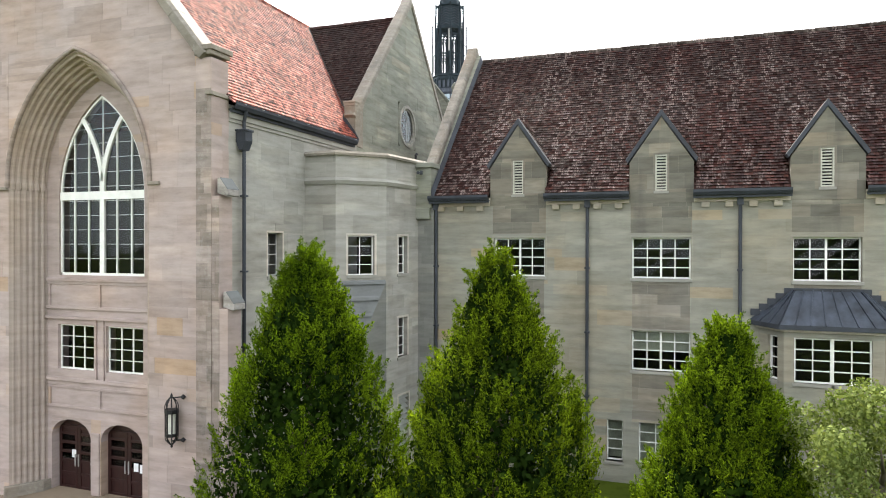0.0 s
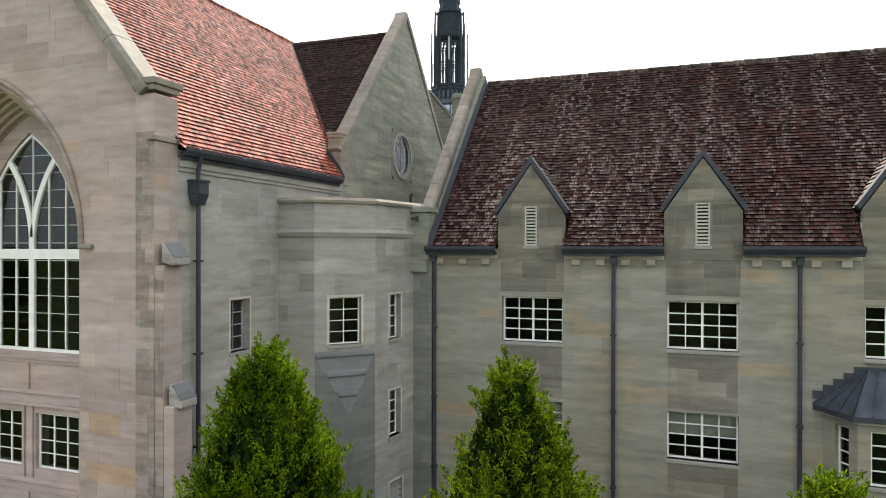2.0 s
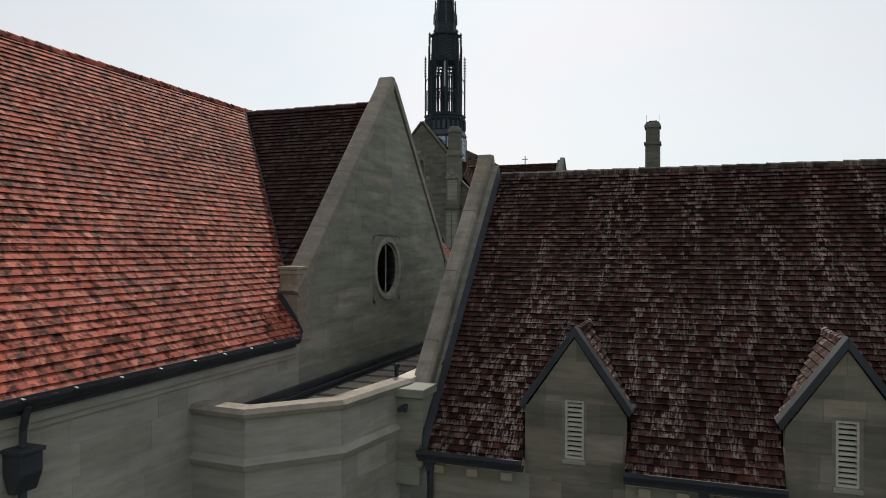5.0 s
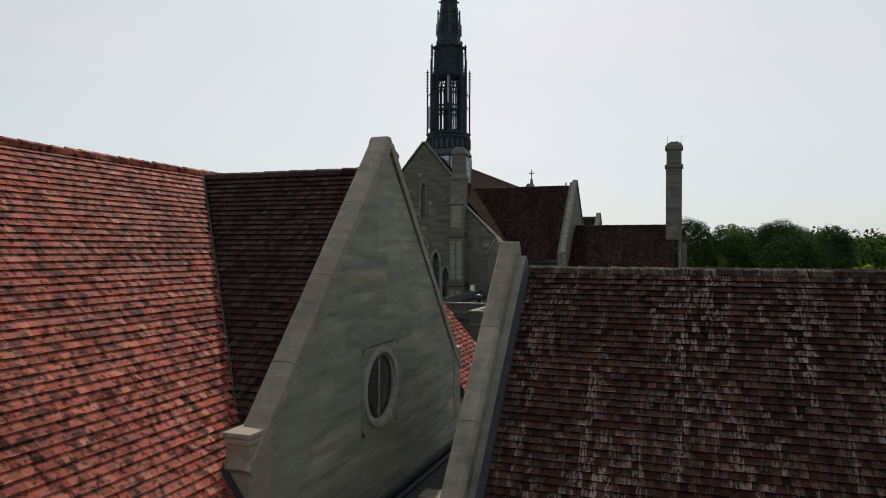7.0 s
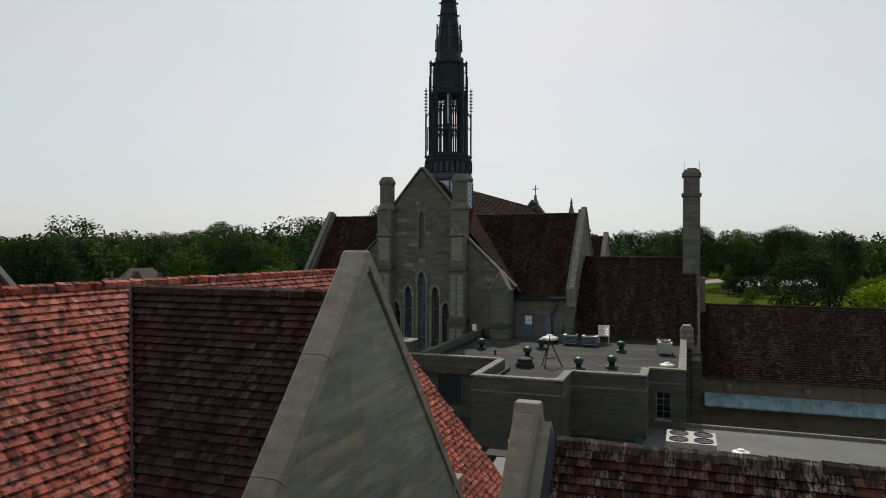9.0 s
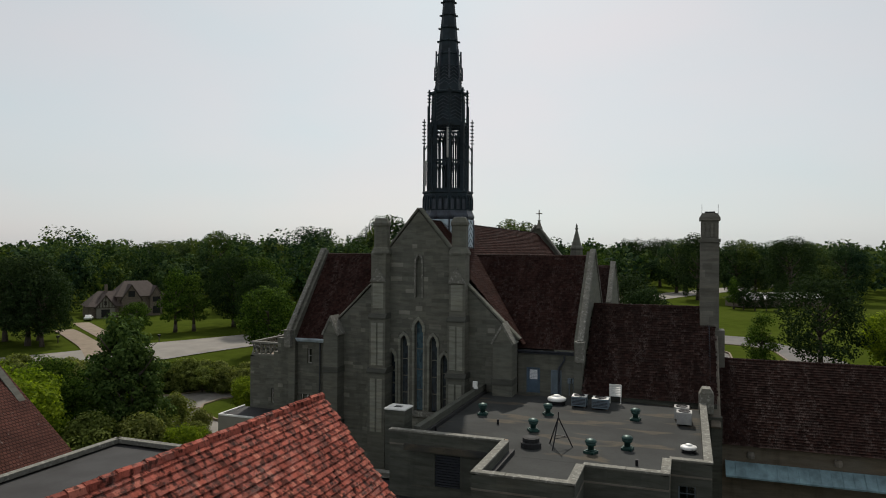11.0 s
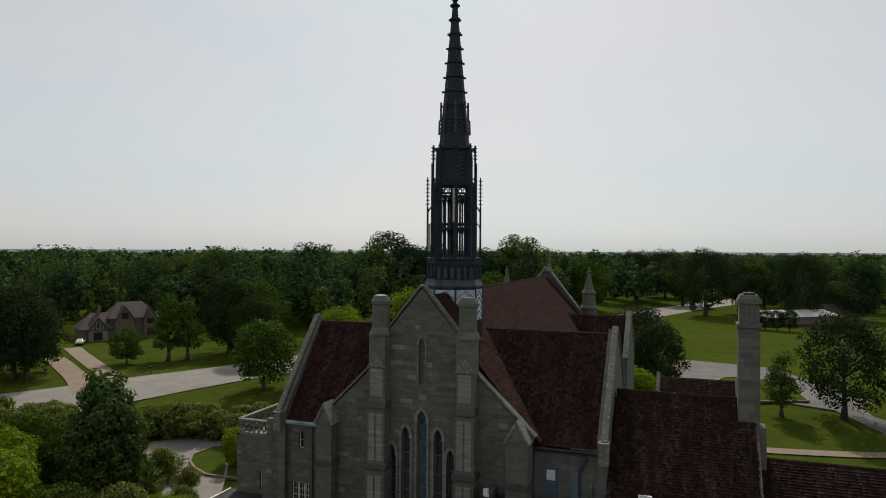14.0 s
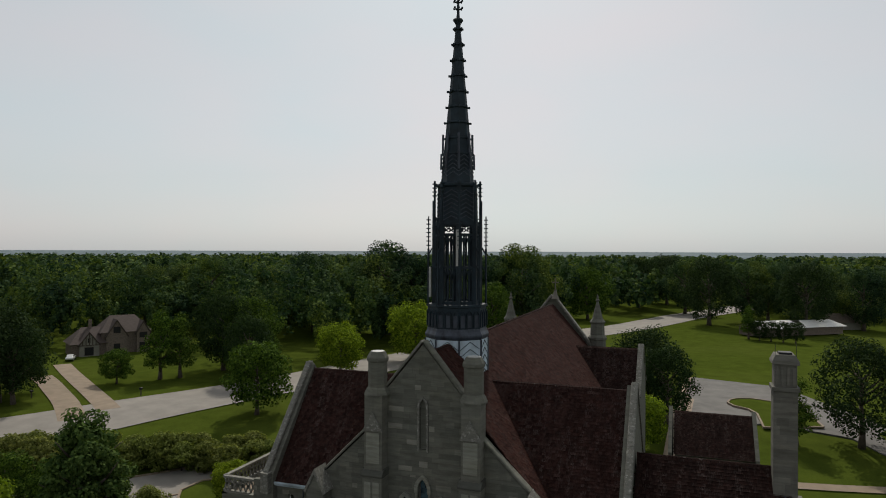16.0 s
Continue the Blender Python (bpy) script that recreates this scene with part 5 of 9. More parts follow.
# dormer gables
for x in DORM:
    df = Face((x, CY, 0), (1, 0, 0), (0, -1, 0))
    w, zs, za = 1.02, 10.48, 11.98
    outl = [(-w, CZE - 0.30), (w, CZE - 0.30), (w, zs), (0, za), (-w, zs)]
    df = Face((x, CY - 0.012, 0), (1, 0, 0), (0, -1, 0))
    dm = wall(df, outl, [(-0.19, 9.52, 0.19, 10.72)], 0.35)
    dg = part("dormer_gable", dm, M_DARKST, office, "weathered stone dormer gable")
    stones(dg, df, ashlar(df, outl, [(-0.25, 9.46, 0.25, 10.78)], int(x * 10) + 90, course=(0.4, 0.6), length=(0.5, 1.3), gap=0.005), M_DORMER, 0.008)
    lv = M()
    for q in ((-0.19, 0.19, 9.52, 9.57), (-0.19, 0.19, 10.67, 10.72), (-0.19, -0.145, 9.57, 10.67), (0.145, 0.19, 9.57, 10.67)):
        df.rect(lv, *q, -0.14, -0.02)
    lf = part("louvre", lv, M_LOUVRE, dg, "cream painted louvre vent")
    for k in range(11):
        v = 9.60 + k * 0.098
        s = M()
        s.prism([df.p(-0.145, v, -0.03), df.p(-0.145, v + 0.038, -0.03), df.p(-0.145, v + 0.058, -0.08), df.p(-0.145, v + 0.045, -0.08)], (0.29, 0, 0))
        part("slat", s, M_LOUVRE, lf)
    bk = M()
    df.rect(bk, -0.19, 0.19, 9.5, 10.75, -0.3, -0.2)
    part("louvre_back", bk, M_IRON, dg)
    sl = M()
    df.rect(sl, -0.24, 0.24, 9.42, 9.51, -0.1, 0.035)
    part("sill", sl, M_SILL, dg, "", 0.01)
    # dark metal verge, little tile roof and cheeks
    vg = M()
    for s in (-1, 1):
        vg.prism([df.p(s * (w + 0.06), zs - 0.02, 0.05), df.p(0, za + 0.03, 0.05), df.p(0, za + 0.25, 0.05), df.p(s * (w + 0.13), zs + 0.10, 0.05)], (0, 0.40, 0))
    part("verge", vg, M_LEAD, dg, "dark metal verge", 0.008)
    yb = CYE + (za + 0.12 - CZE) / CSL
    ye = CYE + (zs - CZE) / CSL
    dk = M()
    for s in (-1, 1):
        dk.poly([(x, CY + 0.3, za + 0.10), (x + s * (w + 0.05), CY + 0.3, zs + 0.03), (x + s * (w + 0.05), ye + 0.1, zs + 0.03), (x, yb + 0.1, za + 0.10)])
        dk.poly([(x + s * w, CY + 0.2, CZE - 0.1), (x + s * w, ye + 0.2, zs + 0.1), (x + s * w, CY + 0.2, zs + 0.1)])
    part("dormer_roof", dk, M_FARTILE, dg, "small brown tile roof")
    for s in (-1, 1):
        up = Vector((-s * (w + 0.05), 0, za + 0.07 - zs))
        tiled(dg, "tile_courses", (x + s * (w + 0.07), CY + 0.36, zs + 0.03), (0, 1, 0), up,
              lambda c: c.y < CYE + (c.z - CZE) / CSL + 0.05, 2.6, up.length, M_BROWN, M_BROWN1, int(x * 7) + s)
    rt = M()
    ridge_tiles(rt, (x, CY + 0.35, za + 0.16), (x, yb, za + 0.16), "y", 0.09, 0.3)
    part("ridge_tiles", rt, M_BROWN, dg)

# west gable wall and coping
wg = Face((CX0, CYR, 0), (0, 1, 0), (-1, 0, 0))
gh = CYR - CY
wgo = [(-gh, GZ), (gh, GZ), (gh, CZE + 0.3), (0, CZR + 0.35), (-gh, CZE + 0.3)]
part("west_gable_wall", wall(wg, wgo, [], 0.4), M_GREY, office)
stones(office, wg, ashlar(wg, [(-gh, 9.0), (gh, 9.0), (gh, CZE + 0.3), (0, CZR + 0.35), (-gh, CZE + 0.3)], [], 71), M_GREY)
coping(office, [(CX0, CY + 0.05, CZE + 0.33), (CX0, CYR, CZR + 0.26), (CX0, CYB + 0.1, CZE + 0.33)], (1, 0, 0), 0.42, 0.38, joint=2.2)
kk = M()
kk.box(CX0 - 0.32, CX0 + 0.36, CY - 0.28, CY + 0.42, CZE - 0.35, CZE + 1.15)
kk.box(CX0 - 0.4, CX0 + 0.42, CY - 0.36, CY + 0.5, CZE + 1.15, CZE + 1.34)
kk.box(CX0 - 0.36, CX0 + 0.3, CY - 0.3, CY + 0.4, CZE - 0.75, CZE - 0.35)
part("kneeler", kk, M_GREY, office, "moulded stone kneeler", 0.02)
ap = M()
ap.prism([(CX0 - 0.22, CYR - 0.3, CZR + 0.36), (CX0 - 0.22, CYR + 0.3, CZR + 0.36), (CX0 - 0.22, CYR + 0.14, CZR + 0.67), (CX0 - 0.22, CYR - 0.14, CZR + 0.67)], (0.44, 0, 0))
part("apex_stone", ap, M_COPE, office, "stone apex block", 0.03)

LC = math.hypot(CYR - CYE, CZR - CZE)
dk = M()
dk.poly([(CX0 + 0.3, CY + 0.4, CZE + 0.73 * CSL), (CX1, CY + 0.4, CZE + 0.73 * CSL), (CX1, CYR, CZR), (CX0 + 0.3, CYR, CZR)])
for a, b in spans:
    dk.poly([(a, CYE, CZE), (b, CYE, CZE), (b, CY + 0.4, CZE + 0.73 * CSL), (a, CY + 0.4, CZE + 0.73 * CSL)])
dk.poly([(CX0 + 0.3, CYR, CZR), (CX1, CYR, CZR), (CX1, 2 * CYR - CYE, CZE), (CX0 + 0.3, 2 * CYR - CYE, CZE)])
roof_c = part("roof", dk, M_FARTILE, office, "steep weathered brown tile roof with pale lichen")


def in_c(c):
    for x in DORM:
        if abs(c.x - x) < 1.07 and c.z < 12.1 - 1.43 * abs(c.x - x):
            return False
    return True


tiled(roof_c, "tile_courses", (CX0 + 0.36, CYE - 0.06, CZE - 0.03), (1, 0, 0), (0, CYR - CYE, CZR - CZE), in_c, CX1 - CX0 - 0.4, LC, M_BROWN, M_BROWN1, 42, e=0.15, w=0.13, butt=0.046,
      near=lambda c: c.z > 14.6 and c.x < -5.2, limit=300)
rd = M()
ridge_tiles(rd, (CX0 + 0.5, CYR, CZR + 0.06), (CX1, CYR, CZR + 0.06), "x")
part("ridge_tiles", rd, M_RIDGE, roof_c)["kind"] = "stuff"
fl = M()
fl.prism([(CX0 + 0.40, CYE - 0.05, CZE + 0.02), (CX0 + 0.50, CYE - 0.05, CZE + 0.02), (CX0 + 0.40, CYE - 0.05, CZE + 0.3)], (0, CYR - CYE, CZR - CZE))
part("verge_flashing", fl, M_LEAD, office, "dark metal flashing beside the coping")
part("north_wall", M().box(CX0, CX1, CYB - 0.4, CYB, GZ, CZE), M_GREY, office)
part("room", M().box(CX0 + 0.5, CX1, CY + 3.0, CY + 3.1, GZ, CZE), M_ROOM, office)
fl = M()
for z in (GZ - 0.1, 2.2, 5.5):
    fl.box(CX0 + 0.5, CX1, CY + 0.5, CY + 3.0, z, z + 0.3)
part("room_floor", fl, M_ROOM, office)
part("east_wall", M().box(CX1 - 0.4, CX1, CY, CYB, GZ, CZE + 4), M_GREY, office)

# oriel with a seamed metal roof
oriel = thing("bay_window", "projecting limestone bay window under a dark seamed metal roof", "bay window", kind="structure")
bx, h0, h1, dpt = 3.87, 1.35, 2.0, 1.1
plan = [(bx - h1 + 0.1, CY), (bx - h0 + 0.05, CY - dpt + 0.12), (bx + h0 - 0.05, CY - dpt + 0.12), (bx + h1 - 0.1, CY)]
for (a, b), (c, d), cols in ((plan[0], plan[1], 1), (plan[1], plan[2], 4), (plan[2], plan[3], 1)):
    ln = math.hypot(c - a, d - b)
    nrm = (d - b, -(c - a), 0)
    fc = Face((a, b, 0), (c - a, d - b, 0), nrm)
    if cols == 1:
        hl = [(0.42, 3.6, ln - 0.28, 4.95)]
    else:
        hl = [(0.28, 3.6, 1.30, 4.95), (ln - 1.30, 3.6, ln - 0.28, 4.95)]
    part("bay_wall", wall(fc, [(0, GZ - 0.3), (ln, GZ - 0.3), (ln, 5.35), (0, 5.35)], hl, 0.25), M_OFFICE, oriel)
    for (u0, v0, u1, v1) in hl:
        window(oriel, fc, u0, u1, v0, v1, 1 if cols == 1 else 2, 4, recess=0.1, frame=0.05, bar=0.034)
    cr = M()
    fc.rect(cr, -0.03, ln + 0.03, 5.12, 5.34, -0.1, 0.1)
    part("cornice", cr, M_TRIM, oriel, "", 0.01)
e0 = [(bx - h1 - 0.15, CY, 5.62), (bx - h0 - 0.1, CY - dpt - 0.12, 5.34), (bx + h0 + 0.1, CY - dpt - 0.12, 5.34), (bx + h1 + 0.15, CY, 5.62)]
t0 = [(bx - 1.0, CY, 6.30), (bx - 0.9, CY - 0.05, 6.30), (bx + 0.9, CY - 0.05, 6.30), (bx + 1.0, CY, 6.30)]
e0[0] = (e0[0][0], CY, 5.34)
e0[3] = (e0[3][0], CY, 5.34)
rf, seams, fas = M(), M(), M()
for k in range(3):
    rf.poly([e0[k], e0[k + 1], t0[k + 1], t0[k]])
    a, b, c, d = (Vector(q) for q in (e0[k], e0[k + 1], t0[k + 1], t0[k]))
    n = 7 if k == 1 else 3
    for i in range(n + 1):
        s = i / n
        seams.bar(a + (b - a) * s, d + (c - d) * s, 0.03, 0.07)
    fas.prism([a, a + Vector((0, 0, -0.14)), b + Vector((0, 0, -0.14)), b], ((a + b) / 2 - Vector((bx, CY, 5.34))).normalized() * -0.06)
part("metal_roof", rf, M_COPPER, oriel, "dark blue-grey seamed metal roof")
part("seam", seams, M_COPPER, oriel)
part("fascia", fas, M_LEAD, oriel)
stp = M()
for s in (-1, 1):
    for k in range(5):
        u = bx + s * (1.05 + 0.24 * k)
        stp.box(u - 0.14, u + 0.14, CY - 0.05, CY, 6.18 - 0.17 * k, 6.38 - 0.17 * k)
stp.box(bx - 1.0, bx + 1.0, CY - 0.06, CY, 6.26, 6.38)
part("stepped_flashing", stp, M_LEAD, oriel, "stepped dark metal flashing")

# ---- canted stair bay in the corner ----
def moulding(m, line, profile):
    """A profile of (outwards, height) swept along a plan line, mitred at its corners; outwards is to the right."""
    pts = [Vector(p) for p in line]
    rims = []
    for k, p in enumerate(pts):
        a = (p - pts[k - 1]).normalized() if k else None
        b = (pts[k + 1] - p).normalized() if k + 1 < len(pts) else None
        d = (a or b) if (a is None or b is None) else (a + b).normalized()
        s = 1 / max(0.35, d.dot(b or a))
        rims.append([(p.x + d.y * o * s, p.y - d.x * o * s, z) for o, z in profile])
    n = len(profile)
    i = len(m.v)
    for r in rims:
        m.v += r
    for j in range(len(rims) - 1):
        for k in range(n):
            q = (k + 1) % n
            m.f.append((i + j * n + k, i + j * n + q, i + (j + 1) * n + q, i + (j + 1) * n + k))
    m.f += [tuple(i + k for k in range(n))[::-1], tuple(i + (len(rims) - 1) * n + k for k in range(n))]


bay = thing("canted_stair_bay", "canted limestone stair bay with a parapet in the corner between two wings", "building", kind="structure")
BP = [(XE, 20.18), (-11.24, 20.12), (-9.98, 21.42), (-9.62, 23.9)]
for k in range(3):
    (a, b), (c, d) = BP[k], BP[k + 1]
    ln = math.hypot(c - a, d - b)
    fc = Face((a, b, 0), (c - a, d - b, 0), (d - b, -(c - a), 0))
    hl = []
    if k == 1:
        hl = [(ln / 2 - 0.47, 6.68, ln / 2 + 0.47, 8.02)]
    if k == 2:
        hl = [(0.75, 6.68, 1.4, 8.02), (0.75, 3.7, 1.4, 5.1), (0.8, 0.2, 1.5, 2.3)]
    part("bay_wall", wall(fc, [(0, GZ - 0.3), (ln, GZ - 0.3), (ln, 10.75), (0, 10.75)], hl, 0.35), M_MID, bay)
    stones(bay, fc, ashlar(fc, [(0, GZ), (ln, GZ), (ln, 10.72), (0, 10.72)], hl, 80 + k, length=(0.7, 1.6)), M_MID, single=M_MID1)
    for i, (u0, v0, u1, v1) in enumerate(hl):
        if i == 2:
            lm = M()
            for q in range(11):
                v = v0 + 0.06 + q * 0.19
                lm.prism([fc.p(u0, v, -0.04), fc.p(u0, v + 0.03, -0.04), fc.p(u0, v + 0.16, -0.18), fc.p(u0, v + 0.13, -0.18)], fc.u * (u1 - u0))
            part("louvre_grille", lm, M_GALV, bay, "metal louvre grille")
            fc2 = M()
            fc.rect(fc2, u0, u1, v0, v1, -0.34, -0.3)
            part("grille_back", fc2, M_IRON, bay)
        else:
            window(bay, fc, u0, u1, v0, v1, 2, 4, recess=0.16, frame=0.035, bar=0.022)
        surround(bay, fc, u0, u1, v0, v1, 0.075, 0.012)
    if k == 1:
        # broach: the square corner below runs up into the canted face
        p1, p2, q = Vector((*BP[1], 0)), Vector((*BP[2], 0)), Vector((-10.26, 20.36, 0))
        zt, zb, g0 = Vector((0, 0, 6.42)), Vector((0, 0, 4.75)), Vector((0, 0, GZ - 0.3))
        br = M()
        br.poly([p1 + g0, q + g0, q + zb, p1 + zt])
        br.poly([q + g0, p2 + g0, p2 + zt, q + zb])
        part("corner_pier", br, M_STAINED, bay, "square stone corner below the canted face")
        lg = M()
        lg.poly([p1 + zt, q + zb, p2 + zt])
        for t, h in ((0.04, 0.10), (0.36, 0.09), (0.68, 0.08)):
            a0, b0 = p1 + zt + (q + zb - p1 - zt) * t, p2 + zt + (q + zb - p2 - zt) * t
            o = (q - (p1 + p2) / 2).normalized()
            lg.prism([a0 - o * 0.04, a0 + o * 0.07, a0 + o * 0.05 + Vector((0, 0, h)), a0 - o * 0.12 + Vector((0, 0, h * 2.2))], b0 - a0)
        part("weathering", lg, M_SLOPE, bay, "stepped stone weathering courses", 0.01)
sc, cp = M(), M()
moulding(sc, BP, [(-0.05, 9.76), (0.06, 9.76), (0.11, 9.88), (0.0, 9.99), (-0.05, 9.99)])
part("string_course", sc, M_SILL, bay, "weathered stone string course")
moulding(cp, BP, [(-0.38, 10.72), (0.08, 10.72), (0.10, 10.80), (0.03, 10.88), (-0.34, 10.88)])
part("parapet_coping", cp, M_COPE, bay, "grey-brown stone parapet coping")
rf = M()
rf.poly([(XE, 20.3, 10.35), (-11.3, 20.3, 10.35), (-10.1, 21.5, 10.35), (-9.75, 23.9, 10.35), (-9.75, 36.0, 10.35), (XE, 36.0, 10.35)])
part("flat_roof", rf, M_MEMBD, bay, "dark flat roof")
pv = M()
for k in range(10):
    y = 22.0 + k * 0.85
    pv.box(-11.75, -11.0, y, y + 0.6, 10.37, 10.43)
part("paving_slab", pv, M_COPE, bay, "loose paving slabs on the flat roof", 0.01)
cpl = M()
cpl.box(-9.95, -9.55, 23.9, 26.5, 10.3, 10.88)
part("parapet", cpl, M_TRIM, bay, "", 0.015)
ff = M()
ff.bar((-12.36, 20.6, 10.5), (-12.36, 35, 10.5), 0.12, 0.12)
ff.bar((-12.1, 20.7, 10.42), (-12.1, 35, 10.42), 0.07, 0.08)
part("wall_flashing", ff, M_LEAD, bay)
vp = M()
vp.tube((-9.95, 24.0, 10.8), (-9.95, 24.0, 11.15), 0.05)
vp.tube((-9.95, 24.0, 11.15), (-9.85, 23.86, 11.15), 0.05)
tagged(part("vent_pipe", vp, M_IRON), "small black bent vent pipe on a parapet", "vent pipe")
fl = M()
fl.tube((-9.42, 23.25, 10.3), (-9.42, 23.25, 10.45), 0.06)
fl.tube((-9.42, 23.25, 10.38), (-9.36, 23.08, 10.36), 0.045, 0.06)
fl.tube((-9.52, 23.25, 10.38), (-9.47, 23.06, 10.36), 0.045, 0.06)
tagged(part("floodlight", fl, M_LEAD), "small dark twin floodlight under a parapet", "light")
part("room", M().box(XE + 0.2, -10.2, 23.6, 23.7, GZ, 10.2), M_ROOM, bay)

# wall lantern by the doors
lan = thing("wall_lantern", "tall black wrought iron wall lantern with frosted glass", "lantern")
lx, ly = -13.68, YF - 0.3
cage, gl = M(), M()
gl.lathe((lx, ly, 2.1), [(0.13, 0), (0.13, 0.75)], 8)
part("lamp_glass", gl, M_LAMPGLASS, lan, "frosted white glass")
cage.lathe((lx, ly, 2.02), [(0.2, 0), (0.2, 0.1)], 8)
cage.lathe((lx, ly, 2.84), [(0.22, 0), (0.22, 0.14)], 8)
for k in range(8):
    a = math.pi * 2 * k / 8
    c, s = math.cos(a), math.sin(a)
    cage.bar((lx + 0.19 * c, ly + 0.19 * s, 2.02), (lx + 0.19 * c, ly + 0.19 * s, 2.9), 0.03)
    pts = [(0.2, 2.95), (0.21, 3.1), (0.16, 3.25), (0.07, 3.38), (0.02, 3.42)]
    for (r0, z0), (r1, z1) in zip(pts, pts[1:]):
        cage.bar((lx + r0 * c, ly + r0 * s, z0), (lx + r1 * c, ly + r1 * s, z1), 0.025)
    pts = [(0.2, 2.05), (0.19, 1.92), (0.1, 1.8), (0.03, 1.72)]
    for (r0, z0), (r1, z1) in zip(pts, pts[1:]):
        cage.bar((lx + r0 * c, ly + r0 * s, z0), (lx + r1 * c, ly + r1 * s, z1), 0.025)
cage.lathe((lx, ly, 3.4), [(0.02, 0), (0.05, 0.04), (0.03, 0.1), (0.0, 0.16)], 8)
cage.lathe((lx, ly, 1.6), [(0.0, 0), (0.04, 0.05), (0.03, 0.1), (0.02, 0.14)], 8)
part("cage", cage, M_IRON, lan)
arm = M()
for z in (1.85, 3.38):
    arm = M()
    arm.lathe((lx + 0.26, YF - 0.06, z), [(0.0, -0.1), (0.1, 0), (0.0, 0.1)], 10)
    arm.bar((lx, ly, z), (lx + 0.26, YF, z), 0.04)
    part("bracket", arm, M_IRON, lan)
lan.scale = (0.86, 0.86, 0.79)
lan.location = (lx * 0.14, YF * 0.14, 3.56 * 0.21)

# ---- ground ----
def smooth(t):
    t = max(0.0, min(1.0, t))
    return t * t * (3 - 2 * t)


def gz(x, y):
    """Height of the ground."""
    return GZ - 0.05 + 4.2 * smooth((math.hypot(max(0.0, y - 18), max(0.0, -x - 22) * 0.9) - 85) / 50.0)


gm = M()
xs = [-5000, -3000, -1800, -1000, -600, -420, -320] + [-260 + 5 * k for k in range(107)] + [330, 430, 600, 1000, 1800, 3000, 5000]
ys = [-400, -200, -100, -50, -20] + [0 + 5 * k for k in range(82)] + [420, 520, 700, 1000, 1500, 2300, 3500, 5000]
for y in ys:
    for x in xs:
        gm.v.append((x, y, gz(x, y)))
W = len(xs)
for j in range(len(ys) - 1):
    for i in range(W - 1):
        gm.f.append((j * W + i, j * W + i + 1, (j + 1) * W + i + 1, (j + 1) * W + i))
tagged(part("ground", gm, M_LAWN, smooth=True), "mown green lawn over gently rising ground", "lawn", kind="structure")


def strip(name, line, width, material, label, lift=0.14, category="road", kerb=0.0):
    """A paved band along a line, laid on the ground."""
    m, km = M(), M()
    pts = []
    for (a, b), (c, d) in zip(line, line[1:]):
        k = max(1, int(math.hypot(c - a, d - b) / 4))
        pts += [(a + (c - a) * i / k, b + (d - b) * i / k) for i in range(k)]
    pts.append(line[-1])
    for _ in range(3):
        pts = [pts[0]] + [((p[0] + 2 * q[0] + r[0]) / 4, (p[1] + 2 * q[1] + r[1]) / 4) for p, q, r in zip(pts, pts[1:], pts[2:])] + [pts[-1]]
    side = []
    for i, p in enumerate(pts):
        a, b = pts[max(0, i - 1)], pts[min(len(pts) - 1, i + 1)]
        d = Vector((b[0] - a[0], b[1] - a[1])).normalized()
        side.append((p[0] - d.y * width / 2, p[1] + d.x * width / 2, p[0] + d.y * width / 2, p[1] - d.x * width / 2))
    for s, t in zip(side, side[1:]):
        for w0, w1 in [(k / 6, (k + 1) / 6) for k in range(6)]:
            q = [(s[2] + (s[0] - s[2]) * w0, s[3] + (s[1] - s[3]) * w0), (t[2] + (t[0] - t[2]) * w0, t[3] + (t[1] - t[3]) * w0), (t[2] + (t[0] - t[2]) * w1, t[3] + (t[1] - t[3]) * w1), (s[2] + (s[0] - s[2]) * w1, s[3] + (s[1] - s[3]) * w1)]
            m.poly([(x, y, gz(x, y) + lift) for x, y in q])
        if kerb:
            for i in (0, 2):
                a, b = Vector((s[i], s[i + 1], gz(s[i], s[i + 1]) + lift - 0.1)), Vector((t[i], t[i + 1], gz(t[i], t[i + 1]) + lift - 0.1))
                km.bar(a + Vector((0, 0, 0.1)), b + Vector((0, 0, 0.1)), 0.3, 0.3)
    ob = tagged(part(name, m, material), label, category, kind="structure")
    if kerb:
        part("kerb", km, M_PAVE, ob, "pale concrete kerb")
    return ob


strip("road", [(-290, -25), (-205, 35), (-150, 70), (-124, 90), (-110.7, 106.6), (-106, 115), (-100.9, 126.3), (-95, 137.5), (-91, 147.5), (-87, 160), (-79, 190), (-62, 235), (-46, 257), (-31.5, 284), (-13, 335), (10, 385), (60, 500)], 16.2, M_ASPH, "wide pale grey concrete road without markings")
strip("driveway", [(-106, 121.6), (-114.8, 127.4), (-138.8, 143), (-152, 152)], 3.8, M_PAVE, "pale tan driveway up to a house", 0.17, "driveway")
strip("driveway", [(-107, 115), (-116.4, 122.3), (-128, 129.5), (-135.5, 134.8), (-143, 139)], 4.2, M_PAVE, "pale tan driveway under dark trees", 0.17, "driveway")
strip("service_road", [(-125, 66), (-87, 92), (-74, 105), (-62, 122), (-52, 145), (-46, 175)], 8.0, M_ASPH, "grey service road beside the church", 0.14, "road", 1)
strip("service_road", [(-75, 104), (-68, 95), (-63, 86), (-58, 74), (-56, 62)], 9.0, M_ASPH, "grey forecourt road with a kerb", 0.18, "road", 1)
strip("path", [(-9, 126), (0.5, 127), (11, 128), (30, 133)], 1.8, M_PAVE, "pale concrete path across a lawn", 0.16, "path")
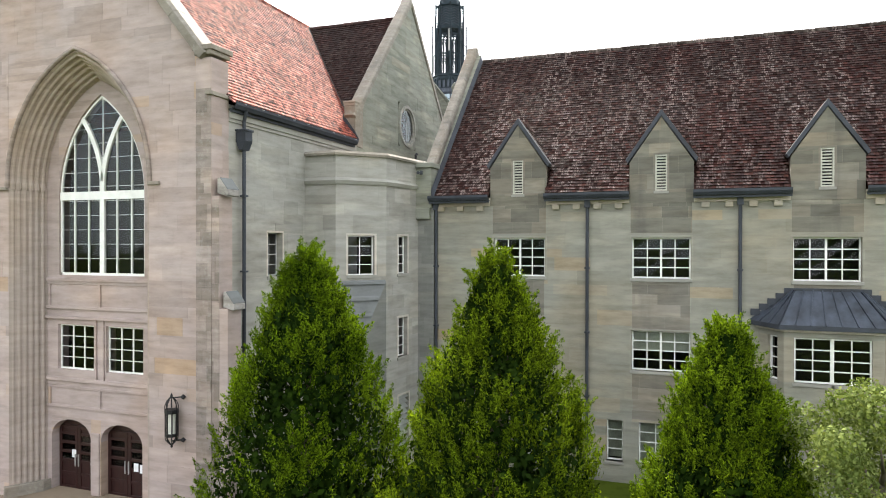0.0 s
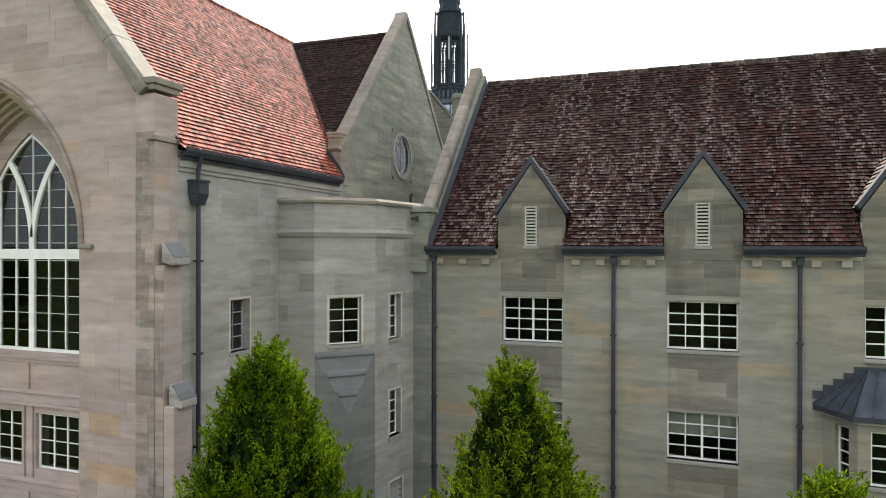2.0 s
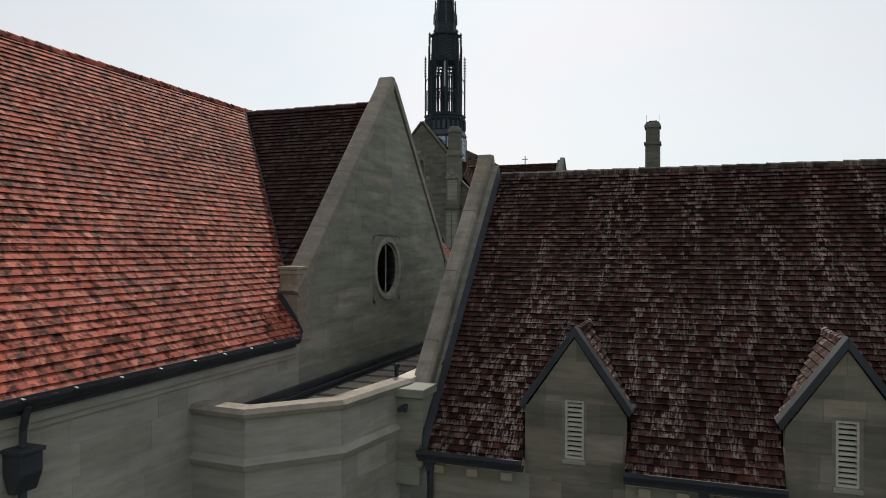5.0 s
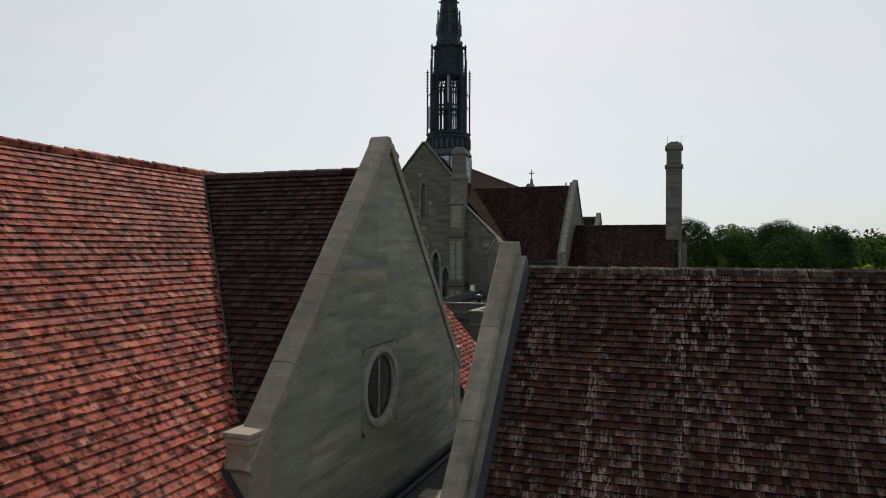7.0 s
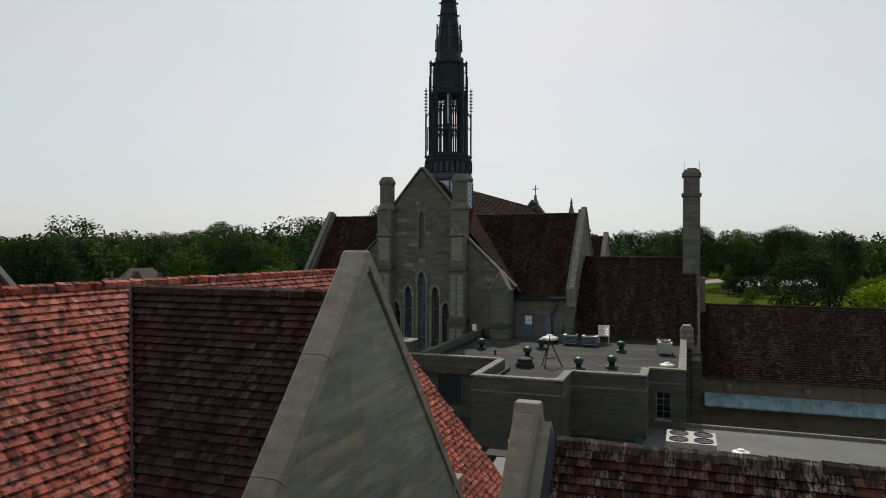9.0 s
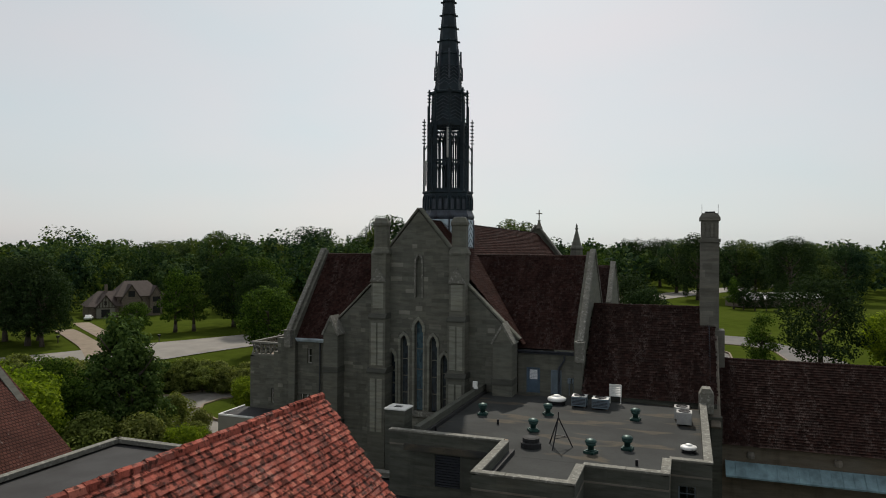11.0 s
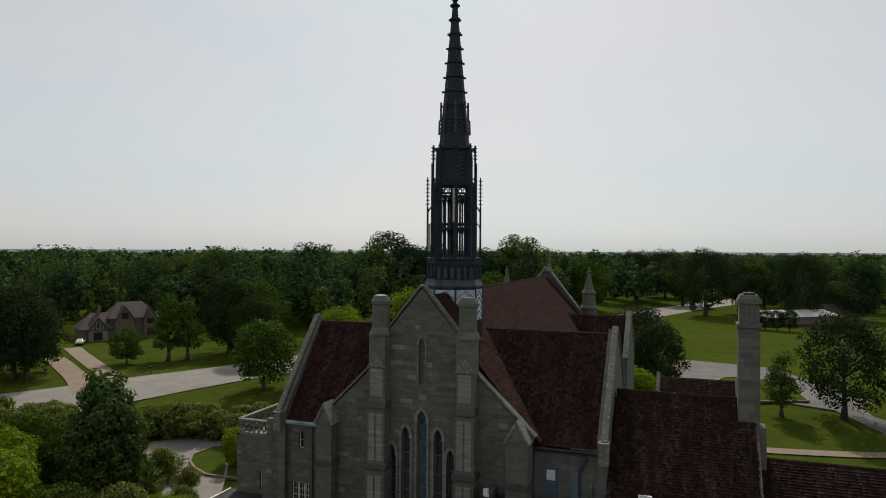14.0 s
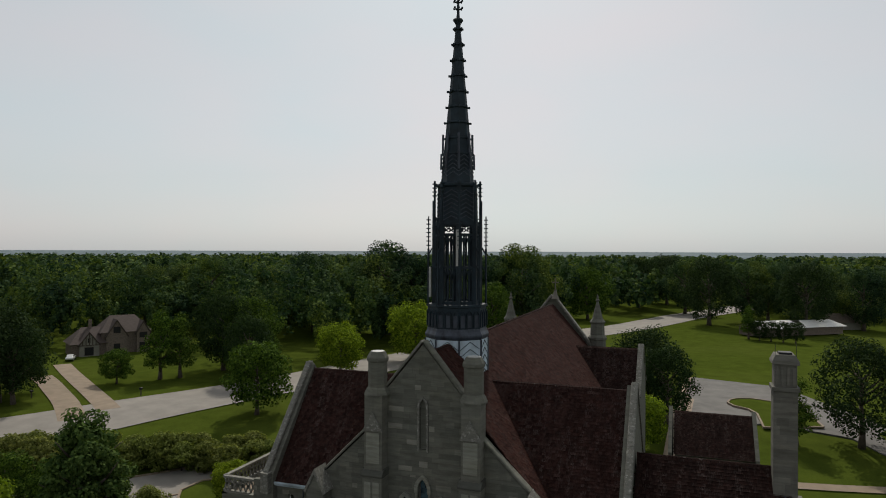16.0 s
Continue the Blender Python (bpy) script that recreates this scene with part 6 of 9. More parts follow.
strip("path", [(-14, 122), (-13, 150), (-11, 188)], 3.0, M_PAVE, "pale concrete path beside the car park", 0.17, "path")


def lot(name, pts, material, label, lift, category, kerb=False):
    m = M()
    m.prism([(x, y, gz(x, y) + lift) for x, y in pts], (0, 0, -0.8))
    ob = tagged(part(name, m, material), label, category, kind="structure")
    if kerb:
        k = M()
        for a, b in zip(pts, pts[1:] + pts[:1]):
            k.bar((*a, gz(*a) + lift), (*b, gz(*b) + lift), 0.3, 0.3)
        part("kerb", k, M_PAVE, ob, "pale concrete kerb")
    return ob


lot("car_park", [(-13.5, 147), (1, 150), (11, 146), (20, 128), (27, 131), (16, 158), (6, 183), (-11, 188)], M_TAR, "grey asphalt car park with a grass island", 0.25, "car park")
lot("grass_island", [(-5.1, 163), (-4.6, 165.6), (-3.2, 167.4), (-1, 168.2), (3, 166.6), (7, 162), (8, 150), (-0.7, 147), (-0.9, 155.5), (-2, 158.8), (-4.2, 160.6)], M_LAWN, "kerbed grass island in a car park", 0.4, "grass island", True)
lot("planting_island", [(-73.2, 101.5), (-72.0, 99.6), (-70.0, 98.0), (-67.0, 96.6), (-62.5, 96.8), (-60.0, 101.0), (-63.0, 107.0), (-69.5, 107.5), (-72.6, 104.8)], M_LAWN, "grass island with a pale concrete kerb beside a road", 0.32, "grass island", True)
lot("forecourt", [(-24.5, 3), (-12.6, 3), (-12.6, 16.9), (-24.5, 16.9)], M_PAVE, "pale concrete paving before the doors", 0.06, "pavement")

# ---- church with its fleche ----
church = thing("church", "large gothic limestone church with steep tile roofs and a dark metal spire", "church", kind="structure")
KX, KY = -27.17, 69.45
KB = -0.3
kf = Face((KX, KY, 0), (1, 0, 0), (0, -1, 0))
LAN = [(-2.19, 0.56, 14.95), (-1.16, 0.58, 16.25), (0.02, 0.66, 17.4), (1.20, 0.58, 16.25), (2.10, 0.54, 14.95)]
LB = 10.6
lh = [(c - w / 2, LB, c + w / 2, t) for c, w, t in LAN]
slit = (-0.22, 19.2, 0.22, 22.3)
nav = [(-3.35, KB), (3.35, KB), (3.35, 21.7), (0, 25.7), (-3.35, 21.7)]
part("front_wall", wall(kf, nav, lh + [slit], 0.6), M_CHURCH, church)
stones(church, kf, ashlar(kf, [(-3.35, 6.0), (3.35, 6.0), (3.35, 21.7), (0, 25.7), (-3.35, 21.7)], [(a - 0.16, b - 0.2, c + 0.16, d + 0.2) for a, b, c, d in lh] + [(-0.4, 19.0, 0.4, 22.6)], 101, course=(0.22, 0.38), length=(0.35, 1.0), proud=0.02), M_CHURCH, 0.02)
for s in (1, -1):
    ao = [(3.35, KB), (7.5, KB), (7.5, 16.45), (3.35, 20.5)]
    if s < 0:
        ao = [(-u, v) for u, v in ao][::-1]
    part("aisle_wall", wall(kf, ao, [], 0.6), M_CHURCH, church)
    stones(church, kf, ashlar(kf, [(p[0], max(p[1], 6.0)) for p in ao], [], 105 + s, course=(0.22, 0.38), length=(0.35, 1.0)), M_CHURCH, 0.02)
    coping(church, [(KX + s * 3.2, KY + 0.2, 20.75), (KX + s * 7.75, KY + 0.2, 16.3)], (0, 1, 0), 0.7, 0.16, material=M_CHURCH)
coping(church, [(KX - 3.3, KY + 0.2, 21.85), (KX, KY + 0.2, 25.85), (KX + 3.3, KY + 0.2, 21.85)], (0, 1, 0), 0.66, 0.16, material=M_CHURCH)
# lancets
for (c, w, t), k in zip(LAN, range(5)):
    rise = w * 0.95
    sp, gl, hood = M(), M(), M()
    spandrels(kf, sp, c, w / 2, t - rise, rise, t, -0.5, 0.0)
    part("lancet_head", sp, M_CHURCH, church)
    kf.rect(gl, c - w / 2, c + w / 2, LB, t, -0.34, -0.30)
    lw = part("lancet_window", gl, M_STAINB if k == 2 else M_STAIN, church, "dark stained glass lancet")
    br = M()
    for v in (0.25, 0.5, 0.75):
        z = LB + (t - rise - LB) * v
        kf.rect(br, c - w / 2, c + w / 2, z - 0.03, z + 0.03, -0.30, -0.25)
    kf.rect(br, c - w / 2, c - w / 2 + 0.06, LB, t - rise * 0.4, -0.30, -0.22)
    kf.rect(br, c + w / 2 - 0.06, c + w / 2, LB, t - rise * 0.4, -0.30, -0.22)
    part("saddle_bar", br, M_CHURCH, lw)
    band(kf, hood, [(c + u, v) for u, v in arch_line(w / 2 + 0.10, t - rise, rise + 0.16, t - rise - 0.2)], 0.22, -0.05, 0.16)
    part("hood_mould", hood, M_GREY, church, "pale stone hood mould", 0.01)
    sh = M()
    for s in (-1, 1):
        kf.rect(sh, c + s * (w / 2 + 0.1) - 0.07, c + s * (w / 2 + 0.1) + 0.07, LB - 0.3, t - rise, -0.1, 0.1)
    part("shaft", sh, M_GREY, church, "pale stone window shaft", 0.02)
sl = M()
kf.rect(sl, -2.7, 2.6, LB - 0.45, LB, -0.3, 0.18)
part("sill", sl, M_COPED, church, "sloped stone sill", 0.03)
bn = M()
kf.rect(bn, -0.22, 0.22, 19.2, 22.3, -0.3, -0.2)
part("blind_slit", bn, M_CHURCH, church)
sp = M()
spandrels(kf, sp, 0, 0.22, 21.8, 0.5, 22.3, -0.3, 0)
band(kf, sp, [(u, v) for u, v in arch_line(0.3, 21.8, 0.62, 19.1)], 0.13, -0.02, 0.09)
part("slit_surround", sp, M_COPED, church, "moulded slit surround")


def pinnacle(x):
    """A stepped buttress with a gabled head that carries an octagonal turret."""
    f = Face((x, KY, 0), (1, 0, 0), (0, -1, 0))
    b = M()
    f.rect(b, -0.72, 0.72, KB, 13.5, -0.3, 1.15)
    f.rect(b, -0.66, 0.66, 13.7, 17.6, -0.3, 1.0)
    f.rect(b, -0.6, 0.6, 17.85, 22.5, -0.3, 0.85)
    p = part("buttress", b, M_CHURCH, church, "stepped stone buttress with an octagonal turret", 0.03)
    o = M()
    for z0, z1, w, d0, d1 in ((13.4, 13.8, 0.8, 1.25, 1.05), (17.5, 17.95, 0.72, 1.1, 0.9)):
        o.prism([f.p(-w, z0, -0.3), f.p(-w, z0, d0), f.p(-w, z0 + 0.12, d0), f.p(-w, z1, d1 - 0.1), f.p(-w, z1, -0.3)], f.u * (2 * w))
    part("offset", o, M_CHDARK, p, "dark weathered offset", 0.01)
    pn = M()
    for u0, u1, v0, v1 in ((-0.5, -0.06, 14.0, 17.2), (0.06, 0.5, 14.0, 17.2), (-0.45, 0.45, 18.3, 20.2), (-0.5, -0.06, 9, 13.0), (0.06, 0.5, 9, 13.0)):
        d = 1.0 if v0 == 14.0 else (0.85 if v0 > 15 else 1.15)
        f.rect(pn, u0, u1, v0, v1, d, d + 0.05)
    part("panel", pn, M_GREY, p, "pale stone panel", 0.015)
    g = M()
    g.prism([f.p(-0.68, 20.3, 0.8), f.p(0.68, 20.3, 0.8), f.p(0, 21.5, 0.8)], f.n * 0.2)
    part("gablet", g, M_COPED, p, "small stone gablet", 0.02)
    t = M()
    cx, cy = x, KY - 0.2
    t.lathe((cx, cy, 22.4), [(0.82, 0), (0.84, 0.12), (0.68, 0.45), (0.60, 0.55), (0.60, 2.1), (0.68, 2.2), (0.68, 2.38), (0.58, 2.55), (0.47, 2.74)], 8, 0.5)
    part("turret", t, M_CHURCH, p, "octagonal stone turret")
    c = M()
    c.lathe((cx, cy, 25.12), [(0.44, 0), (0.44, 0.05), (0.2, 0.07)], 8, 0.5)
    part("turret_cap", c, M_ACGREY, p, "pale metal cap")
    return p


pinnacle(-30.15)
pinnacle(-23.85)
for x, w in ((-34.1, 0.62), (-20.35, 0.72)):
    f = Face((x, KY, 0), (1, 0, 0), (0, -1, 0))
    b = M()
    f.rect(b, -w, w, KB, 16.2, -0.2, 1.1)
    f.slab(b, [(-w, 16.2), (w, 16.2), (0, 17.35)], -0.2, 1.1)
    bt = part("outer_buttress", b, M_CHURCH, church, "gabled stone corner buttress", 0.03)
    o = M()
    for z in (9.0, 13.2):
        f.rect(o, -w - 0.06, w + 0.06, z, z + 0.45, -0.1, 1.18)
    part("offset", o, M_CHDARK, bt, "dark weathered offset", 0.03)
    c = M()
    band(f, c, [(-w - 0.08, 16.1), (0, 17.45), (w + 0.08, 16.1)], 0.16, -0.25, 1.2)
    part("coping", c, M_COPED, bt, "", 0.01)
# roofs of nave, aisles and transepts
NR = 25.05
rf = M()
for s in (-1, 1):
    rf.poly([(KX, KY + 0.5, NR - 0.03), (KX, 112.0, NR - 0.03), (KX + s * 7.9, 112.0, 15.92), (KX + s * 7.9, KY + 0.5, 15.92)])
nave_roof = part("nave_roof", rf, M_NAVE, church, "red-brown tile roof of the nave")
tiled(nave_roof, "tile_courses", (KX + 7.95, KY + 0.5, 15.9), (0, 1, 0), (-7.9, 0, 9.1), lambda c: abs(c.y - 76.56) > (c.x - KX) * 0.0 + max(0.0, (22.3 - c.z) * 0.9) - 0.1 or c.z > 22.3, 42.0, 12.05, M_NAVE, None, 171, e=0.22, w=0.2, butt=0.06)
tiled(nave_roof, "tile_courses", (KX - 7.95, KY + 0.5, 15.9), (0, 1, 0), (7.9, 0, 9.1), lambda c: c.y < 76, 6.5, 12.05, M_NAVE, None, 172, e=0.22, w=0.2, butt=0.06)
TY, TZ = 76.56, 22.3
tr = M()
for x0, x1, ye, ze in ((-15.5, KX, 70.55, 15.6), (-39.2, KX, 71.3, 15.3)):
    sl = (TZ - ze) / (TY - ye)
    for s in (-1, 1):
        y = TY + s * (TY - ye)
        tr.poly([(x0, y, ze), (x1, y, ze), (x1, TY, TZ), (x0, TY, TZ)])
trn = part("transept_roof", tr, M_TRANSEPT, church, "dark brown tile roof of the transept")
tiled(trn, "tile_courses", (-23.5, 70.5, 15.58), (1, 0, 0), (0, TY - 70.55, TZ - 15.6), lambda c: c.x > KX + (25.05 - c.z) * 0.868 + 0.05, 8.0, math.hypot(TY - 70.55, TZ - 15.6), M_TRANSEPT, None, 173, e=0.22, w=0.2, butt=0.06)
tiled(trn, "tile_courses", (-39.2, 71.25, 15.28), (1, 0, 0), (0, TY - 71.3, TZ - 15.3), lambda c: c.x < KX - (25.05 - c.z) * 0.868 - 0.05, 9.2, math.hypot(TY - 71.3, TZ - 15.3), M_TRANSEPT, None, 174, e=0.22, w=0.2, butt=0.06)
rd = M()
ridge_tiles(rd, (-39.0, TY, TZ + 0.05), (-29.5, TY, TZ + 0.05), "x")
ridge_tiles(rd, (-24.8, TY, TZ + 0.05), (-15.6, TY, TZ + 0.05), "x")
ridge_tiles(rd, (KX, KY + 0.5, NR + 0.05), (KX, 74.0, NR + 0.05), "y")
ridge_tiles(rd, (KX, 79.0, NR + 0.05), (KX, 110.5, NR + 0.05), "y")
part("ridge_tiles", rd, M_FARTILE, church)["kind"] = "stuff"
for s, x, ye, ze in ((1, -15.25, 70.1, 15.5), (-1, -39.3, 71.0, 15.2)):
    g = Face((x + s * 0.25, TY, 0), (0, s, 0), (s, 0, 0))
    h = TY - ye
    part("transept_gable", wall(g, [(-h, KB), (h, KB), (h, ze + 0.7), (0, 22.7), (-h, ze + 0.7)], [], 0.6), M_CHURCH, church)
    coping(church, [(x + s * 0.12, ye - 0.1, ze + 0.75), (x + s * 0.12, TY, 22.75), (x + s * 0.12, 2 * TY - ye + 0.1, ze + 0.75)], (1, 0, 0), 0.44, 0.22, material=M_COPED)
    k = M()
    xc = x + s * 0.1
    k.box(xc - 0.3, xc + 0.3, ye - 0.45, ye + 0.3, ze - 0.6, ze + 0.7)
    k.box(xc - 0.34, xc + 0.34, ye - 0.5, ye + 0.35, ze + 0.7, ze + 0.85)
    part("kneeler", k, M_COPED, church, "stone kneeler", 0.03)
# south walls of the transepts
tw = Face((-19.7, 70.45, 0), (1, 0, 0), (0, -1, 0))
bd = [(0.62, 12.4, 1.62, 14.25), (2.40, 12.4, 3.18, 14.15)]
part("transept_wall", wall(tw, [(0, KB), (4.6, KB), (4.6, 15.45), (0, 15.45)], bd, 0.4), M_CHURCH, church)
for (a, b, c, d), m_ in zip(bd, (M_BLUEDOOR, M_ACBLUE)):
    dm = M()
    tw.rect(dm, a, c, b, d, -0.2, -0.14)
    for q in ((a, a + 0.07, b, d), (c - 0.07, c, b, d), (a, c, d - 0.07, d)):
        tw.rect(dm, *q, -0.14, -0.02)
    dr = part("roof_door", dm, m_, church, "blue painted metal door", 0.005)
    if m_ is M_BLUEDOOR:
        lv = M()
        for k in range(7):
            tw.rect(lv, a + 0.22, c - 0.22, b + 0.98 + k * 0.1, b + 1.06 + k * 0.1, -0.14, -0.11)
        part("vent_slat", lv, M_PAPER, dr, "white louvred vent panel")
gutter(church, (-19.7, 70.35, 15.35), (-15.6, 70.35, 15.35), (0, -1, 0), 0.2)
dp = M()
dp.tube((-16.3, 70.3, 15.2), (-16.3, 70.3, 14.9), 0.07)
dp.tube((-16.3, 70.3, 14.9), (-16.7, 70.3, 14.3), 0.07)
dp.tube((-16.7, 70.3, 14.3), (-16.7, 70.3, 12.4), 0.07)
part("downpipe", dp, M_LEAD, church, "dark metal rainwater pipe")
for k in range(3):
    m = M()
    x = -15.95 + k * 0.3
    m.box(x - 0.1, x + 0.1, 70.2, 70.4, 13.3, 13.65)
    m.tube((x, 70.3, 12.4), (x, 70.3, 13.3), 0.03)
    tagged(part("electric_box", m, M_ACBLUE), "small grey electric box on a church wall", "electric box", "electric boxes")
# western transept wall and the balcony block beside it
lw = Face((-40.9, 71.5, 0), (1, 0, 0), (0, -1, 0))
lwn = [(2.88, 13.2, 3.28, 14.45), (2.28, 9.1, 3.88, 10.6)]
part("transept_wall", wall(lw, [(0, KB), (6.9, KB), (6.9, 15.2), (0, 15.2)], lwn, 0.4), M_CHURCH, church)
stones(church, lw, ashlar(lw, [(0, 7.0), (6.2, 7.0), (6.2, 15.1), (0, 15.1)], lwn, 131, course=(0.22, 0.38), length=(0.35, 1.0)), M_CHURCH)
window(church, lw, lwn[0][0], lwn[0][2], lwn[0][1], lwn[0][3], 1, 2, sill=False)
for k in range(3):
    window(church, lw, 2.28 + k * 0.55, 2.78 + k * 0.55, 9.1, 10.6, 2, 3, sill=False, frame=0.05, bar=0.03)
gutter(church, (-39.2, 71.35, 15.1), (-34.8, 71.35, 15.1), (0, -1, 0), 0.25, M_PATINA)
downpipe(church, -40.9 + 4.15, 71.35, 6.0, 15.0, head=False)
bal = Face((-44.75, 73.0, 0), (1, 0, 0), (0, -1, 0))
bwn = [(2.2, 9.2, 3.6, 10.5)]
part("balcony_wall", wall(bal, [(0, KB), (3.95, KB), (3.95, 13.3), (0, 13.3)], bwn, 0.4), M_CHURCH, church)
stones(church, bal, ashlar(bal, [(0, 6.0), (3.95, 6.0), (3.95, 13.2), (0, 13.2)], bwn, 133, course=(0.22, 0.38), length=(0.35, 1.0)), M_CHURCH)
for k in range(2):
    window(church, bal, 2.2 + k * 0.72, 2.85 + k * 0.72, 9.2, 10.5, 2, 3, sill=False, frame=0.05, bar=0.03)
part("balcony_wall", M().box(-44.75, -44.35, 73.0, 81.0, KB, 13.3), M_CHURCH, church)
part("balcony_wall", M().box(-41.3, -40.5, 71.5, 73.0, KB, 14.0), M_CHURCH, church)
part("balcony_floor", M().box(-44.4, -39.3, 73.3, 81.0, 13.0, 13.2), M_PAVE, church)
for a, b in (((-44.6, 73.15), (-40.9, 73.15)), ((-44.6, 73.15), (-44.6, 81.0))):
    pa = M()
    A, B = Vector((*a, 0)), Vector((*b, 0))
    d = (B - A)
    L0 = d.length
    d.normalize()
    pa.bar(A + Vector((0, 0, 13.38)), B + Vector((0, 0, 13.38)), 0.3, 0.18)
    pa.bar(A + Vector((0, 0, 14.45)), B + Vector((0, 0, 14.45)), 0.34, 0.16)
    k = int(L0 / 0.42)
    for i in range(k):
        p, q = A + d * (L0 * i / k), A + d * (L0 * (i + 1) / k)
        c = (p + q) / 2
        z0, z1, zm = 13.46, 14.38, 13.9
        for (s0, h0), (s1, h1) in (((p, z0), (c, zm + 0.15)), ((q, z0), (c, zm + 0.15)), ((p, z1), (c, zm - 0.15)), ((q, z1), (c, zm - 0.15))):
            pa.bar((s0.x, s0.y, h0), (s1.x, s1.y, h1), 0.10, 0.09)
    part("pierced_parapet", pa, M_COPED, church, "pierced stone parapet")
# far end of the nave
fe = Face((KX, 112.0, 0), (1, 0, 0), (0, -1, 0))
part("far_gable", wall(fe, [(-7.6, KB), (7.6, KB), (7.6, 16.5), (3.5, 21.7), (0, 26.2), (-3.5, 21.7), (-7.6, 16.5)], [], 0.6), M_CHURCH, church)
coping(church, [(KX - 4.2, 112.0, 20.7), (KX, 112.0, 26.1), (KX + 4.2, 112.0, 20.7), (KX + 7.8, 112.0, 16.6)], (0, 1, 0), 0.7, 0.25, material=M_COPED)
cr = M()
cr.lathe((KX + 0.35, 111.7, 25.7), [(0.5, 0), (0.25, 0.5), (0.16, 1.0), (0.2, 1.1)], 8)
cr.bar((KX + 0.35, 111.7, 26.6), (KX + 0.35, 111.7, 28.2), 0.11)
cr.bar((KX - 0.07, 111.7, 27.68), (KX + 0.77, 111.7, 27.68), 0.11)
part("gable_cross", cr, M_DARKST, church, "stone cross on the far gable")
for x in (-32.4, -21.9):
    m = M()
    m.lathe((x, 112.2, 15.0), [(0.95, 0), (0.95, 6.0), (1.08, 6.1), (1.08, 6.3), (0.84, 6.6), (0.78, 7.9), (0.9, 8.0), (0.9, 8.15), (0.62, 8.5), (0.42, 9.3), (0.2, 10.2), (0.12, 10.5), (0.24, 10.65), (0.1, 10.85), (0.14, 11.0), (0.0, 11.4)], 8)
    part("corner_turret", m, M_CHURCH, church, "octagonal stone corner turret")
m = M()
for s in (-1, 1):
    m.poly([(KX, 106.5, 21.0), (-16.7, 106.5, 21.0), (-16.7, 106.5 + s * 4.6, 16.2), (KX, 106.5 + s * 4.6, 16.2)])
ft = part("far_transept_roof", m, M_WINGTILE, church, "dark tile roof of the far transept")
tiled(ft, "tile_courses", (-25.0, 101.85, 16.18), (1, 0, 0), (0, 4.6, 4.8), lambda c: c.x > KX + (25.05 - c.z) * 0.868 + 0.05, 8.3, 6.65, M_WINGTILE, None, 178, e=0.22, w=0.2, butt=0.06)
g = Face((-16.4, 106.5, 0), (0, 1, 0), (1, 0, 0))
part("far_transept_gable", wall(g, [(-4.8, KB), (4.8, KB), (4.8, 16.6), (0, 21.3), (-4.8, 16.6)], [], 0.5), M_CHURCH, church)
coping(church, [(-16.6, 101.6, 16.7), (-16.6, 106.5, 21.35), (-16.6, 111.4, 16.7)], (1, 0, 0), 0.6, 0.22, material=M_COPED)
side = M()
for s in (-1, 1):
    side.box(KX + s * 7.6 - 0.2, KX + s * 7.6 + 0.2, 83, 112, KB, 16.0)
part("aisle_side_wall", side, M_CHURCH, church)

# the fleche
SX, SY = KX - 0.18, TY - 0.1
spire = thing("spire", "slender dark metal spire over a blue-grey panelled base", "spire", kind="structure")
m = M()
m.lathe((SX, SY, 19.0), [(2.2, 0), (2.2, 6.3)], 8, 0.5)
part("base", m, M_PATINA, spire, "blue-grey herringbone copper base")
hb = M()
for k in range(8):
    a0 = 2 * math.pi * (k + 0.5) / 8
    a1 = 2 * math.pi * (k + 1.5) / 8
    p, q = Vector((SX + 2.22 * math.cos(a0), SY + 2.22 * math.sin(a0), 0)), Vector((SX + 2.22 * math.cos(a1), SY + 2.22 * math.sin(a1), 0))
    c = (p + q) / 2
    for z in range(9):
        h = 20.6 + z * 0.5
        hb.bar(p + Vector((0, 0, h)), c + Vector((0, 0, h + 0.6)), 0.035)
        hb.bar(q + Vector((0, 0, h)), c + Vector((0, 0, h + 0.6)), 0.035)
    hb.bar(p + Vector((0, 0, 19.5)), p + Vector((0, 0, 25.3)), 0.1)
part("seam", hb, M_COPPER, spire)
m = M()
m.lathe((SX, SY, 25.1), [(2.12, 0), (2.2, 0.25), (2.28, 0.40), (2.28, 0.52), (2.15, 0.75), (2.1, 0.95)], 8, 0.5)
part("cornice", m, M_COPPER, spire, "dark blue-grey cornice")
m = M()
m.lathe((SX, SY, 26.0), [(2.08, 0), (2.08, 1.5), (2.18, 1.55), (2.18, 1.7), (1.9, 1.72)], 8, 0.5)
drum = part("drum", m, M_SPIRE, spire, "dark arcaded drum")
for k in range(8):
    a0, a1 = 2 * math.pi * (k + 0.5) / 8, 2 * math.pi * (k + 1.5) / 8
    p, q = Vector((SX + 2.09 * math.cos(a0), SY + 2.09 * math.sin(a0), 0)), Vector((SX + 2.09 * math.cos(a1), SY + 2.09 * math.sin(a1), 0))
    nrm = ((p + q) / 2 - Vector((SX, SY, 0))).normalized()
    f = Face(p, q - p, nrm)
    ln = (q - p).length
    arc, pan = M(), M()
    for i in range(3):
        c = ln * (i + 0.5) / 3
        band(f, arc, [(c + u, v) for u, v in arch_line(ln / 6 - 0.06, 26.95, 0.35, 26.15, 5)], 0.07, 0, 0.1)
        f.rect(pan, c - ln / 6 + 0.1, c + ln / 6 - 0.1, 26.15, 27.0, 0, 0.02)
    part("arcade", arc, M_SPIRE, drum)
    part("arcade_panel", pan, M_COPPER, drum, "blue-grey copper panel")
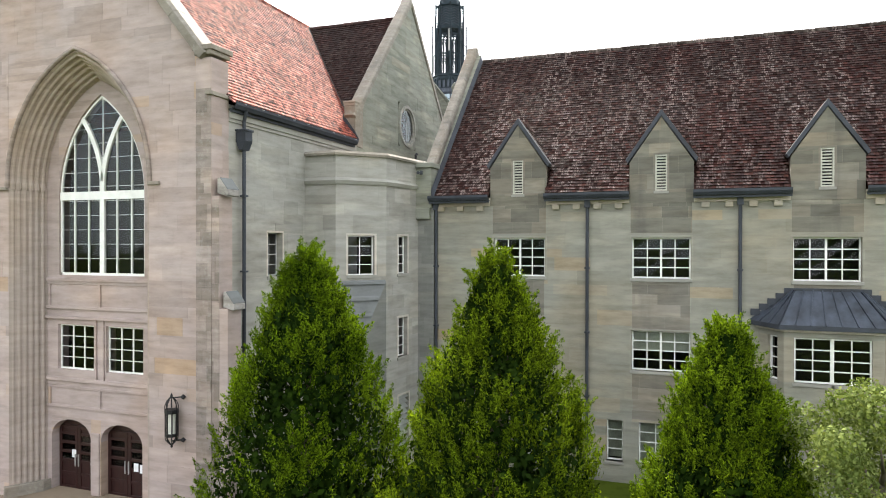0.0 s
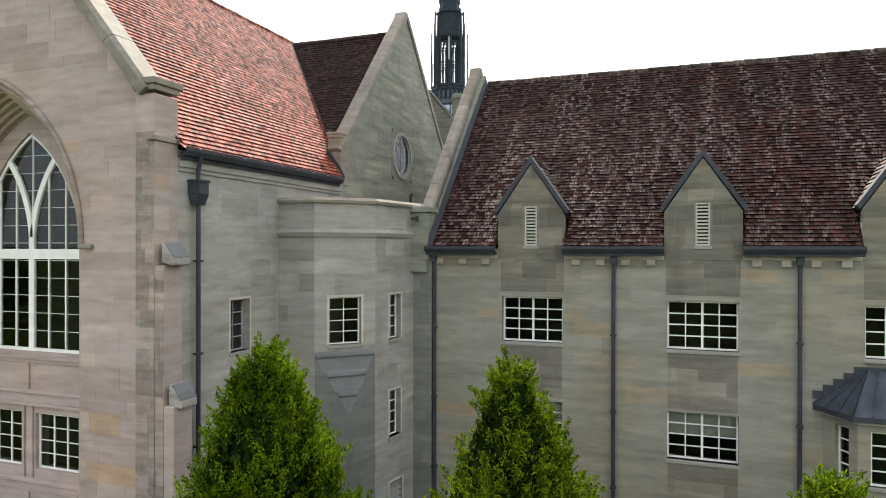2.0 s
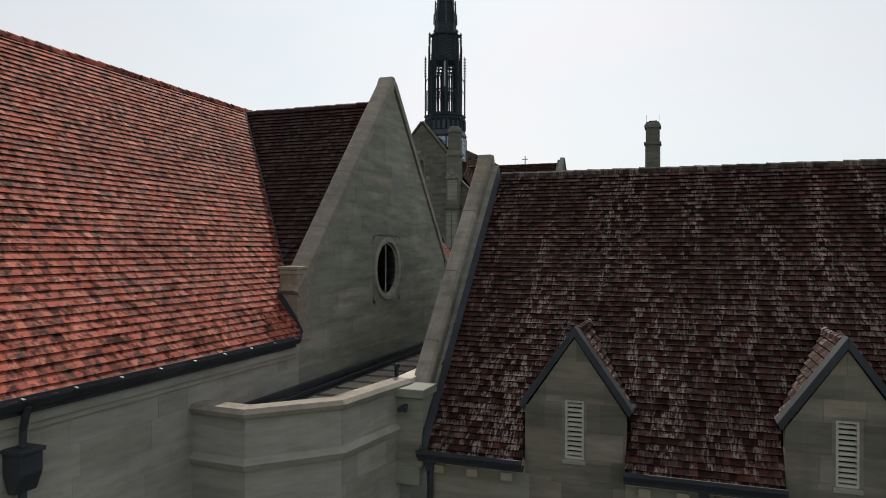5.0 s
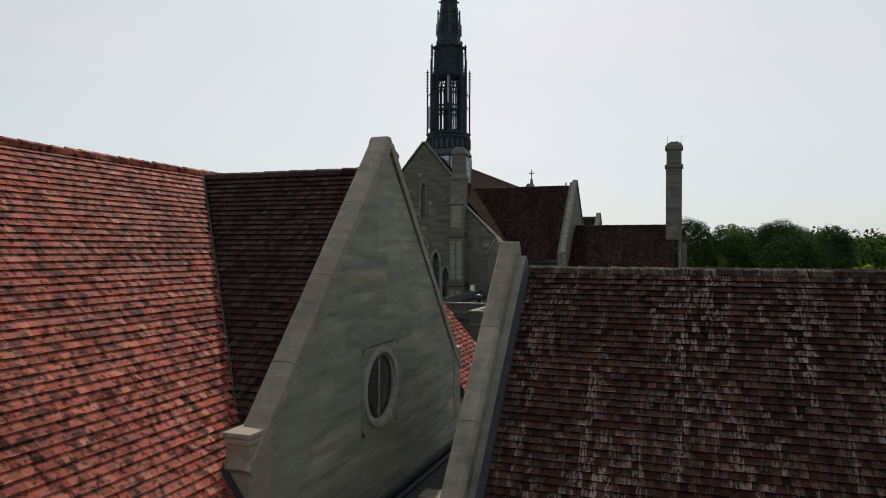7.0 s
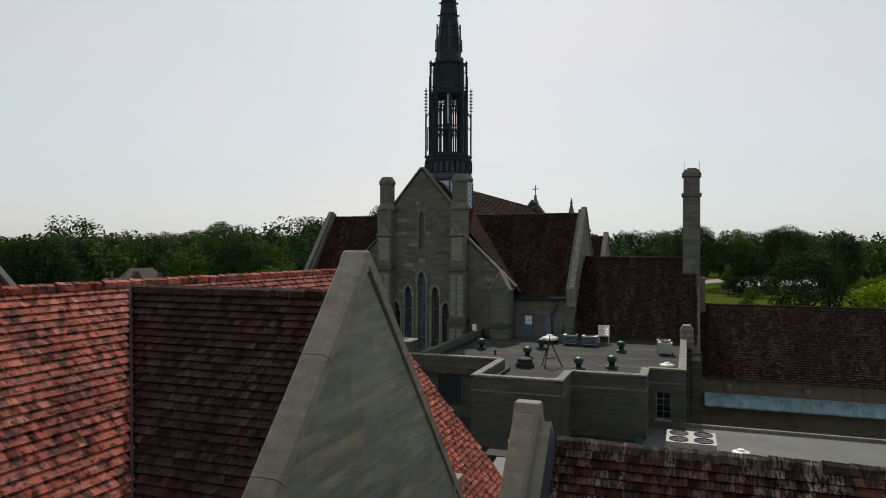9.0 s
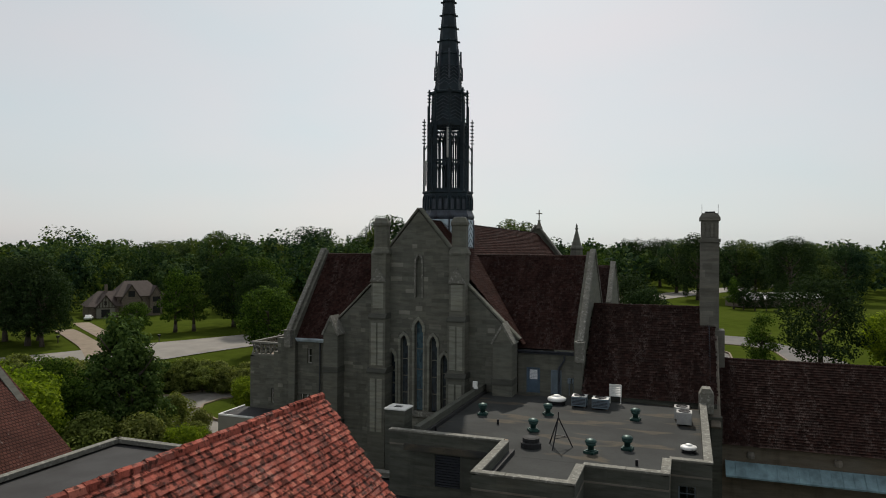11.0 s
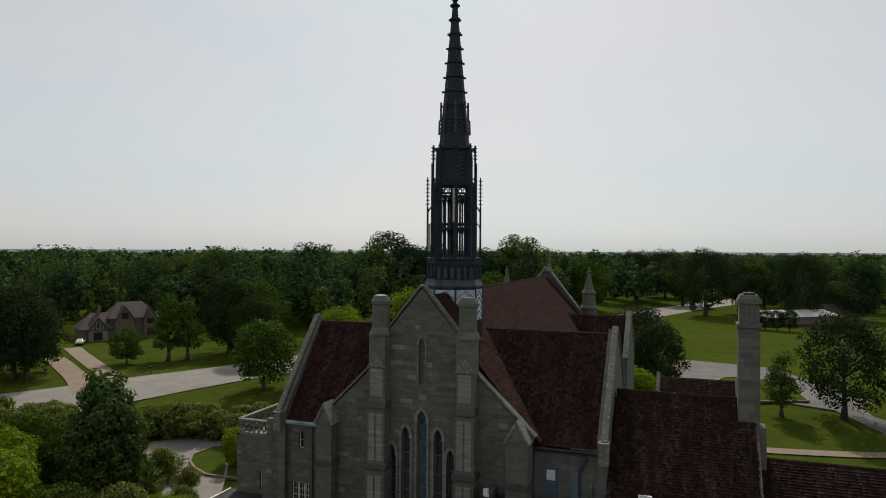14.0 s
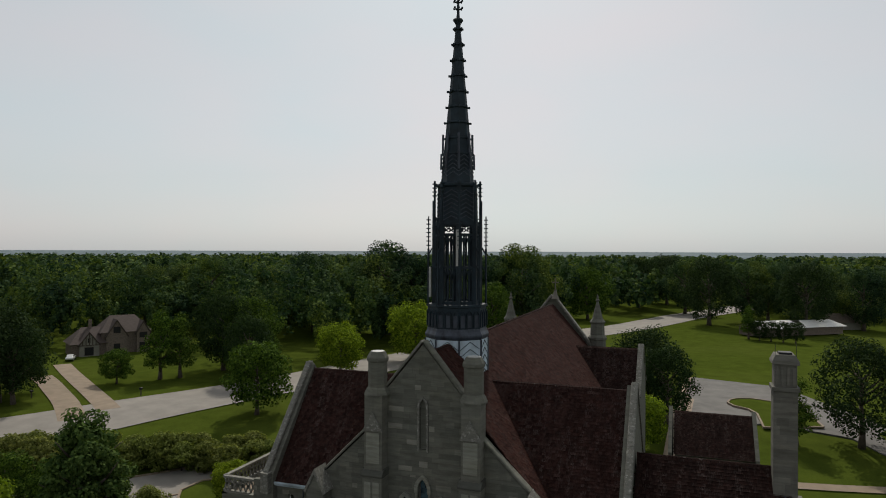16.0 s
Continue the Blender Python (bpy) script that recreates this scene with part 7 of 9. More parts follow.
# open lantern
for k in range(8):
    a = 2 * math.pi * (k + 0.5) / 8
    c, s = math.cos(a), math.sin(a)
    m = M()
    r = 1.60
    m.bar((SX + r * c, SY + r * s, 27.6), (SX + r * c, SY + r * s, 33.4), 0.30)
    m.bar((SX + (r + 0.1) * c, SY + (r + 0.1) * s, 27.6), (SX + (r + 0.1) * c, SY + (r + 0.1) * s, 35.0), 0.13)
    part("column", m, M_SPIRE, spire)
    a0, a1 = a, 2 * math.pi * (k + 1.5) / 8
    p, q = Vector((SX + 1.55 * math.cos(a0), SY + 1.55 * math.sin(a0), 0)), Vector((SX + 1.55 * math.cos(a1), SY + 1.55 * math.sin(a1), 0))
    f = Face(p, q - p, ((p + q) / 2 - Vector((SX, SY, 0))).normalized())
    ln = (q - p).length
    m = M()
    for i in (1, 2):
        f.rect(m, ln * i / 3 - 0.055, ln * i / 3 + 0.055, 27.6, 32.6, -0.06, 0.06)
    for v in (30.2, 32.5):
        f.rect(m, 0, ln, v, v + 0.16, -0.08, 0.08)
    for i in range(3):
        cc = ln * (i + 0.5) / 3
        for v in (29.6, 31.9):
            band(f, m, [(cc + u, w) for u, w in arch_line(ln / 6 - 0.03, v, 0.45, v - 0.1, 4)], 0.07, -0.06, 0.06)
        band(f, m, [(cc + 0.15 * math.cos(g), 32.98 + 0.15 * math.sin(g)) for g in [math.pi * 2 * t / 8 for t in range(9)]], 0.05, -0.05, 0.05)
    f.rect(m, 0, ln, 33.2, 33.5, -0.1, 0.1)
    f.rect(m, 0, ln, 27.6, 27.95, -0.08, 0.08)
    part("tracery", m, M_SPIRE, spire)
    # outer pinnacle with its flying strut
    m = M()
    r = 2.05
    P = Vector((SX + r * c, SY + r * s, 0))
    m.bar(P + Vector((0, 0, 27.6)), P + Vector((0, 0, 31.6)), 0.12)
    m.bar(P + Vector((0, 0, 31.6)), P + Vector((0, 0, 33.9)), 0.07)
    for z in range(7):
        h = 31.8 + z * 0.3
        m.box(P.x - 0.12, P.x + 0.12, P.y - 0.12, P.y + 0.12, h, h + 0.07)
    m.bar(P + Vector((0, 0, 31.2)), Vector((SX + 1.6 * c, SY + 1.6 * s, 31.9)), 0.1)
    m.bar(P + Vector((0, 0, 30.0)), Vector((SX + 1.6 * c, SY + 1.6 * s, 30.6)), 0.08)
    part("pinnacle", m, M_SPIRE, spire, "slim crocketed metal pinnacle")
    m = M()
    r = 1.62
    P = Vector((SX + r * c, SY + r * s, 0))
    m.bar(P + Vector((0, 0, 33.0)), P + Vector((0, 0, 36.4)), 0.12)
    for z in range(4):
        h = 35.3 + z * 0.28
        m.box(P.x - 0.13, P.x + 0.13, P.y - 0.13, P.y + 0.13, h, h + 0.08)
    part("upper_pinnacle", m, M_SPIRE, spire)
m = M()
m.lathe((SX, SY, 33.4), [(1.45, 0), (1.40, 2.5), (1.55, 2.6), (1.55, 2.75), (1.18, 2.85), (1.14, 3.2), (1.05, 4.6)], 8, 0.5)
part("upper_drum", m, M_SPIRE, spire, "dark herringbone panelled drum")
hp = M()
for k in range(8):
    a0, a1 = 2 * math.pi * (k + 0.5) / 8, 2 * math.pi * (k + 1.5) / 8
    for z, r in [(33.6 + 0.3 * i, 1.45) for i in range(7)] + [(36.7 + 0.3 * i, 1.13) for i in range(5)]:
        p, q = Vector((SX + r * math.cos(a0), SY + r * math.sin(a0), z)), Vector((SX + r * math.cos(a1), SY + r * math.sin(a1), z))
        c = (p + q) / 2 + Vector((0, 0, 0.3))
        hp.bar(p, c, 0.05)
        hp.bar(q, c, 0.05)
part("herringbone_rib", hp, M_COPPER, spire)
m = M()
m.lathe((SX, SY, 38.0), [(1.02, 0), (0.16, 9.6)], 8, 0.5)
part("spire_cone", m, M_SPIRE, spire, "dark tapering metal spire")
m = M()
for k in range(9):
    z = 38.2 + k * 1.12
    r = 1.02 - 0.0896 * (z - 38.0) + 0.05
    m.lathe((SX, SY, z), [(r - 0.04, 0), (r + 0.02, 0.05), (r + 0.02, 0.12), (r - 0.06, 0.16)], 8, 0.5)
    for q in range(8):
        a = 2 * math.pi * (q + 0.5) / 8
        m.box(SX + (r + 0.05) * math.cos(a) - 0.07, SX + (r + 0.05) * math.cos(a) + 0.07, SY + (r + 0.05) * math.sin(a) - 0.07, SY + (r + 0.05) * math.sin(a) + 0.07, z, z + 0.14)
part("crocket_ring", m, M_SPIRE, spire)
m = M()
for q in range(8):
    a = 2 * math.pi * (q + 0.5) / 8
    for z0, z1, r in ((37.2, 38.3, 1.18), (38.3, 39.7, 1.06)):
        m.bar((SX + r * math.cos(a), SY + r * math.sin(a), z0), (SX + (r - 0.02) * math.cos(a), SY + (r - 0.02) * math.sin(a), z1), 0.15)
part("fin", m, M_COPPER, spire)
m = M()
m.lathe((SX, SY, 47.5), [(0.16, 0), (0.2, 0.1), (0.38, 0.35), (0.34, 0.45), (0.14, 0.55), (0.1, 0.8), (0.07, 2.5), (0.03, 4.2)], 8, 0.5)
for z in (48.6, 49.1, 49.6, 50.1):
    for q in range(6):
        a = 2 * math.pi * q / 6
        m.bar((SX, SY, z), (SX + 0.3 * math.cos(a), SY + 0.3 * math.sin(a), z + 0.12), 0.05)
        m.box(SX + 0.3 * math.cos(a) - 0.05, SX + 0.3 * math.cos(a) + 0.05, SY + 0.3 * math.sin(a) - 0.05, SY + 0.3 * math.sin(a) + 0.05, z + 0.06, z + 0.2)
part("finial", m, M_SPIRE, spire, "leafy dark finial")
an = M()
an.box(SX + 0.55, SX + 0.75, SY - 1.95, SY - 1.8, 30.4, 32.9)
part("antenna_panel", an, M_ACGREY, spire, "pale grey antenna panel")
an = M()
an.box(SX - 1.78, SX - 1.62, SY - 1.0, SY - 0.85, 28.2, 30.3)
part("antenna_panel", an, M_ACGREY, spire, "pale grey antenna panel")

# ---- flat-roofed block between the wings and the church ----
block = thing("flat_roofed_block", "stone-faced flat-roofed block with low parapets and a grey membrane roof", "building", kind="structure")
FR, PT = 12.42, 13.12
FP = [(-23.1, 55.2), (-16.85, 55.2), (-16.85, 50.0), (-12.4, 50.0), (-12.4, 52.7), (-8.75, 52.7), (-8.75, 55.0), (-6.95, 55.0), (-6.95, 69.6), (-22.15, 69.6), (-22.15, 56.5), (-23.1, 56.5)]
rf = M()
rf.box(-22.2, -6.95, 55.0, 69.6, FR - 0.3, FR)
rf.box(-16.85, -12.4, 50.0, 55.0, FR - 0.3, FR - 0.004)
rf.box(-12.4, -8.75, 52.7, 55.0, FR - 0.3, FR - 0.004)
part("membrane_roof", rf, M_MEMB, block, "stained grey membrane roof")
for k in range(8):
    (a, b), (c, d) = FP[k], FP[k + 1]
    ln = math.hypot(c - a, d - b)
    f = Face((a, b, 0), (c - a, d - b, 0), (d - b, -(c - a), 0))
    hl = []
    if k == 0:
        hl = [(2.6, 10.3, 4.0, 12.0)]
    if k == 6:
        hl = [(0.35, 10.5, 1.1, 11.9)]
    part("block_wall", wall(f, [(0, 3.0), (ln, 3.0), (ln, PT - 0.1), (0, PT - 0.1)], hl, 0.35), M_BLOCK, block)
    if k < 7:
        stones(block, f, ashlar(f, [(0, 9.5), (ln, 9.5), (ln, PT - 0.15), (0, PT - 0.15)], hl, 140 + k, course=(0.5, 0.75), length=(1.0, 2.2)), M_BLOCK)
        bnd = M()
        f.rect(bnd, 0, ln, FR - 0.1, FR - 0.02, 0, 0.03)
        part("string_course", bnd, M_DARKST, block)
    for u0, v0, u1, v1 in hl:
        if k == 0:
            lm = M()
            for q in range(12):
                v = v0 + 0.03 + q * 0.14
                f.rect(lm, u0, u1, v, v + 0.07, -0.15, -0.05)
            f.rect(lm, u0, u1, v0, v1, -0.3, -0.25)
            part("louvre_grille", lm, M_LEAD, block, "dark louvre grille")
        else:
            window(block, f, u0, u1, v0, v1, 2, 4, recess=0.12, frame=0.05, bar=0.03, trim=M_ACBLUE)
    cp = M()
    n = max(1, round(ln / 1.5))
    for i in range(n):
        f.rect(cp, ln * i / n + 0.005 - (0.05 if i == 0 else 0), ln * (i + 1) / n - 0.005 + (0.05 if i == n - 1 else 0), PT - 0.1, PT + 0.0 - 0.004 * (k % 2), -0.36, 0.05)
    part("parapet_coping", cp, M_COPED, block, "weathered stone parapet coping", 0.015)
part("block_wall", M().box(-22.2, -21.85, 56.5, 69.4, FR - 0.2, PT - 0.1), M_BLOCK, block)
# stair head with a pale cap
sh = M()
sh.box(-24.85, -23.6, 58.4, 59.6, 9.5, 13.3)
ss = part("stub_chimney", sh, M_BLOCK, block, "short square stone flue", 0.02)
cpm = M()
cpm.box(-24.9, -23.55, 58.35, 59.65, 13.3, 13.4)
part("flue_cap", cpm, M_WHITE, ss, "white metal cap", 0.02)
# no real hole: a black plate gives the opening's darkness
cpm = M()
cpm.box(-24.45, -24.0, 58.8, 59.2, 13.39, 13.412)
part("flue_opening", cpm, M_IRON, ss, "black plate standing for a dark square flue opening")
fl = M()
for a, b in (((-21.8, 57), (-21.8, 69)), ((-16.4, 50.5), (-16.4, 55.5)), ((-22, 55.7), (-17, 55.7))):
    fl.bar((*a, FR + 0.1), (*b, FR + 0.1), 0.25, 0.2)
part("roof_upstand", fl, M_MEMBD, block, "black membrane upstand")

# lower roofs
lows_ = thing("low_flat_roof", "dark lower flat roof between stone wings", "flat roof", kind="structure")
m = M()
m.box(XE + 0.02, -9.0, 36.0, 55.1, 9.4, 9.9)
m.box(-44.2, XE + 0.02, 38.3, 57.6, 9.2, 9.6)
part("membrane_roof", m, M_MEMBD, lows_, "black membrane roof")
m = M()
m.box(-8.9, 2.6, 36.0, 56.0, 9.4, 9.95)
part("membrane_roof", m, M_MEMBL, lows_, "pale grey membrane roof")
m = M()
m.box(-9.2, -8.9, 36, 54.8, 9.4, 10.25)
part("dividing_curb", m, M_VENT, lows_, "green metal-capped curb")
m = M()
for a, b in (((-44.2, 57.4), (-23.2, 57.4)), ((-44.1, 40.0), (-44.1, 57.5))):
    m.bar((*a, 9.85), (*b, 9.85), 0.5, 0.3)
part("roof_coping", m, M_COPED, lows_, "stone roof edge coping", 0.02)
m = M()
m.box(-44.3, -23.2, 57.5, 57.8, 2.0, 9.75)
m.box(-44.4, -44.1, 40, 57.8, 2.0, 9.75)
part("low_wall", m, M_STUCCO, lows_)
m = M()
m.box(-7.0, 2.6, 56.0, 56.22, 3.0, 10.12)
m.box(2.6, 2.85, 36.0, 56.22, 3.0, 10.12)
part("low_wall", m, M_COPED, lows_, "", 0.02)
m = M()
m.box(3.2, 30, 44.0, 56.0, 3.0, 8.4)
part("white_roof", m, M_MEMBL, lows_, "pale flat roof")
bx_ = M()
bx_.box(-15.2, -12.9, 46.5, 49.0, 9.9, 10.35)
hb_ = part("roof_hatch", bx_, M_MEMBD, None, "")
tagged(hb_, "black low roof hatch curb on a flat roof", "roof hatch")
dc = M()
dc.prism([(-14.6, 46.5, 9.9), (-14.6, 44.6, 9.9), (-14.6, 44.6, 10.1), (-14.6, 46.5, 10.32)], (1.1, 0, 0))
tagged(part("sloped_duct", dc, M_LEAD, bevel=0.03), "grey sloped duct cover beside a roof hatch", "duct")


def mushroom(x, y, z, r, material, label):
    m = M()
    b = M()
    b.box(-r * 0.8, r * 0.8, -r * 0.8, r * 0.8, 0, r * 0.18)
    b.lathe((0, 0, r * 0.18), [(r * 0.72, 0), (r * 0.62, r * 0.22)], 18)
    m.lathe((0, 0, r * 0.36), [(r * 0.9, 0), (r, r * 0.05), (r, r * 0.24), (r * 0.94, r * 0.34), (r * 0.66, r * 0.44), (r * 0.44, r * 0.48), (r * 0.40, r * 0.58), (r * 0.30, r * 0.64), (r * 0.05, r * 0.66)], 22)
    t = thing("mushroom_vent", label, "roof vent", "white mushroom vents")
    t.location = (x, y, z)
    part("curb", b, M_IRON, t, "black curb")
    part("hood", m, material, t, smooth=True)
    return t


mushroom(-13.9, 47.9, 10.35, 0.55, M_WHITE, "white round mushroom vent on a black hatch")
mushroom(-16.3, 67.4, FR, 0.62, M_WHITE, "large white mushroom exhaust fan on a flat roof")
mushroom(-7.95, 58.9, FR, 0.42, M_WHITE, "low white round vent on a flat roof")
mushroom(-4.6, 51.2, 9.95, 0.4, M_WHITE, "white round mushroom vent on a pale roof")


def green_vent(x, y):
    t = thing("turbine_vent", "small dark green capped roof vent on a flat roof", "roof vent", "green roof vents")
    t.location = (x, y, FR)
    b, s, c = M(), M(), M()
    b.box(-0.28, 0.28, -0.28, 0.28, 0, 0.14)
    b.box(-0.22, 0.22, -0.22, 0.22, 0.14, 0.19)
    s.lathe((0, 0, 0.19), [(0.16, 0), (0.16, 0.18), (0.24, 0.22), (0.26, 0.26), (0.26, 0.38)], 14)
    c.lathe((0, 0, 0.57), [(0.30, 0), (0.30, 0.05), (0.24, 0.13), (0.1, 0.18), (0.0, 0.19)], 14)
    part("curb", b, M_VENT, t, "", 0.02)
    part("neck", s, M_VENT, t, smooth=True)
    part("cap", c, M_VENT, t, smooth=True)
    return t


gv = green_vent(-20.1, 62.7)
for x, y in ((-16.25, 64.1), (-16.3, 60.0), (-11.0, 64.7), (-12.65, 56.9), (-10.95, 58.2)):
    copy_thing(gv, pose(x, y, FR, 0, 0, x * 9))


def condenser(x, y, z, w, d, h, material, label, fans=1):
    t = thing("condenser_unit", label, "air conditioner", "roof condensers")
    t.location = (x, y, z)
    b, l = M(), M()
    for sx in (-1, 1):
        part("skid", M().box(sx * w * 0.4 - 0.05, sx * w * 0.4 + 0.05, -d / 2, d / 2, 0, 0.1), M_BARK, t)
    b.box(-w / 2, w / 2, -d / 2, d / 2, 0.1, h)
    part("cabinet", b, material, t, "", 0.02)
    lv = M()
    for k in range(int((h - 0.25) / 0.09)):
        lv.box(-w / 2 + 0.05, w / 2 - 0.05, -d / 2 - 0.012, -d / 2, 0.2 + k * 0.09, 0.25 + k * 0.09)
    part("coil_slats", lv, M_ACGREY if material is M_ACGREY else M_LEAD, t)
    nx, ny = (1, 1) if fans == 1 else (2, 2)
    for i in range(nx):
        for j in range(ny):
            cx, cy = (i + 0.5) / nx * w - w / 2, (j + 0.5) / ny * d - d / 2
            r = min(w / nx, d / ny) * 0.4
            g = M()
            g.lathe((cx, cy, h), [(r, 0.0), (r, 0.05), (r * 0.9, 0.05), (r * 0.88, 0.012)], 18)
            for q in range(5):
                a = 2 * math.pi * q / 5
                g.prism([(cx + 0.1 * r * math.cos(a), cy + 0.1 * r * math.sin(a), h + 0.015), (cx + 0.85 * r * math.cos(a), cy + 0.85 * r * math.sin(a), h + 0.02), (cx + 0.85 * r * math.cos(a + 0.7), cy + 0.85 * r * math.sin(a + 0.7), h + 0.03)], (0, 0, 0.01))
            part("fan", g, M_IRON, t, "dark fan and guard ring")
    tp = M()
    tp.box(-w / 2 - 0.01, w / 2 + 0.01, -d / 2 - 0.01, d / 2 + 0.01, h, h + 0.01)
    part("top_panel", tp, M_WHITE if material is not M_ACGREY else M_ACGREY, t)
    return t


condenser(-14.75, 67.2, FR, 0.95, 0.9, 0.72, M_ACBLUE, "blue-grey condenser unit with a pale top on a flat roof")
condenser(-13.35, 67.0, FR, 1.05, 0.95, 0.72, M_ACBLUE, "blue-grey condenser unit with a pale top on a flat roof")
condenser(-8.35, 65.9, FR, 0.85, 0.85, 0.8, M_ACGREY, "grey condenser unit on a flat roof")
condenser(-8.2, 64.6, FR, 0.85, 0.85, 0.8, M_ACGREY, "grey condenser unit on a flat roof")
condenser(-6.7, 50.9, 9.95, 2.1, 2.1, 0.8, M_ACGREY, "large pale condenser with four fans on a flat roof", fans=4)
fn = M()
for x0, x1, z0, z1 in ((-13.0, -12.94, 0.5, 1.3), (-12.26, -12.2, 0.5, 1.3), (-12.94, -12.26, 0.5, 0.55), (-12.94, -12.26, 1.25, 1.3)):
    fn.box(x0, x1, 68.78, 68.9, FR + z0, FR + z1)
for k in range(6):
    z = FR + 0.57 + k * 0.115
    fn.prism([(-12.94, 68.79, z), (-12.94, 68.79, z + 0.05), (-12.94, 68.88, z + 0.10), (-12.94, 68.88, z + 0.07)], (0.68, 0, 0))
for x in (-12.95, -12.25):
    fn.bar((x, 68.87, FR), (x, 68.87, FR + 0.55), 0.05)
tagged(part("louvred_panel", fn, M_WHITE), "pale louvred metal panel on two legs on a flat roof", "vent panel")
sc = M()
sc.box(-22.0, -21.75, 66.9, 67.1, PT, PT + 0.1)
sc.box(-22.05, -21.75, 66.8, 67.0, PT + 0.1, PT + 0.5)
tagged(part("floodlight", sc, M_WHITE), "small white floodlight on a parapet", "light")
tri = M()
top = Vector((-14.4, 57.4, FR + 1.55))
for k in range(3):
    a = 2 * math.pi * k / 3 + 0.3
    foot = Vector((-14.4 + 0.75 * math.cos(a), 57.4 + 0.75 * math.sin(a), FR))
    tri.tube(foot, top, 0.035)
    a2 = 2 * math.pi * (k + 1) / 3 + 0.3
    f2 = Vector((-14.4 + 0.75 * math.cos(a2), 57.4 + 0.75 * math.sin(a2), FR))
    tri.tube(foot + (top - foot) * 0.35, f2 + (top - f2) * 0.35, 0.022)
tri.tube(top, top + Vector((0, 0, 0.3)), 0.03)
tagged(part("antenna_tripod", tri, M_IRON), "thin dark metal antenna tripod on a flat roof", "tripod")
bx2 = M()
bx2.lathe((-15.75, 56.9, FR), [(0.55, 0), (0.55, 0.25), (0.45, 0.3), (0.45, 0.5), (0.3, 0.55)], 12)
tagged(part("pitch_pan", bx2, M_MEMBD), "round black equipment base on a flat roof", "roof equipment")
for x, y in ((-17.5, 56.4), (-17.1, 56.6), (-17.9, 56.3)):
    m = M()
    m.box(x - 0.17, x + 0.17, y - 0.17, y + 0.17, FR, FR + 0.32)
    tagged(part("concrete_block", m, M_PAVE, bevel=0.02), "loose pale concrete block on a flat roof", "block", "loose blocks")
for x, y in ((-18.6, 60.8), (-10.3, 55.6), (-21.5, 58.0)):
    m = M()
    m.tube((x, y, FR), (x, y, FR + 0.3), 0.07)
    tagged(part("pipe_vent", m, M_IRON), "short dark vent pipe through a flat roof", "vent pipe", "short vent pipes")

# ---- wings beside the chimney ----
ew = thing("boiler_wing", "low stone wing with a dark tile roof against the church", "building", kind="structure")
m = M()
for s in (-1, 1):
    m.poly([(-14.9, 75.4, 18.6), (-6.2, 75.4, 18.6), (-6.2, 75.4 + s * 5.95, 12.75), (-14.9, 75.4 + s * 5.95, 12.75)])
bw = part("roof", m, M_WINGTILE, ew, "dark brown tile roof")
tiled(bw, "tile_courses", (-14.9, 69.4, 12.73), (1, 0, 0), (0, 5.95, 5.85), lambda c: True, 8.7, 8.34, M_WINGTILE, None, 175, e=0.22, w=0.2, butt=0.06)
m = M()
ridge_tiles(m, (-14.9, 75.4, 18.65), (-6.3, 75.4, 18.65), "x")
part("ridge_tiles", m, M_FARTILE, ew)["kind"] = "stuff"
m = M()
m.box(-14.9, -6.2, 69.6, 81, 3.0, 12.7)
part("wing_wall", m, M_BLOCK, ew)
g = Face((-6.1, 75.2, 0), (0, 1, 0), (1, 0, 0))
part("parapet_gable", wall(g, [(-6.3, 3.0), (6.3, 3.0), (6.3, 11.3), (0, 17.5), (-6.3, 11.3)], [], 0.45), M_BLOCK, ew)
coping(ew, [(-6.3, 68.8, 11.35), (-6.3, 75.0, 17.45)], (1, 0, 0), 0.62, 0.2, material=M_DARKST)
m = M()
m.prism([(-6.9, 69.5, 12.6), (-6.55, 69.5, 12.6), (-6.55, 69.5, 12.85)], (0, 5.5, 5.5))
part("flashing", m, M_LEAD, ew)
m = M()
m.box(-7.35, -6.45, 67.9, 68.9, FR, FR + 1.2)
m.prism([(-7.35, 67.9, FR + 1.2), (-6.45, 67.9, FR + 1.2), (-6.65, 67.9, FR + 1.6), (-7.15, 67.9, FR + 1.6)], (0, 1.0, 0))
part("flue_stub", m, M_COPED, ew, "short stone flue with a pale cap", 0.03)
dw = thing("long_wing", "long low wing with a dark brown tile roof and stone walls", "building", kind="structure")
m = M()
for s in (-1, 1):
    m.poly([(-5.9, 74.7, 15.0), (40, 74.7, 15.0), (40, 74.7 + s * 5.7, 10.35), (-5.9, 74.7 + s * 5.7, 10.35)])
lwr = part("roof", m, M_WINGTILE, dw, "dark brown tile roof")
tiled(lwr, "tile_courses", (-5.9, 68.95, 10.33), (1, 0, 0), (0, 5.7, 4.65), lambda c: True, 27.0, 7.35, M_WINGTILE, None, 176, e=0.22, w=0.2, butt=0.06)
m = M()
ridge_tiles(m, (-5.9, 74.7, 15.05), (40, 74.7, 15.05), "x")
part("ridge_tiles", m, M_FARTILE, dw)["kind"] = "stuff"
ds = Face((-5.9, 69.3, 0), (1, 0, 0), (0, -1, 0))
part("south_wall", wall(ds, [(0, 3), (46, 3), (46, 10.4), (0, 10.4)], [], 0.5), M_TAN, dw)
m = M()
m.prism([ds.p(0.2, 8.95, 0), ds.p(0.2, 9.25, 0), ds.p(0.2, 8.55, 0.9), ds.p(0.2, 8.45, 0.9)], (40, 0, 0))
part("metal_canopy", m, M_CANOPY, dw, "blue-grey seamed metal canopy roof")
m = M()
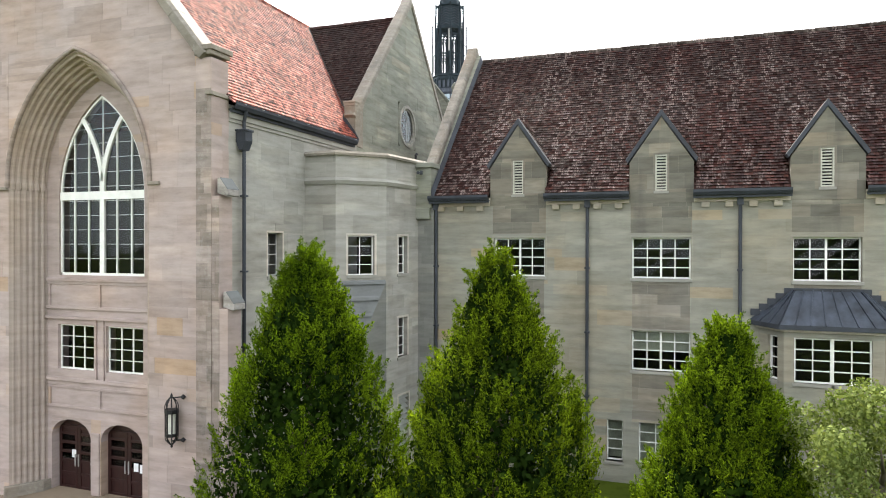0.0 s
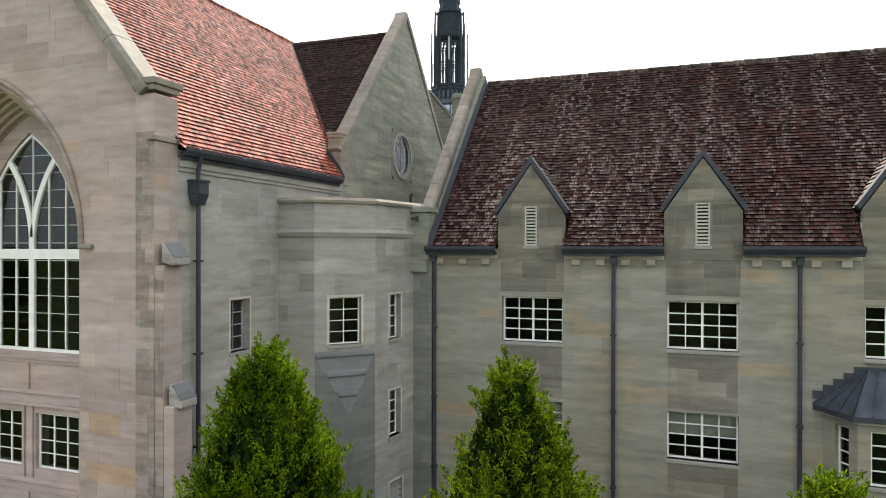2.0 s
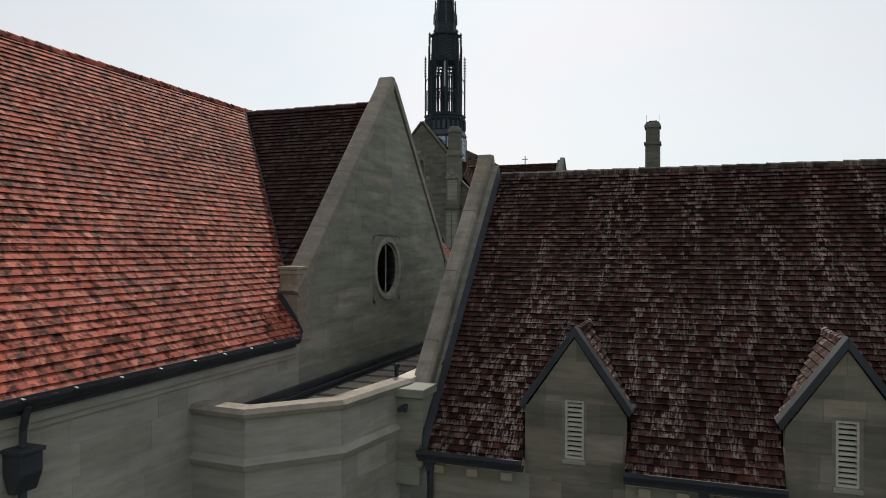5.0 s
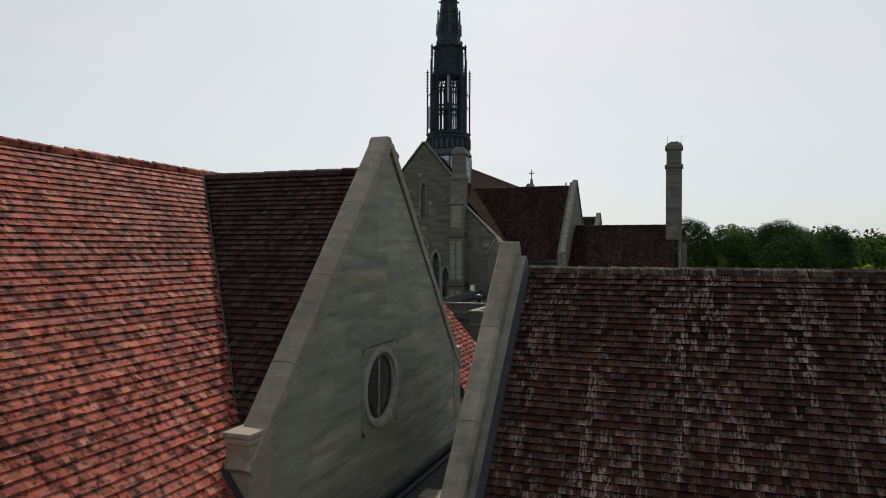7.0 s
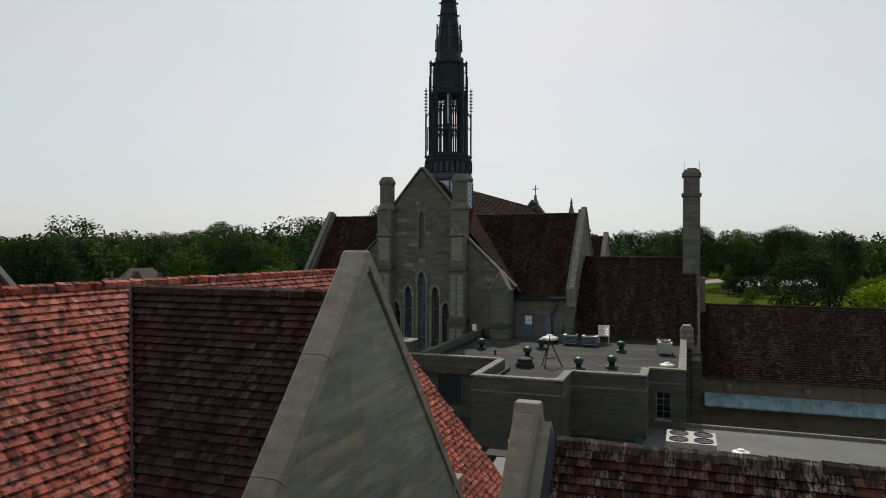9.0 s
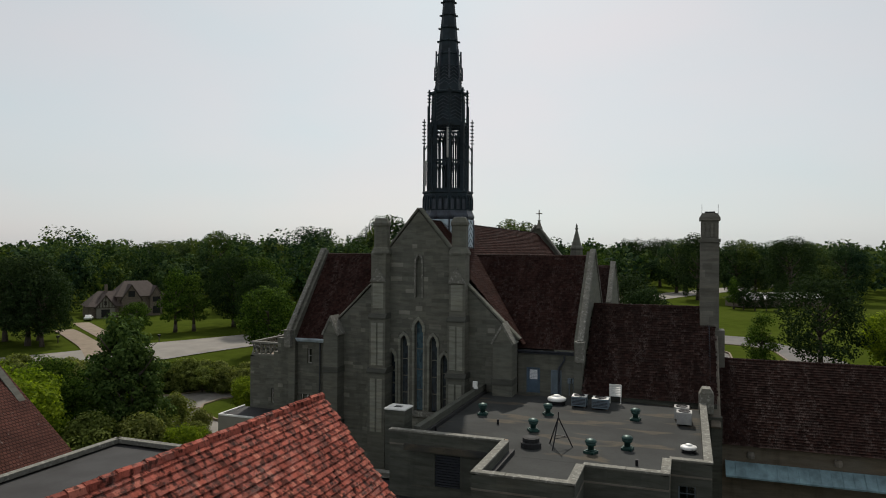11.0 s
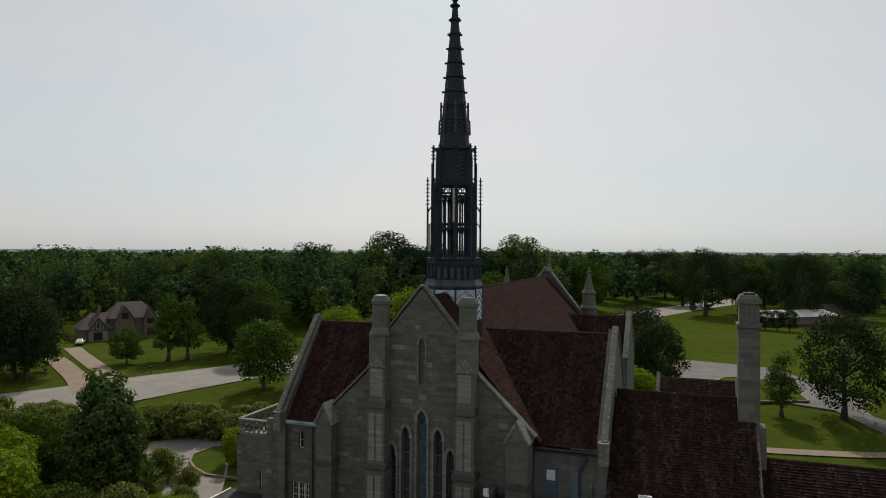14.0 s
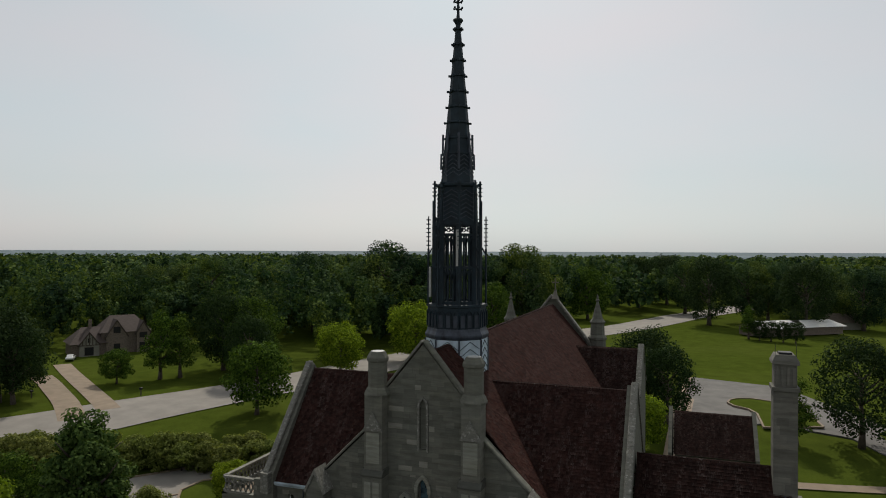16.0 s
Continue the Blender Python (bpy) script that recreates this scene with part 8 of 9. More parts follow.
for k in range(67):
    m.bar(ds.p(0.2 + 0.6 * k, 9.27, 0), ds.p(0.2 + 0.6 * k, 8.57, 0.9), 0.03, 0.05)
part("seam", m, M_CANOPY, dw)
m = M()
for k in range(9):
    u = 1.7 + k * 4.9
    m.lathe(ds.p(u, 9.75, 0.05), [(0.22, -0.2), (0.26, 0), (0.2, 0.2)], 8)
part("wall_boss", m, M_DARKST, dw, "round dark stone boss")

part("link_wall", M().box(-7.0, -5.9, 69.0, 69.55, 3.0, 12.0), M_BLOCK, dw)
chim = thing("tall_chimney", "tall slender limestone chimney with a moulded top", "chimney", kind="structure")
m = M()
m.box(-7.2, -5.93, 74.1, 75.4, 10, 23.5)
m.box(-7.2, -5.55, 74.0, 75.4, 10, 17.1)
part("shaft", m, M_CHIM, chim, "limestone chimney shaft", 0.02)
for fc in (Face((-7.2, 74.1, 0), (1, 0, 0), (0, -1, 0)), Face((-7.2, 75.4, 0), (0, -1, 0), (-1, 0, 0))):
    stones(chim, fc, ashlar(fc, [(0, 17.1), (1.27, 17.1), (1.27, 23.5), (0, 23.5)], [], 151, length=(0.5, 1.0)), M_CHIM)
m = M()
m.box(-7.3, -5.83, 74.0, 75.5, 23.4, 23.65)
m.box(-7.16, -5.97, 74.14, 75.36, 23.65, 25.0)
m.box(-7.28, -5.85, 74.02, 75.48, 24.95, 25.15)
m.prism([(-7.28, 74.02, 25.15), (-5.85, 74.02, 25.15), (-6.05, 74.22, 25.5), (-7.08, 74.22, 25.5)], (0, 1.3, 0))
part("chimney_top", m, M_CHIM, chim, "moulded stone chimney top", 0.02)
m = M()
for k in range(4):
    for y, ax in ((74.12, 0),):
        m.box(-7.1 + k * 0.3, -6.95 + k * 0.3, 74.08, 74.2, 23.75, 24.8)
part("panel_rib", m, M_CHIM, chim)
m = M()
m.box(-6.9, -6.2, 74.4, 75.1, 25.4, 25.62)
part("flue", m, M_IRON, chim, "black flue rim")
m = M()
for x in (-7.1, -6.0):
    m.bar((x, 74.3, 25.3), (x, 74.3, 26.1), 0.025)
part("lightning_rod", m, M_IRON, chim)

# small far annex beyond the long wing
anx = thing("far_annex", "small stone annex with a brown tile roof and parapet gables", "building", kind="structure")
m = M()
for s in (-1, 1):
    m.poly([(-13.3, 114, 13.0), (-4.9, 114, 13.0), (-4.9, 114 + s * 4.6, 9.2), (-13.3, 114 + s * 4.6, 9.2)])
ar = part("roof", m, M_WINGTILE, anx, "brown tile roof")
tiled(ar, "tile_courses", (-13.3, 109.35, 9.18), (1, 0, 0), (0, 4.6, 3.8), lambda c: True, 8.4, 5.95, M_WINGTILE, None, 177, e=0.22, w=0.2, butt=0.06)
part("annex_wall", M().box(-13.2, -5.0, 109.8, 118.2, 3.0, 9.2), M_CHURCH, anx)
for x in (-13.5, -4.7):
    g = Face((x, 114, 0), (0, 1, 0), (1, 0, 0))
    part("parapet_gable", wall(g, [(-4.9, 3), (4.9, 3), (4.9, 9.4), (0, 13.5), (-4.9, 9.4)], [], 0.4), M_CHURCH, anx)

# ---- western wing and white-edged flat building ----
ww = thing("western_wing", "stone wing with a steep red-brown tile roof", "building", kind="structure")
m = M()
m.poly([(-44.3, 20, 10.0), (-44.3, 54.0, 10.0), (-54.0, 54.0, 17.6), (-54.0, 20, 17.6)])
m.poly([(-63.7, 20, 10.0), (-54.0, 20, 17.6), (-54.0, 54.0, 17.6), (-63.7, 54.0, 10.0)])
part("roof", m, M_FARRED, ww, "steep red-brown tile roof")
g = Face((-54, 53.8, 0), (-1, 0, 0), (0, 1, 0))
part("gable_wall", wall(g, [(-9.4, 2), (9.4, 2), (9.4, 10), (0, 18.0), (-9.4, 10)], [], 0.5), M_BLOCK, ww)
fb = thing("white_edged_flat_building", "low beige flat-roofed building with white metal roof edges", "building", kind="structure")
m = M()
m.box(-41.5, -38.95, 57.8, 72.6, 2.0, 7.7)
m.box(-45.3, -41.2, 69.3, 72.9, 2.0, 8.7)
part("stucco_wall", m, M_STUCCO, fb, "grey-beige stucco walls")
m = M()
m.box(-41.4, -39.05, 57.9, 72.5, 7.7, 7.72)
m.box(-45.1, -41.4, 69.5, 72.8, 8.55, 8.72)
part("membrane_roof", m, M_MEMBD, fb, "black membrane roof")
m = M()
for a, b, z in (((-39.0, 57.8), (-39.0, 72.6), 7.78), ((-41.45, 57.8), (-41.45, 69.3), 7.78), ((-45.25, 69.35), (-41.2, 69.35), 8.78), ((-45.25, 69.35), (-45.25, 72.9), 8.78), ((-41.25, 69.35), (-41.25, 72.9), 8.78)):
    m.bar((*a, z), (*b, z), 0.14, 0.14)
part("metal_edge", m, M_WHITE, fb, "white metal roof edge", 0.02)
m = M()
for y in (60.0, 63.2, 66.4):
    m.box(-38.97, -38.9, y, y + 1.4, 5.3, 6.6)
part("dark_opening", m, M_IRON, fb, "dark window openings")

# ---- trees ----
def leaf_mesh(name, centres, out, size, material, seed, aspect=0.6, jitter=0.6, along=None):
    """One mesh of many small four-cornered leaves at the given places, each facing roughly outwards."""
    rs = np.random.RandomState(seed)
    c = np.asarray(centres, float)
    n = len(c)
    nrm = np.asarray(out, float) + rs.normal(0, jitter, (n, 3))
    nrm /= np.linalg.norm(nrm, axis=1, keepdims=True) + 1e-9
    ref = rs.normal(0, 1, (n, 3))
    if along is not None:
        ref = np.cross(nrm, np.asarray(along, float) + rs.normal(0, 0.35, (n, 3)))
    u = np.cross(nrm, ref)
    u /= np.linalg.norm(u, axis=1, keepdims=True) + 1e-9
    v = np.cross(nrm, u)
    s = (size * rs.uniform(0.65, 1.35, n))[:, None]
    fold = nrm * s * 0.18
    pts = np.stack([c - u * s, c + v * s * aspect + fold, c + u * s, c - v * s * aspect + fold], 1).reshape(-1, 3)
    me = bpy.data.meshes.new(name)
    me.vertices.add(4 * n)
    me.vertices.foreach_set("co", pts.ravel())
    me.loops.add(4 * n)
    me.loops.foreach_set("vertex_index", np.arange(4 * n, dtype=np.int32))
    me.polygons.add(n)
    me.polygons.foreach_set("loop_start", np.arange(0, 4 * n, 4, dtype=np.int32))
    me.polygons.foreach_set("loop_total", np.full(n, 4, dtype=np.int32))
    me.materials.append(material)
    me.update()
    me.validate()
    return me


def unit(rs, n):
    d = rs.normal(0, 1, (n, 3))
    return d / (np.linalg.norm(d, axis=1, keepdims=True) + 1e-9)


def crown_points(lobes, count, seed, shell=0.55):
    """Places near the skins of many lobes (x, y, z, radius, flatness), with the outward way."""
    rs = np.random.RandomState(seed)
    lobes = np.asarray(lobes, float)
    w = lobes[:, 3] ** 2
    pick = rs.choice(len(lobes), count, p=w / w.sum())
    d = unit(rs, count)
    r = lobes[pick, 3] * (1 - shell * rs.uniform(0, 1, count) ** 2.0) * (1 + rs.normal(0, 0.05, count))
    p = lobes[pick, :3] + d * (r[:, None] * np.stack([np.ones(count), np.ones(count), lobes[pick, 4]], 1))
    return p, d


def trunk_mesh(height, radius, limbs, seed, spread=0.5):
    rg = random.Random(seed)
    m = M()
    pts, x, y = [], 0.0, 0.0
    for k in range(6):
        pts.append((x, y, height * k / 5, radius * (1.25 if k == 0 else 1 - 0.13 * k)))
        x, y = x + rg.uniform(-0.05, 0.05) * height * 0.2, y + rg.uniform(-0.05, 0.05) * height * 0.2
    for a, b in zip(pts, pts[1:]):
        m.tube(a[:3], b[:3], a[3], b[3], 8)
    for k in range(limbs):
        t = rg.uniform(0.45, 1.0)
        z = height * t
        a = 2.4 * k + rg.uniform(-0.4, 0.4)
        ln = height * rg.uniform(0.35, 0.7) * spread
        e = (ln * math.cos(a), ln * math.sin(a), z + ln * rg.uniform(0.5, 1.1))
        mid = (e[0] * 0.5, e[1] * 0.5, (z + e[2]) / 2 - ln * 0.08)
        m.tube((pts[-1][0] * t, pts[-1][1] * t, z), mid, radius * 0.42, radius * 0.28, 6)
        m.tube(mid, e, radius * 0.28, radius * 0.08, 6)
    return m.mesh("trunk", M_BARK, True)


def broad_lobes(h, r, seed, base=0.28, n=26):
    """Lobes of a broad crown."""
    rg = random.Random(seed)
    out = []
    for k in range(n):
        t = rg.uniform(0, 1)
        z = h * (base + (1 - base) * t) * 0.93
        ring = r * math.sin(math.pi * min(1, 0.16 + 0.80 * t)) ** 0.7 * rg.uniform(0.25, 0.82)
        a = rg.uniform(0, 2 * math.pi)
        out.append((ring * math.cos(a), ring * math.sin(a), z, r * rg.uniform(0.22, 0.42), rg.uniform(0.6, 0.9)))
    return out


def dome_lobes(h, r, seed, base=0.2, n=46, taper=0.0):
    """Bumps over the skin of a rounded crown."""
    rg = random.Random(seed)
    out = []
    zc, hz = h * (base + 1) / 2, h * (1 - base) / 2
    for k in range(n):
        z = 1 - 1.9 * (k + 0.5) / n
        a = 2.39996 * k + rg.uniform(-0.4, 0.4)
        s = math.sqrt(max(0.0, 1 - z * z)) ** 0.8 * (1 - taper * z)
        f = rg.uniform(0.5, 0.98) * (1 + 0.15 * math.sin(2 * a + seed))
        out.append((r * s * f * math.cos(a), r * s * f * math.sin(a), zc + hz * z * rg.uniform(0.66, 0.92), r * rg.uniform(0.16, 0.36), rg.uniform(0.65, 1.0)))
    return out


def tree(name, label, x, y, trunk, crown, turn=0.0, size=1.0, group="", z=None):
    t = thing(name, label, "tree", group)
    part("trunk", trunk, None, t)
    part("crown", crown, None, t)
    t.matrix_basis = pose(x, y, (gz(x, y) if z is None else z) - 0.05, 0, 0, turn)
    t.scale = (size, size, size)
    return t


# three clipped-looking hornbeams before the wings
def hornbeam(h, r, seed):
    """Pointed crown of many short sprays that rise and lean outwards, over a core coloured dark as shade."""
    rs = np.random.RandomState(seed)

    def profile(t):
        return r * np.where(t > 0.14, 1 - (np.clip(t - 0.14, 0, 1) / 0.86) ** 1.7, 0.84 + 0.16 * t / 0.14)

    # boughs first, then the sprays of each bough
    q = 150
    bt = 0.01 + 0.95 * rs.uniform(0, 1, q) ** 0.9
    ba = 2.39996 * np.arange(q) + rs.normal(0, 0.3, q)
    n = 1300
    pick = rs.randint(0, q, n)
    grow = rs.uniform(0, 1, n)
    t = np.clip(bt[pick] + (grow - 0.4) * 0.13 + rs.normal(0, 0.012, n), 0.005, 0.985)
    a = ba[pick] + rs.normal(0, 0.115, n) / (1.15 - t)
    lump = 1 + 0.06 * np.sin(a * 3 + t * 9 + seed) + 0.05 * np.sin(a * 7 - t * 17 + seed)
    rad = profile(t) * lump * (0.80 + 0.20 * grow) * rs.uniform(0.93, 1.03, q)[pick]
    base = np.stack([rad * np.cos(a) * 0.93, rad * np.sin(a) * 0.93, h * t - 0.15], 1)
    lean = rs.uniform(0.25, 0.75, n)
    way = np.stack([lean * np.cos(a), lean * np.sin(a), np.ones(n)], 1) + rs.normal(0, 0.16, (n, 3))
    way /= np.linalg.norm(way, axis=1, keepdims=True)
    length = rs.uniform(0.35, 0.80, n) * (1 - 0.35 * t)
    k = 95
    s = rs.uniform(0, 1, (n, k))
    side = rs.normal(0, 1, (n, k, 3)) * (0.080 * (1.15 - s))[:, :, None]
    p1 = (base[:, None] + way[:, None] * (s * length[:, None])[:, :, None] + side).reshape(-1, 3)
    d1 = (side * 4 + way[:, None] * 0.25 + np.array((0, 0, 0.25))).reshape(-1, 3)
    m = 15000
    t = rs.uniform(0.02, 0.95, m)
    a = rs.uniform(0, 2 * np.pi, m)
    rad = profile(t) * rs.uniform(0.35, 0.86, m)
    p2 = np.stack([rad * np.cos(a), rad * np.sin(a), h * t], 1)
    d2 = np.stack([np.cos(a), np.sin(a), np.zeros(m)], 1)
    return p1, d1, p2, d2, np.repeat(way, k, 0)


for k, (x, y, h, r, sd) in enumerate(((-8.5, 13.9, 8.05, 2.75, 1), (-3.95, 14.0, 7.98, 2.65, 2), (0.62, 14.1, 6.65, 2.12, 3))):
    p1, d1, p2, d2, w1 = hornbeam(h, r, sd)
    cm = leaf_mesh("crown", p1, d1, 0.036, M_HORN, sd, 0.32, 0.6, w1)
    hb = tree("hornbeam", ("tall pointed bright green hornbeam with dense leaves", "pointed bright green hornbeam before a stone wing", "smaller pointed bright green hornbeam")[k], x, y, trunk_mesh(h * 0.7, 0.14, 14, sd, 0.3), cm, group="hornbeams in a row", z=GZ)
    part("inner_leaves", leaf_mesh("inner_leaves", p2, d2, 0.085, M_HORNIN, sd + 9, 0.6, 0.5), None, hb, "inner leaves coloured dark green for the crown's shade")
# pale-leaved tree at the end of the row
lob = dome_lobes(6.2, 1.9, 7, 0.06, 40)
p, d = crown_points(lob, 42000, 7)
tree("pale_tree", "round pale green flowering tree", 3.15, 13.7, trunk_mesh(4.0, 0.12, 10, 7), leaf_mesh("crown", p, d, 0.038, M_PALELEAF, 7), z=GZ)
# hedge between the trunks
hp = np.random.RandomState(3)
hx = hp.uniform(-12.2, 4, 9000)
hc = np.stack([hx, 17.5 + hp.normal(0, 0.5, 9000), GZ + 0.1 + hp.uniform(0, 1, 9000) ** 0.7 * (0.8 + 0.25 * np.sin(hx * 2.2))], 1)
hd = thing("hedge", "low dark green shrubs along the wall", "hedge", kind="stuff")
part("leaves", leaf_mesh("leaves", hc, np.tile((0, -0.4, 0.7), (9000, 1)), 0.07, M_LEAF, 3), None, hd)

# crowns shared by the farther trees
KIND = []
for k, (h, r, mt) in enumerate(((14, 6.0, M_LEAF), (12, 5.2, M_LEAF), (16, 6.2, M_DARKLEAF), (9, 4.2, M_LIME), (7, 4.6, M_OLIVE), (15, 4.2, M_LEAF), (15, 3.9, M_MIDLEAF), (16, 6.2, M_WOODS), (7, 4.6, M_OLIVE), (10, 5.0, M_LEAF))):
    lob = broad_lobes(h, r, 20 + k, 0.22, 44) if k in (4, 5, 8) else dome_lobes(h, r, 20 + k, 0.05, 64, 0.38 if k == 6 else 0.0)
    p, d = crown_points(lob, {0: 12500, 5: 5000, 7: 15000, 8: 4500, 9: 2500}.get(k, 9000), 20 + k, 0.4)
    d = d * 0.8 + np.array((0, 0, 0.3))
    KIND.append((trunk_mesh(h * 0.62, 0.028 * h, 12, 20 + k, 0.55), leaf_mesh("crown", p, d, {3: 0.175, 7: 0.185, 8: 0.27, 9: 0.4}.get(k, 0.2), mt, 20 + k, 0.7, 0.3)))


def plant(kind, x, y, size, label, name="tree", group="", turn=None):
    tr, cr = KIND[kind]
    return tree(name, label, x, y, tr, cr, (x * 37 + y * 17) % 360 if turn is None else turn, size, group)

ROADTREES = "trees beside the road"
plant(1, -81.2, 129.2, 1.08, "round dark green tree beside the road", group=ROADTREES)
plant(2, -128.0, 118.0, 1.15, "large dark spreading tree beside a driveway", group=ROADTREES)
for x, y, s in ((-124.5, 118.2, 0.92), (-133.0, 124.5, 0.95), (-138.0, 121.0, 1.1)):
    plant(2, x, y, s, "dense dark tree in a group beside a driveway", group=ROADTREES)
plant(0, -152, 118, 1.2, "large dark green tree", group=ROADTREES)
plant(5, -114.6, 149, 0.95, "slender green tree on a lawn")
plant(1, -122, 139, 0.62, "small open olive-green tree on a lawn")
plant(5, -117.3, 146, 1.0, "tall slender tree on a lawn")
plant(2, -112, 160, 1.15, "dark tree at the back of a lawn")
plant(0, -108, 163, 1.2, "broad dark green tree at the back of a lawn")
plant(2, -98, 150, 0.9, "broad green tree near the road")
plant(3, -85.6, 167, 1.3, "round yellow-green tree beyond the road", group=ROADTREES)
plant(3, -75.5, 187, 1.7, "large yellow-green tree beyond the road", group=ROADTREES)
plant(0, -69.5, 235, 1.25, "large green tree beyond the road", group=ROADTREES)
plant(6, -69.5, 83, 1.07, "tall dark green tree in a garden")
plant(6, -66.8, 82, 0.9, "dark green tree in a garden")
plant(3, -79, 77, 1.15, "bright yellow-green tree in a garden")
plant(3, -73, 72, 1.1, "bright yellow-green tree in a garden")
plant(3, -58.5, 80.5, 0.5, "low bright green bush by a wall", "bush")
plant(3, -65, 101, 0.62, "small green bush on a kerbed island", "bush")
plant(4, -62, 78.5, 0.75, "small olive-green bush by a wall", "bush")
plant(4, -66, 75, 0.8, "small olive-green bush by a wall", "bush")
for x, y, k, q in ((-67.8, 87.5, 4, 0.5), (-70.7, 93.5, 4, 0.55), (-61.4, 85.7, 4, 0.42), (-75.3, 91.6, 3, 0.6), (-61.5, 81.9, 3, 0.4), (-65.7, 91.7, 4, 0.4), (-77.5, 86.0, 0, 0.55), (-82.0, 84.0, 0, 0.7)):
    plant(k, x, y, q, "leafy green bush in a garden", "bush", "bushes in a garden")
plant(3, -55, 72, 0.55, "low bright green bush", "bush")
rg = random.Random(12)
for k in range(15):
    t = k / 14
    plant(8, -104 + 38 * t + rg.uniform(-1, 1), 95.5 + 16 * t + rg.uniform(-1, 1), rg.uniform(0.55, 0.72), "low olive-green orchard tree in a row", "orchard_tree", "orchard trees in a row")
for k in range(12):
    t = k / 11
    plant(8, -104 + 34 * t + rg.uniform(-1.5, 1.5), 98.0 + 16 * t + rg.uniform(-1, 1), rg.uniform(0.5, 0.66), "low olive-green orchard tree in a row", "orchard_tree", "orchard trees in a row")
plant(2, -15, 146, 0.82, "dark green tree beside the car park")
plant(2, -18.5, 152, 0.95, "dark green tree beside the car park")
plant(3, -19, 133, 1.0, "yellow-green tree behind the church")
plant(2, -4.4, 303, 1.65, "very large oval dark tree on a lawn")
plant(5, 6.2, 265, 0.72, "small dark conifer-like tree on a lawn")
plant(2, 26, 290, 1.55, "large round tree behind a low house")
plant(2, 11.6, 142.5, 1.02, "broad dark green tree beside the car park")
plant(3, 23.0, 144.6, 1.2, "broad yellow-green tree beside the car park")
plant(5, 3.07, 141.5, 0.68, "young slender tree on a lawn")
plant(0, -50, 309, 1.5, "large green tree beyond the road", group=ROADTREES)
plant(2, -34.5, 374, 1.6, "large dark tree beyond the road", group=ROADTREES)
plant(2, -22, 400, 1.65, "large dark tree beyond the road", group=ROADTREES)
for x, y, q in ((10, 318, 1.5), (18, 327, 1.45), (36, 316, 1.45), (46, 304, 1.4), (-13, 348, 1.55), (30, 345, 1.5)):
    plant(7, x, y, q, "tall green tree behind a low house", group="tall trees in the woods")
plant(4, 24, 134, 1.3, "pale olive tree beside a lawn")
for k in range(4):
    plant(2, 9 + 3.2 * k, 262 - 1.2 * k, 0.42, "clipped dark green shrub before a low house", "shrub", "shrubs before a house")

for x, y, k, s in ((-114, 232, 2, 1.55), (-104, 233, 0, 2.0), (-95, 235, 2, 1.7), (-86, 238, 0, 1.7), (-77, 262, 2, 1.65), (-66, 262, 0, 1.95), (-131, 232, 0, 1.75), (-203, 232, 5, 1.7), (-196, 234, 5, 1.65), (-186, 232, 2, 1.5), (-170, 228, 0, 1.7), (-150, 236, 2, 1.45)):
    plant(7, x, y, s * (0.82 if k == 5 else 0.95 if x < -140 else 0.97), "very tall dark green tree rising over the woods", group="tall trees in the woods")


# ---- woods ----
def open_ground(x, y):
    """Road, lawns and house plots that the woods leave free."""
    road = [(-205, 45), (-160, 80), (-114.7, 108.4), (-94.8, 139.8), (-88.9, 153), (-80, 190), (-64, 235), (-38, 279), (-10, 340), (10, 385), (60, 500)]
    for (a, b), (c, d) in zip(road, road[1:]):
        t = max(0, min(1, ((x - a) * (c - a) + (y - b) * (d - b)) / ((c - a) ** 2 + (d - b) ** 2)))
        dx, dy = x - a - t * (c - a), y - b - t * (d - b)
        if math.hypot(dx, dy) < 15:
            return True
        if (c - a) * dy - (d - b) * dx < 0 and y < 330 and x < 90 and math.hypot(dx, dy) < 400:
            return True
    u, v = (x + 158) * 0.57 + (y - 166) * 0.82, (x + 158) * 0.82 - (y - 166) * 0.57
    return (-24 if v > -8 else -6) < u < 36 and -14 < v < 64


def woods(name, label, r0, r1, spacing, leaves, size, high, seed):
    rg = random.Random(seed)
    rs = np.random.RandomState(seed)
    proto = []
    for k in range(6):
        h, r = 1.0, 0.36
        p, d = crown_points(dome_lobes(h, r, 60 + k + seed, 0.15, 26), leaves, 60 + k, 0.3)
        d = d * 0.6 + (p - np.array((0, 0, 0.5))) * 1.1 + np.array((0, 0, 0.25))
        proto.append((p, d))
    pts, nrm = [], []
    n = int((r1 - r0) / spacing) + 1
    for i in range(n):
        r = r0 + i * spacing
        k = int(radians(78) * r / spacing)
        for j in range(k):
            a = radians(-60 + 78 * (j + rg.uniform(-0.7, 0.7)) / k)
            rr = r + rg.uniform(-0.95, 0.95) * spacing
            x, y = -8 + rr * math.sin(a), 20 + rr * math.cos(a)
            if open_ground(x, y):
                continue
            p, d = proto[rg.randrange(6)]
            h = high * rg.choice((0.7, 0.85, 0.95, 1.0, 1.05, 1.12, 1.3)) * rg.uniform(0.93, 1.07)
            w = h * rg.uniform(0.8, 1.15)
            c, s = math.cos(rg.uniform(0, 6.3)), math.sin(rg.uniform(0, 6.3))
            q = p * np.array((w, w, h))
            pts.append(np.stack([q[:, 0] * c - q[:, 1] * s + x, q[:, 0] * s + q[:, 1] * c + y, q[:, 2] + gz(x, y)], 1))
            nrm.append(d)
    me = leaf_mesh("leaves", np.concatenate(pts), np.concatenate(nrm), size, M_WOODS, seed, 0.75, 0.3)
    t = thing(name, label, "woods", kind="stuff")
    part("leaves", me, None, t)


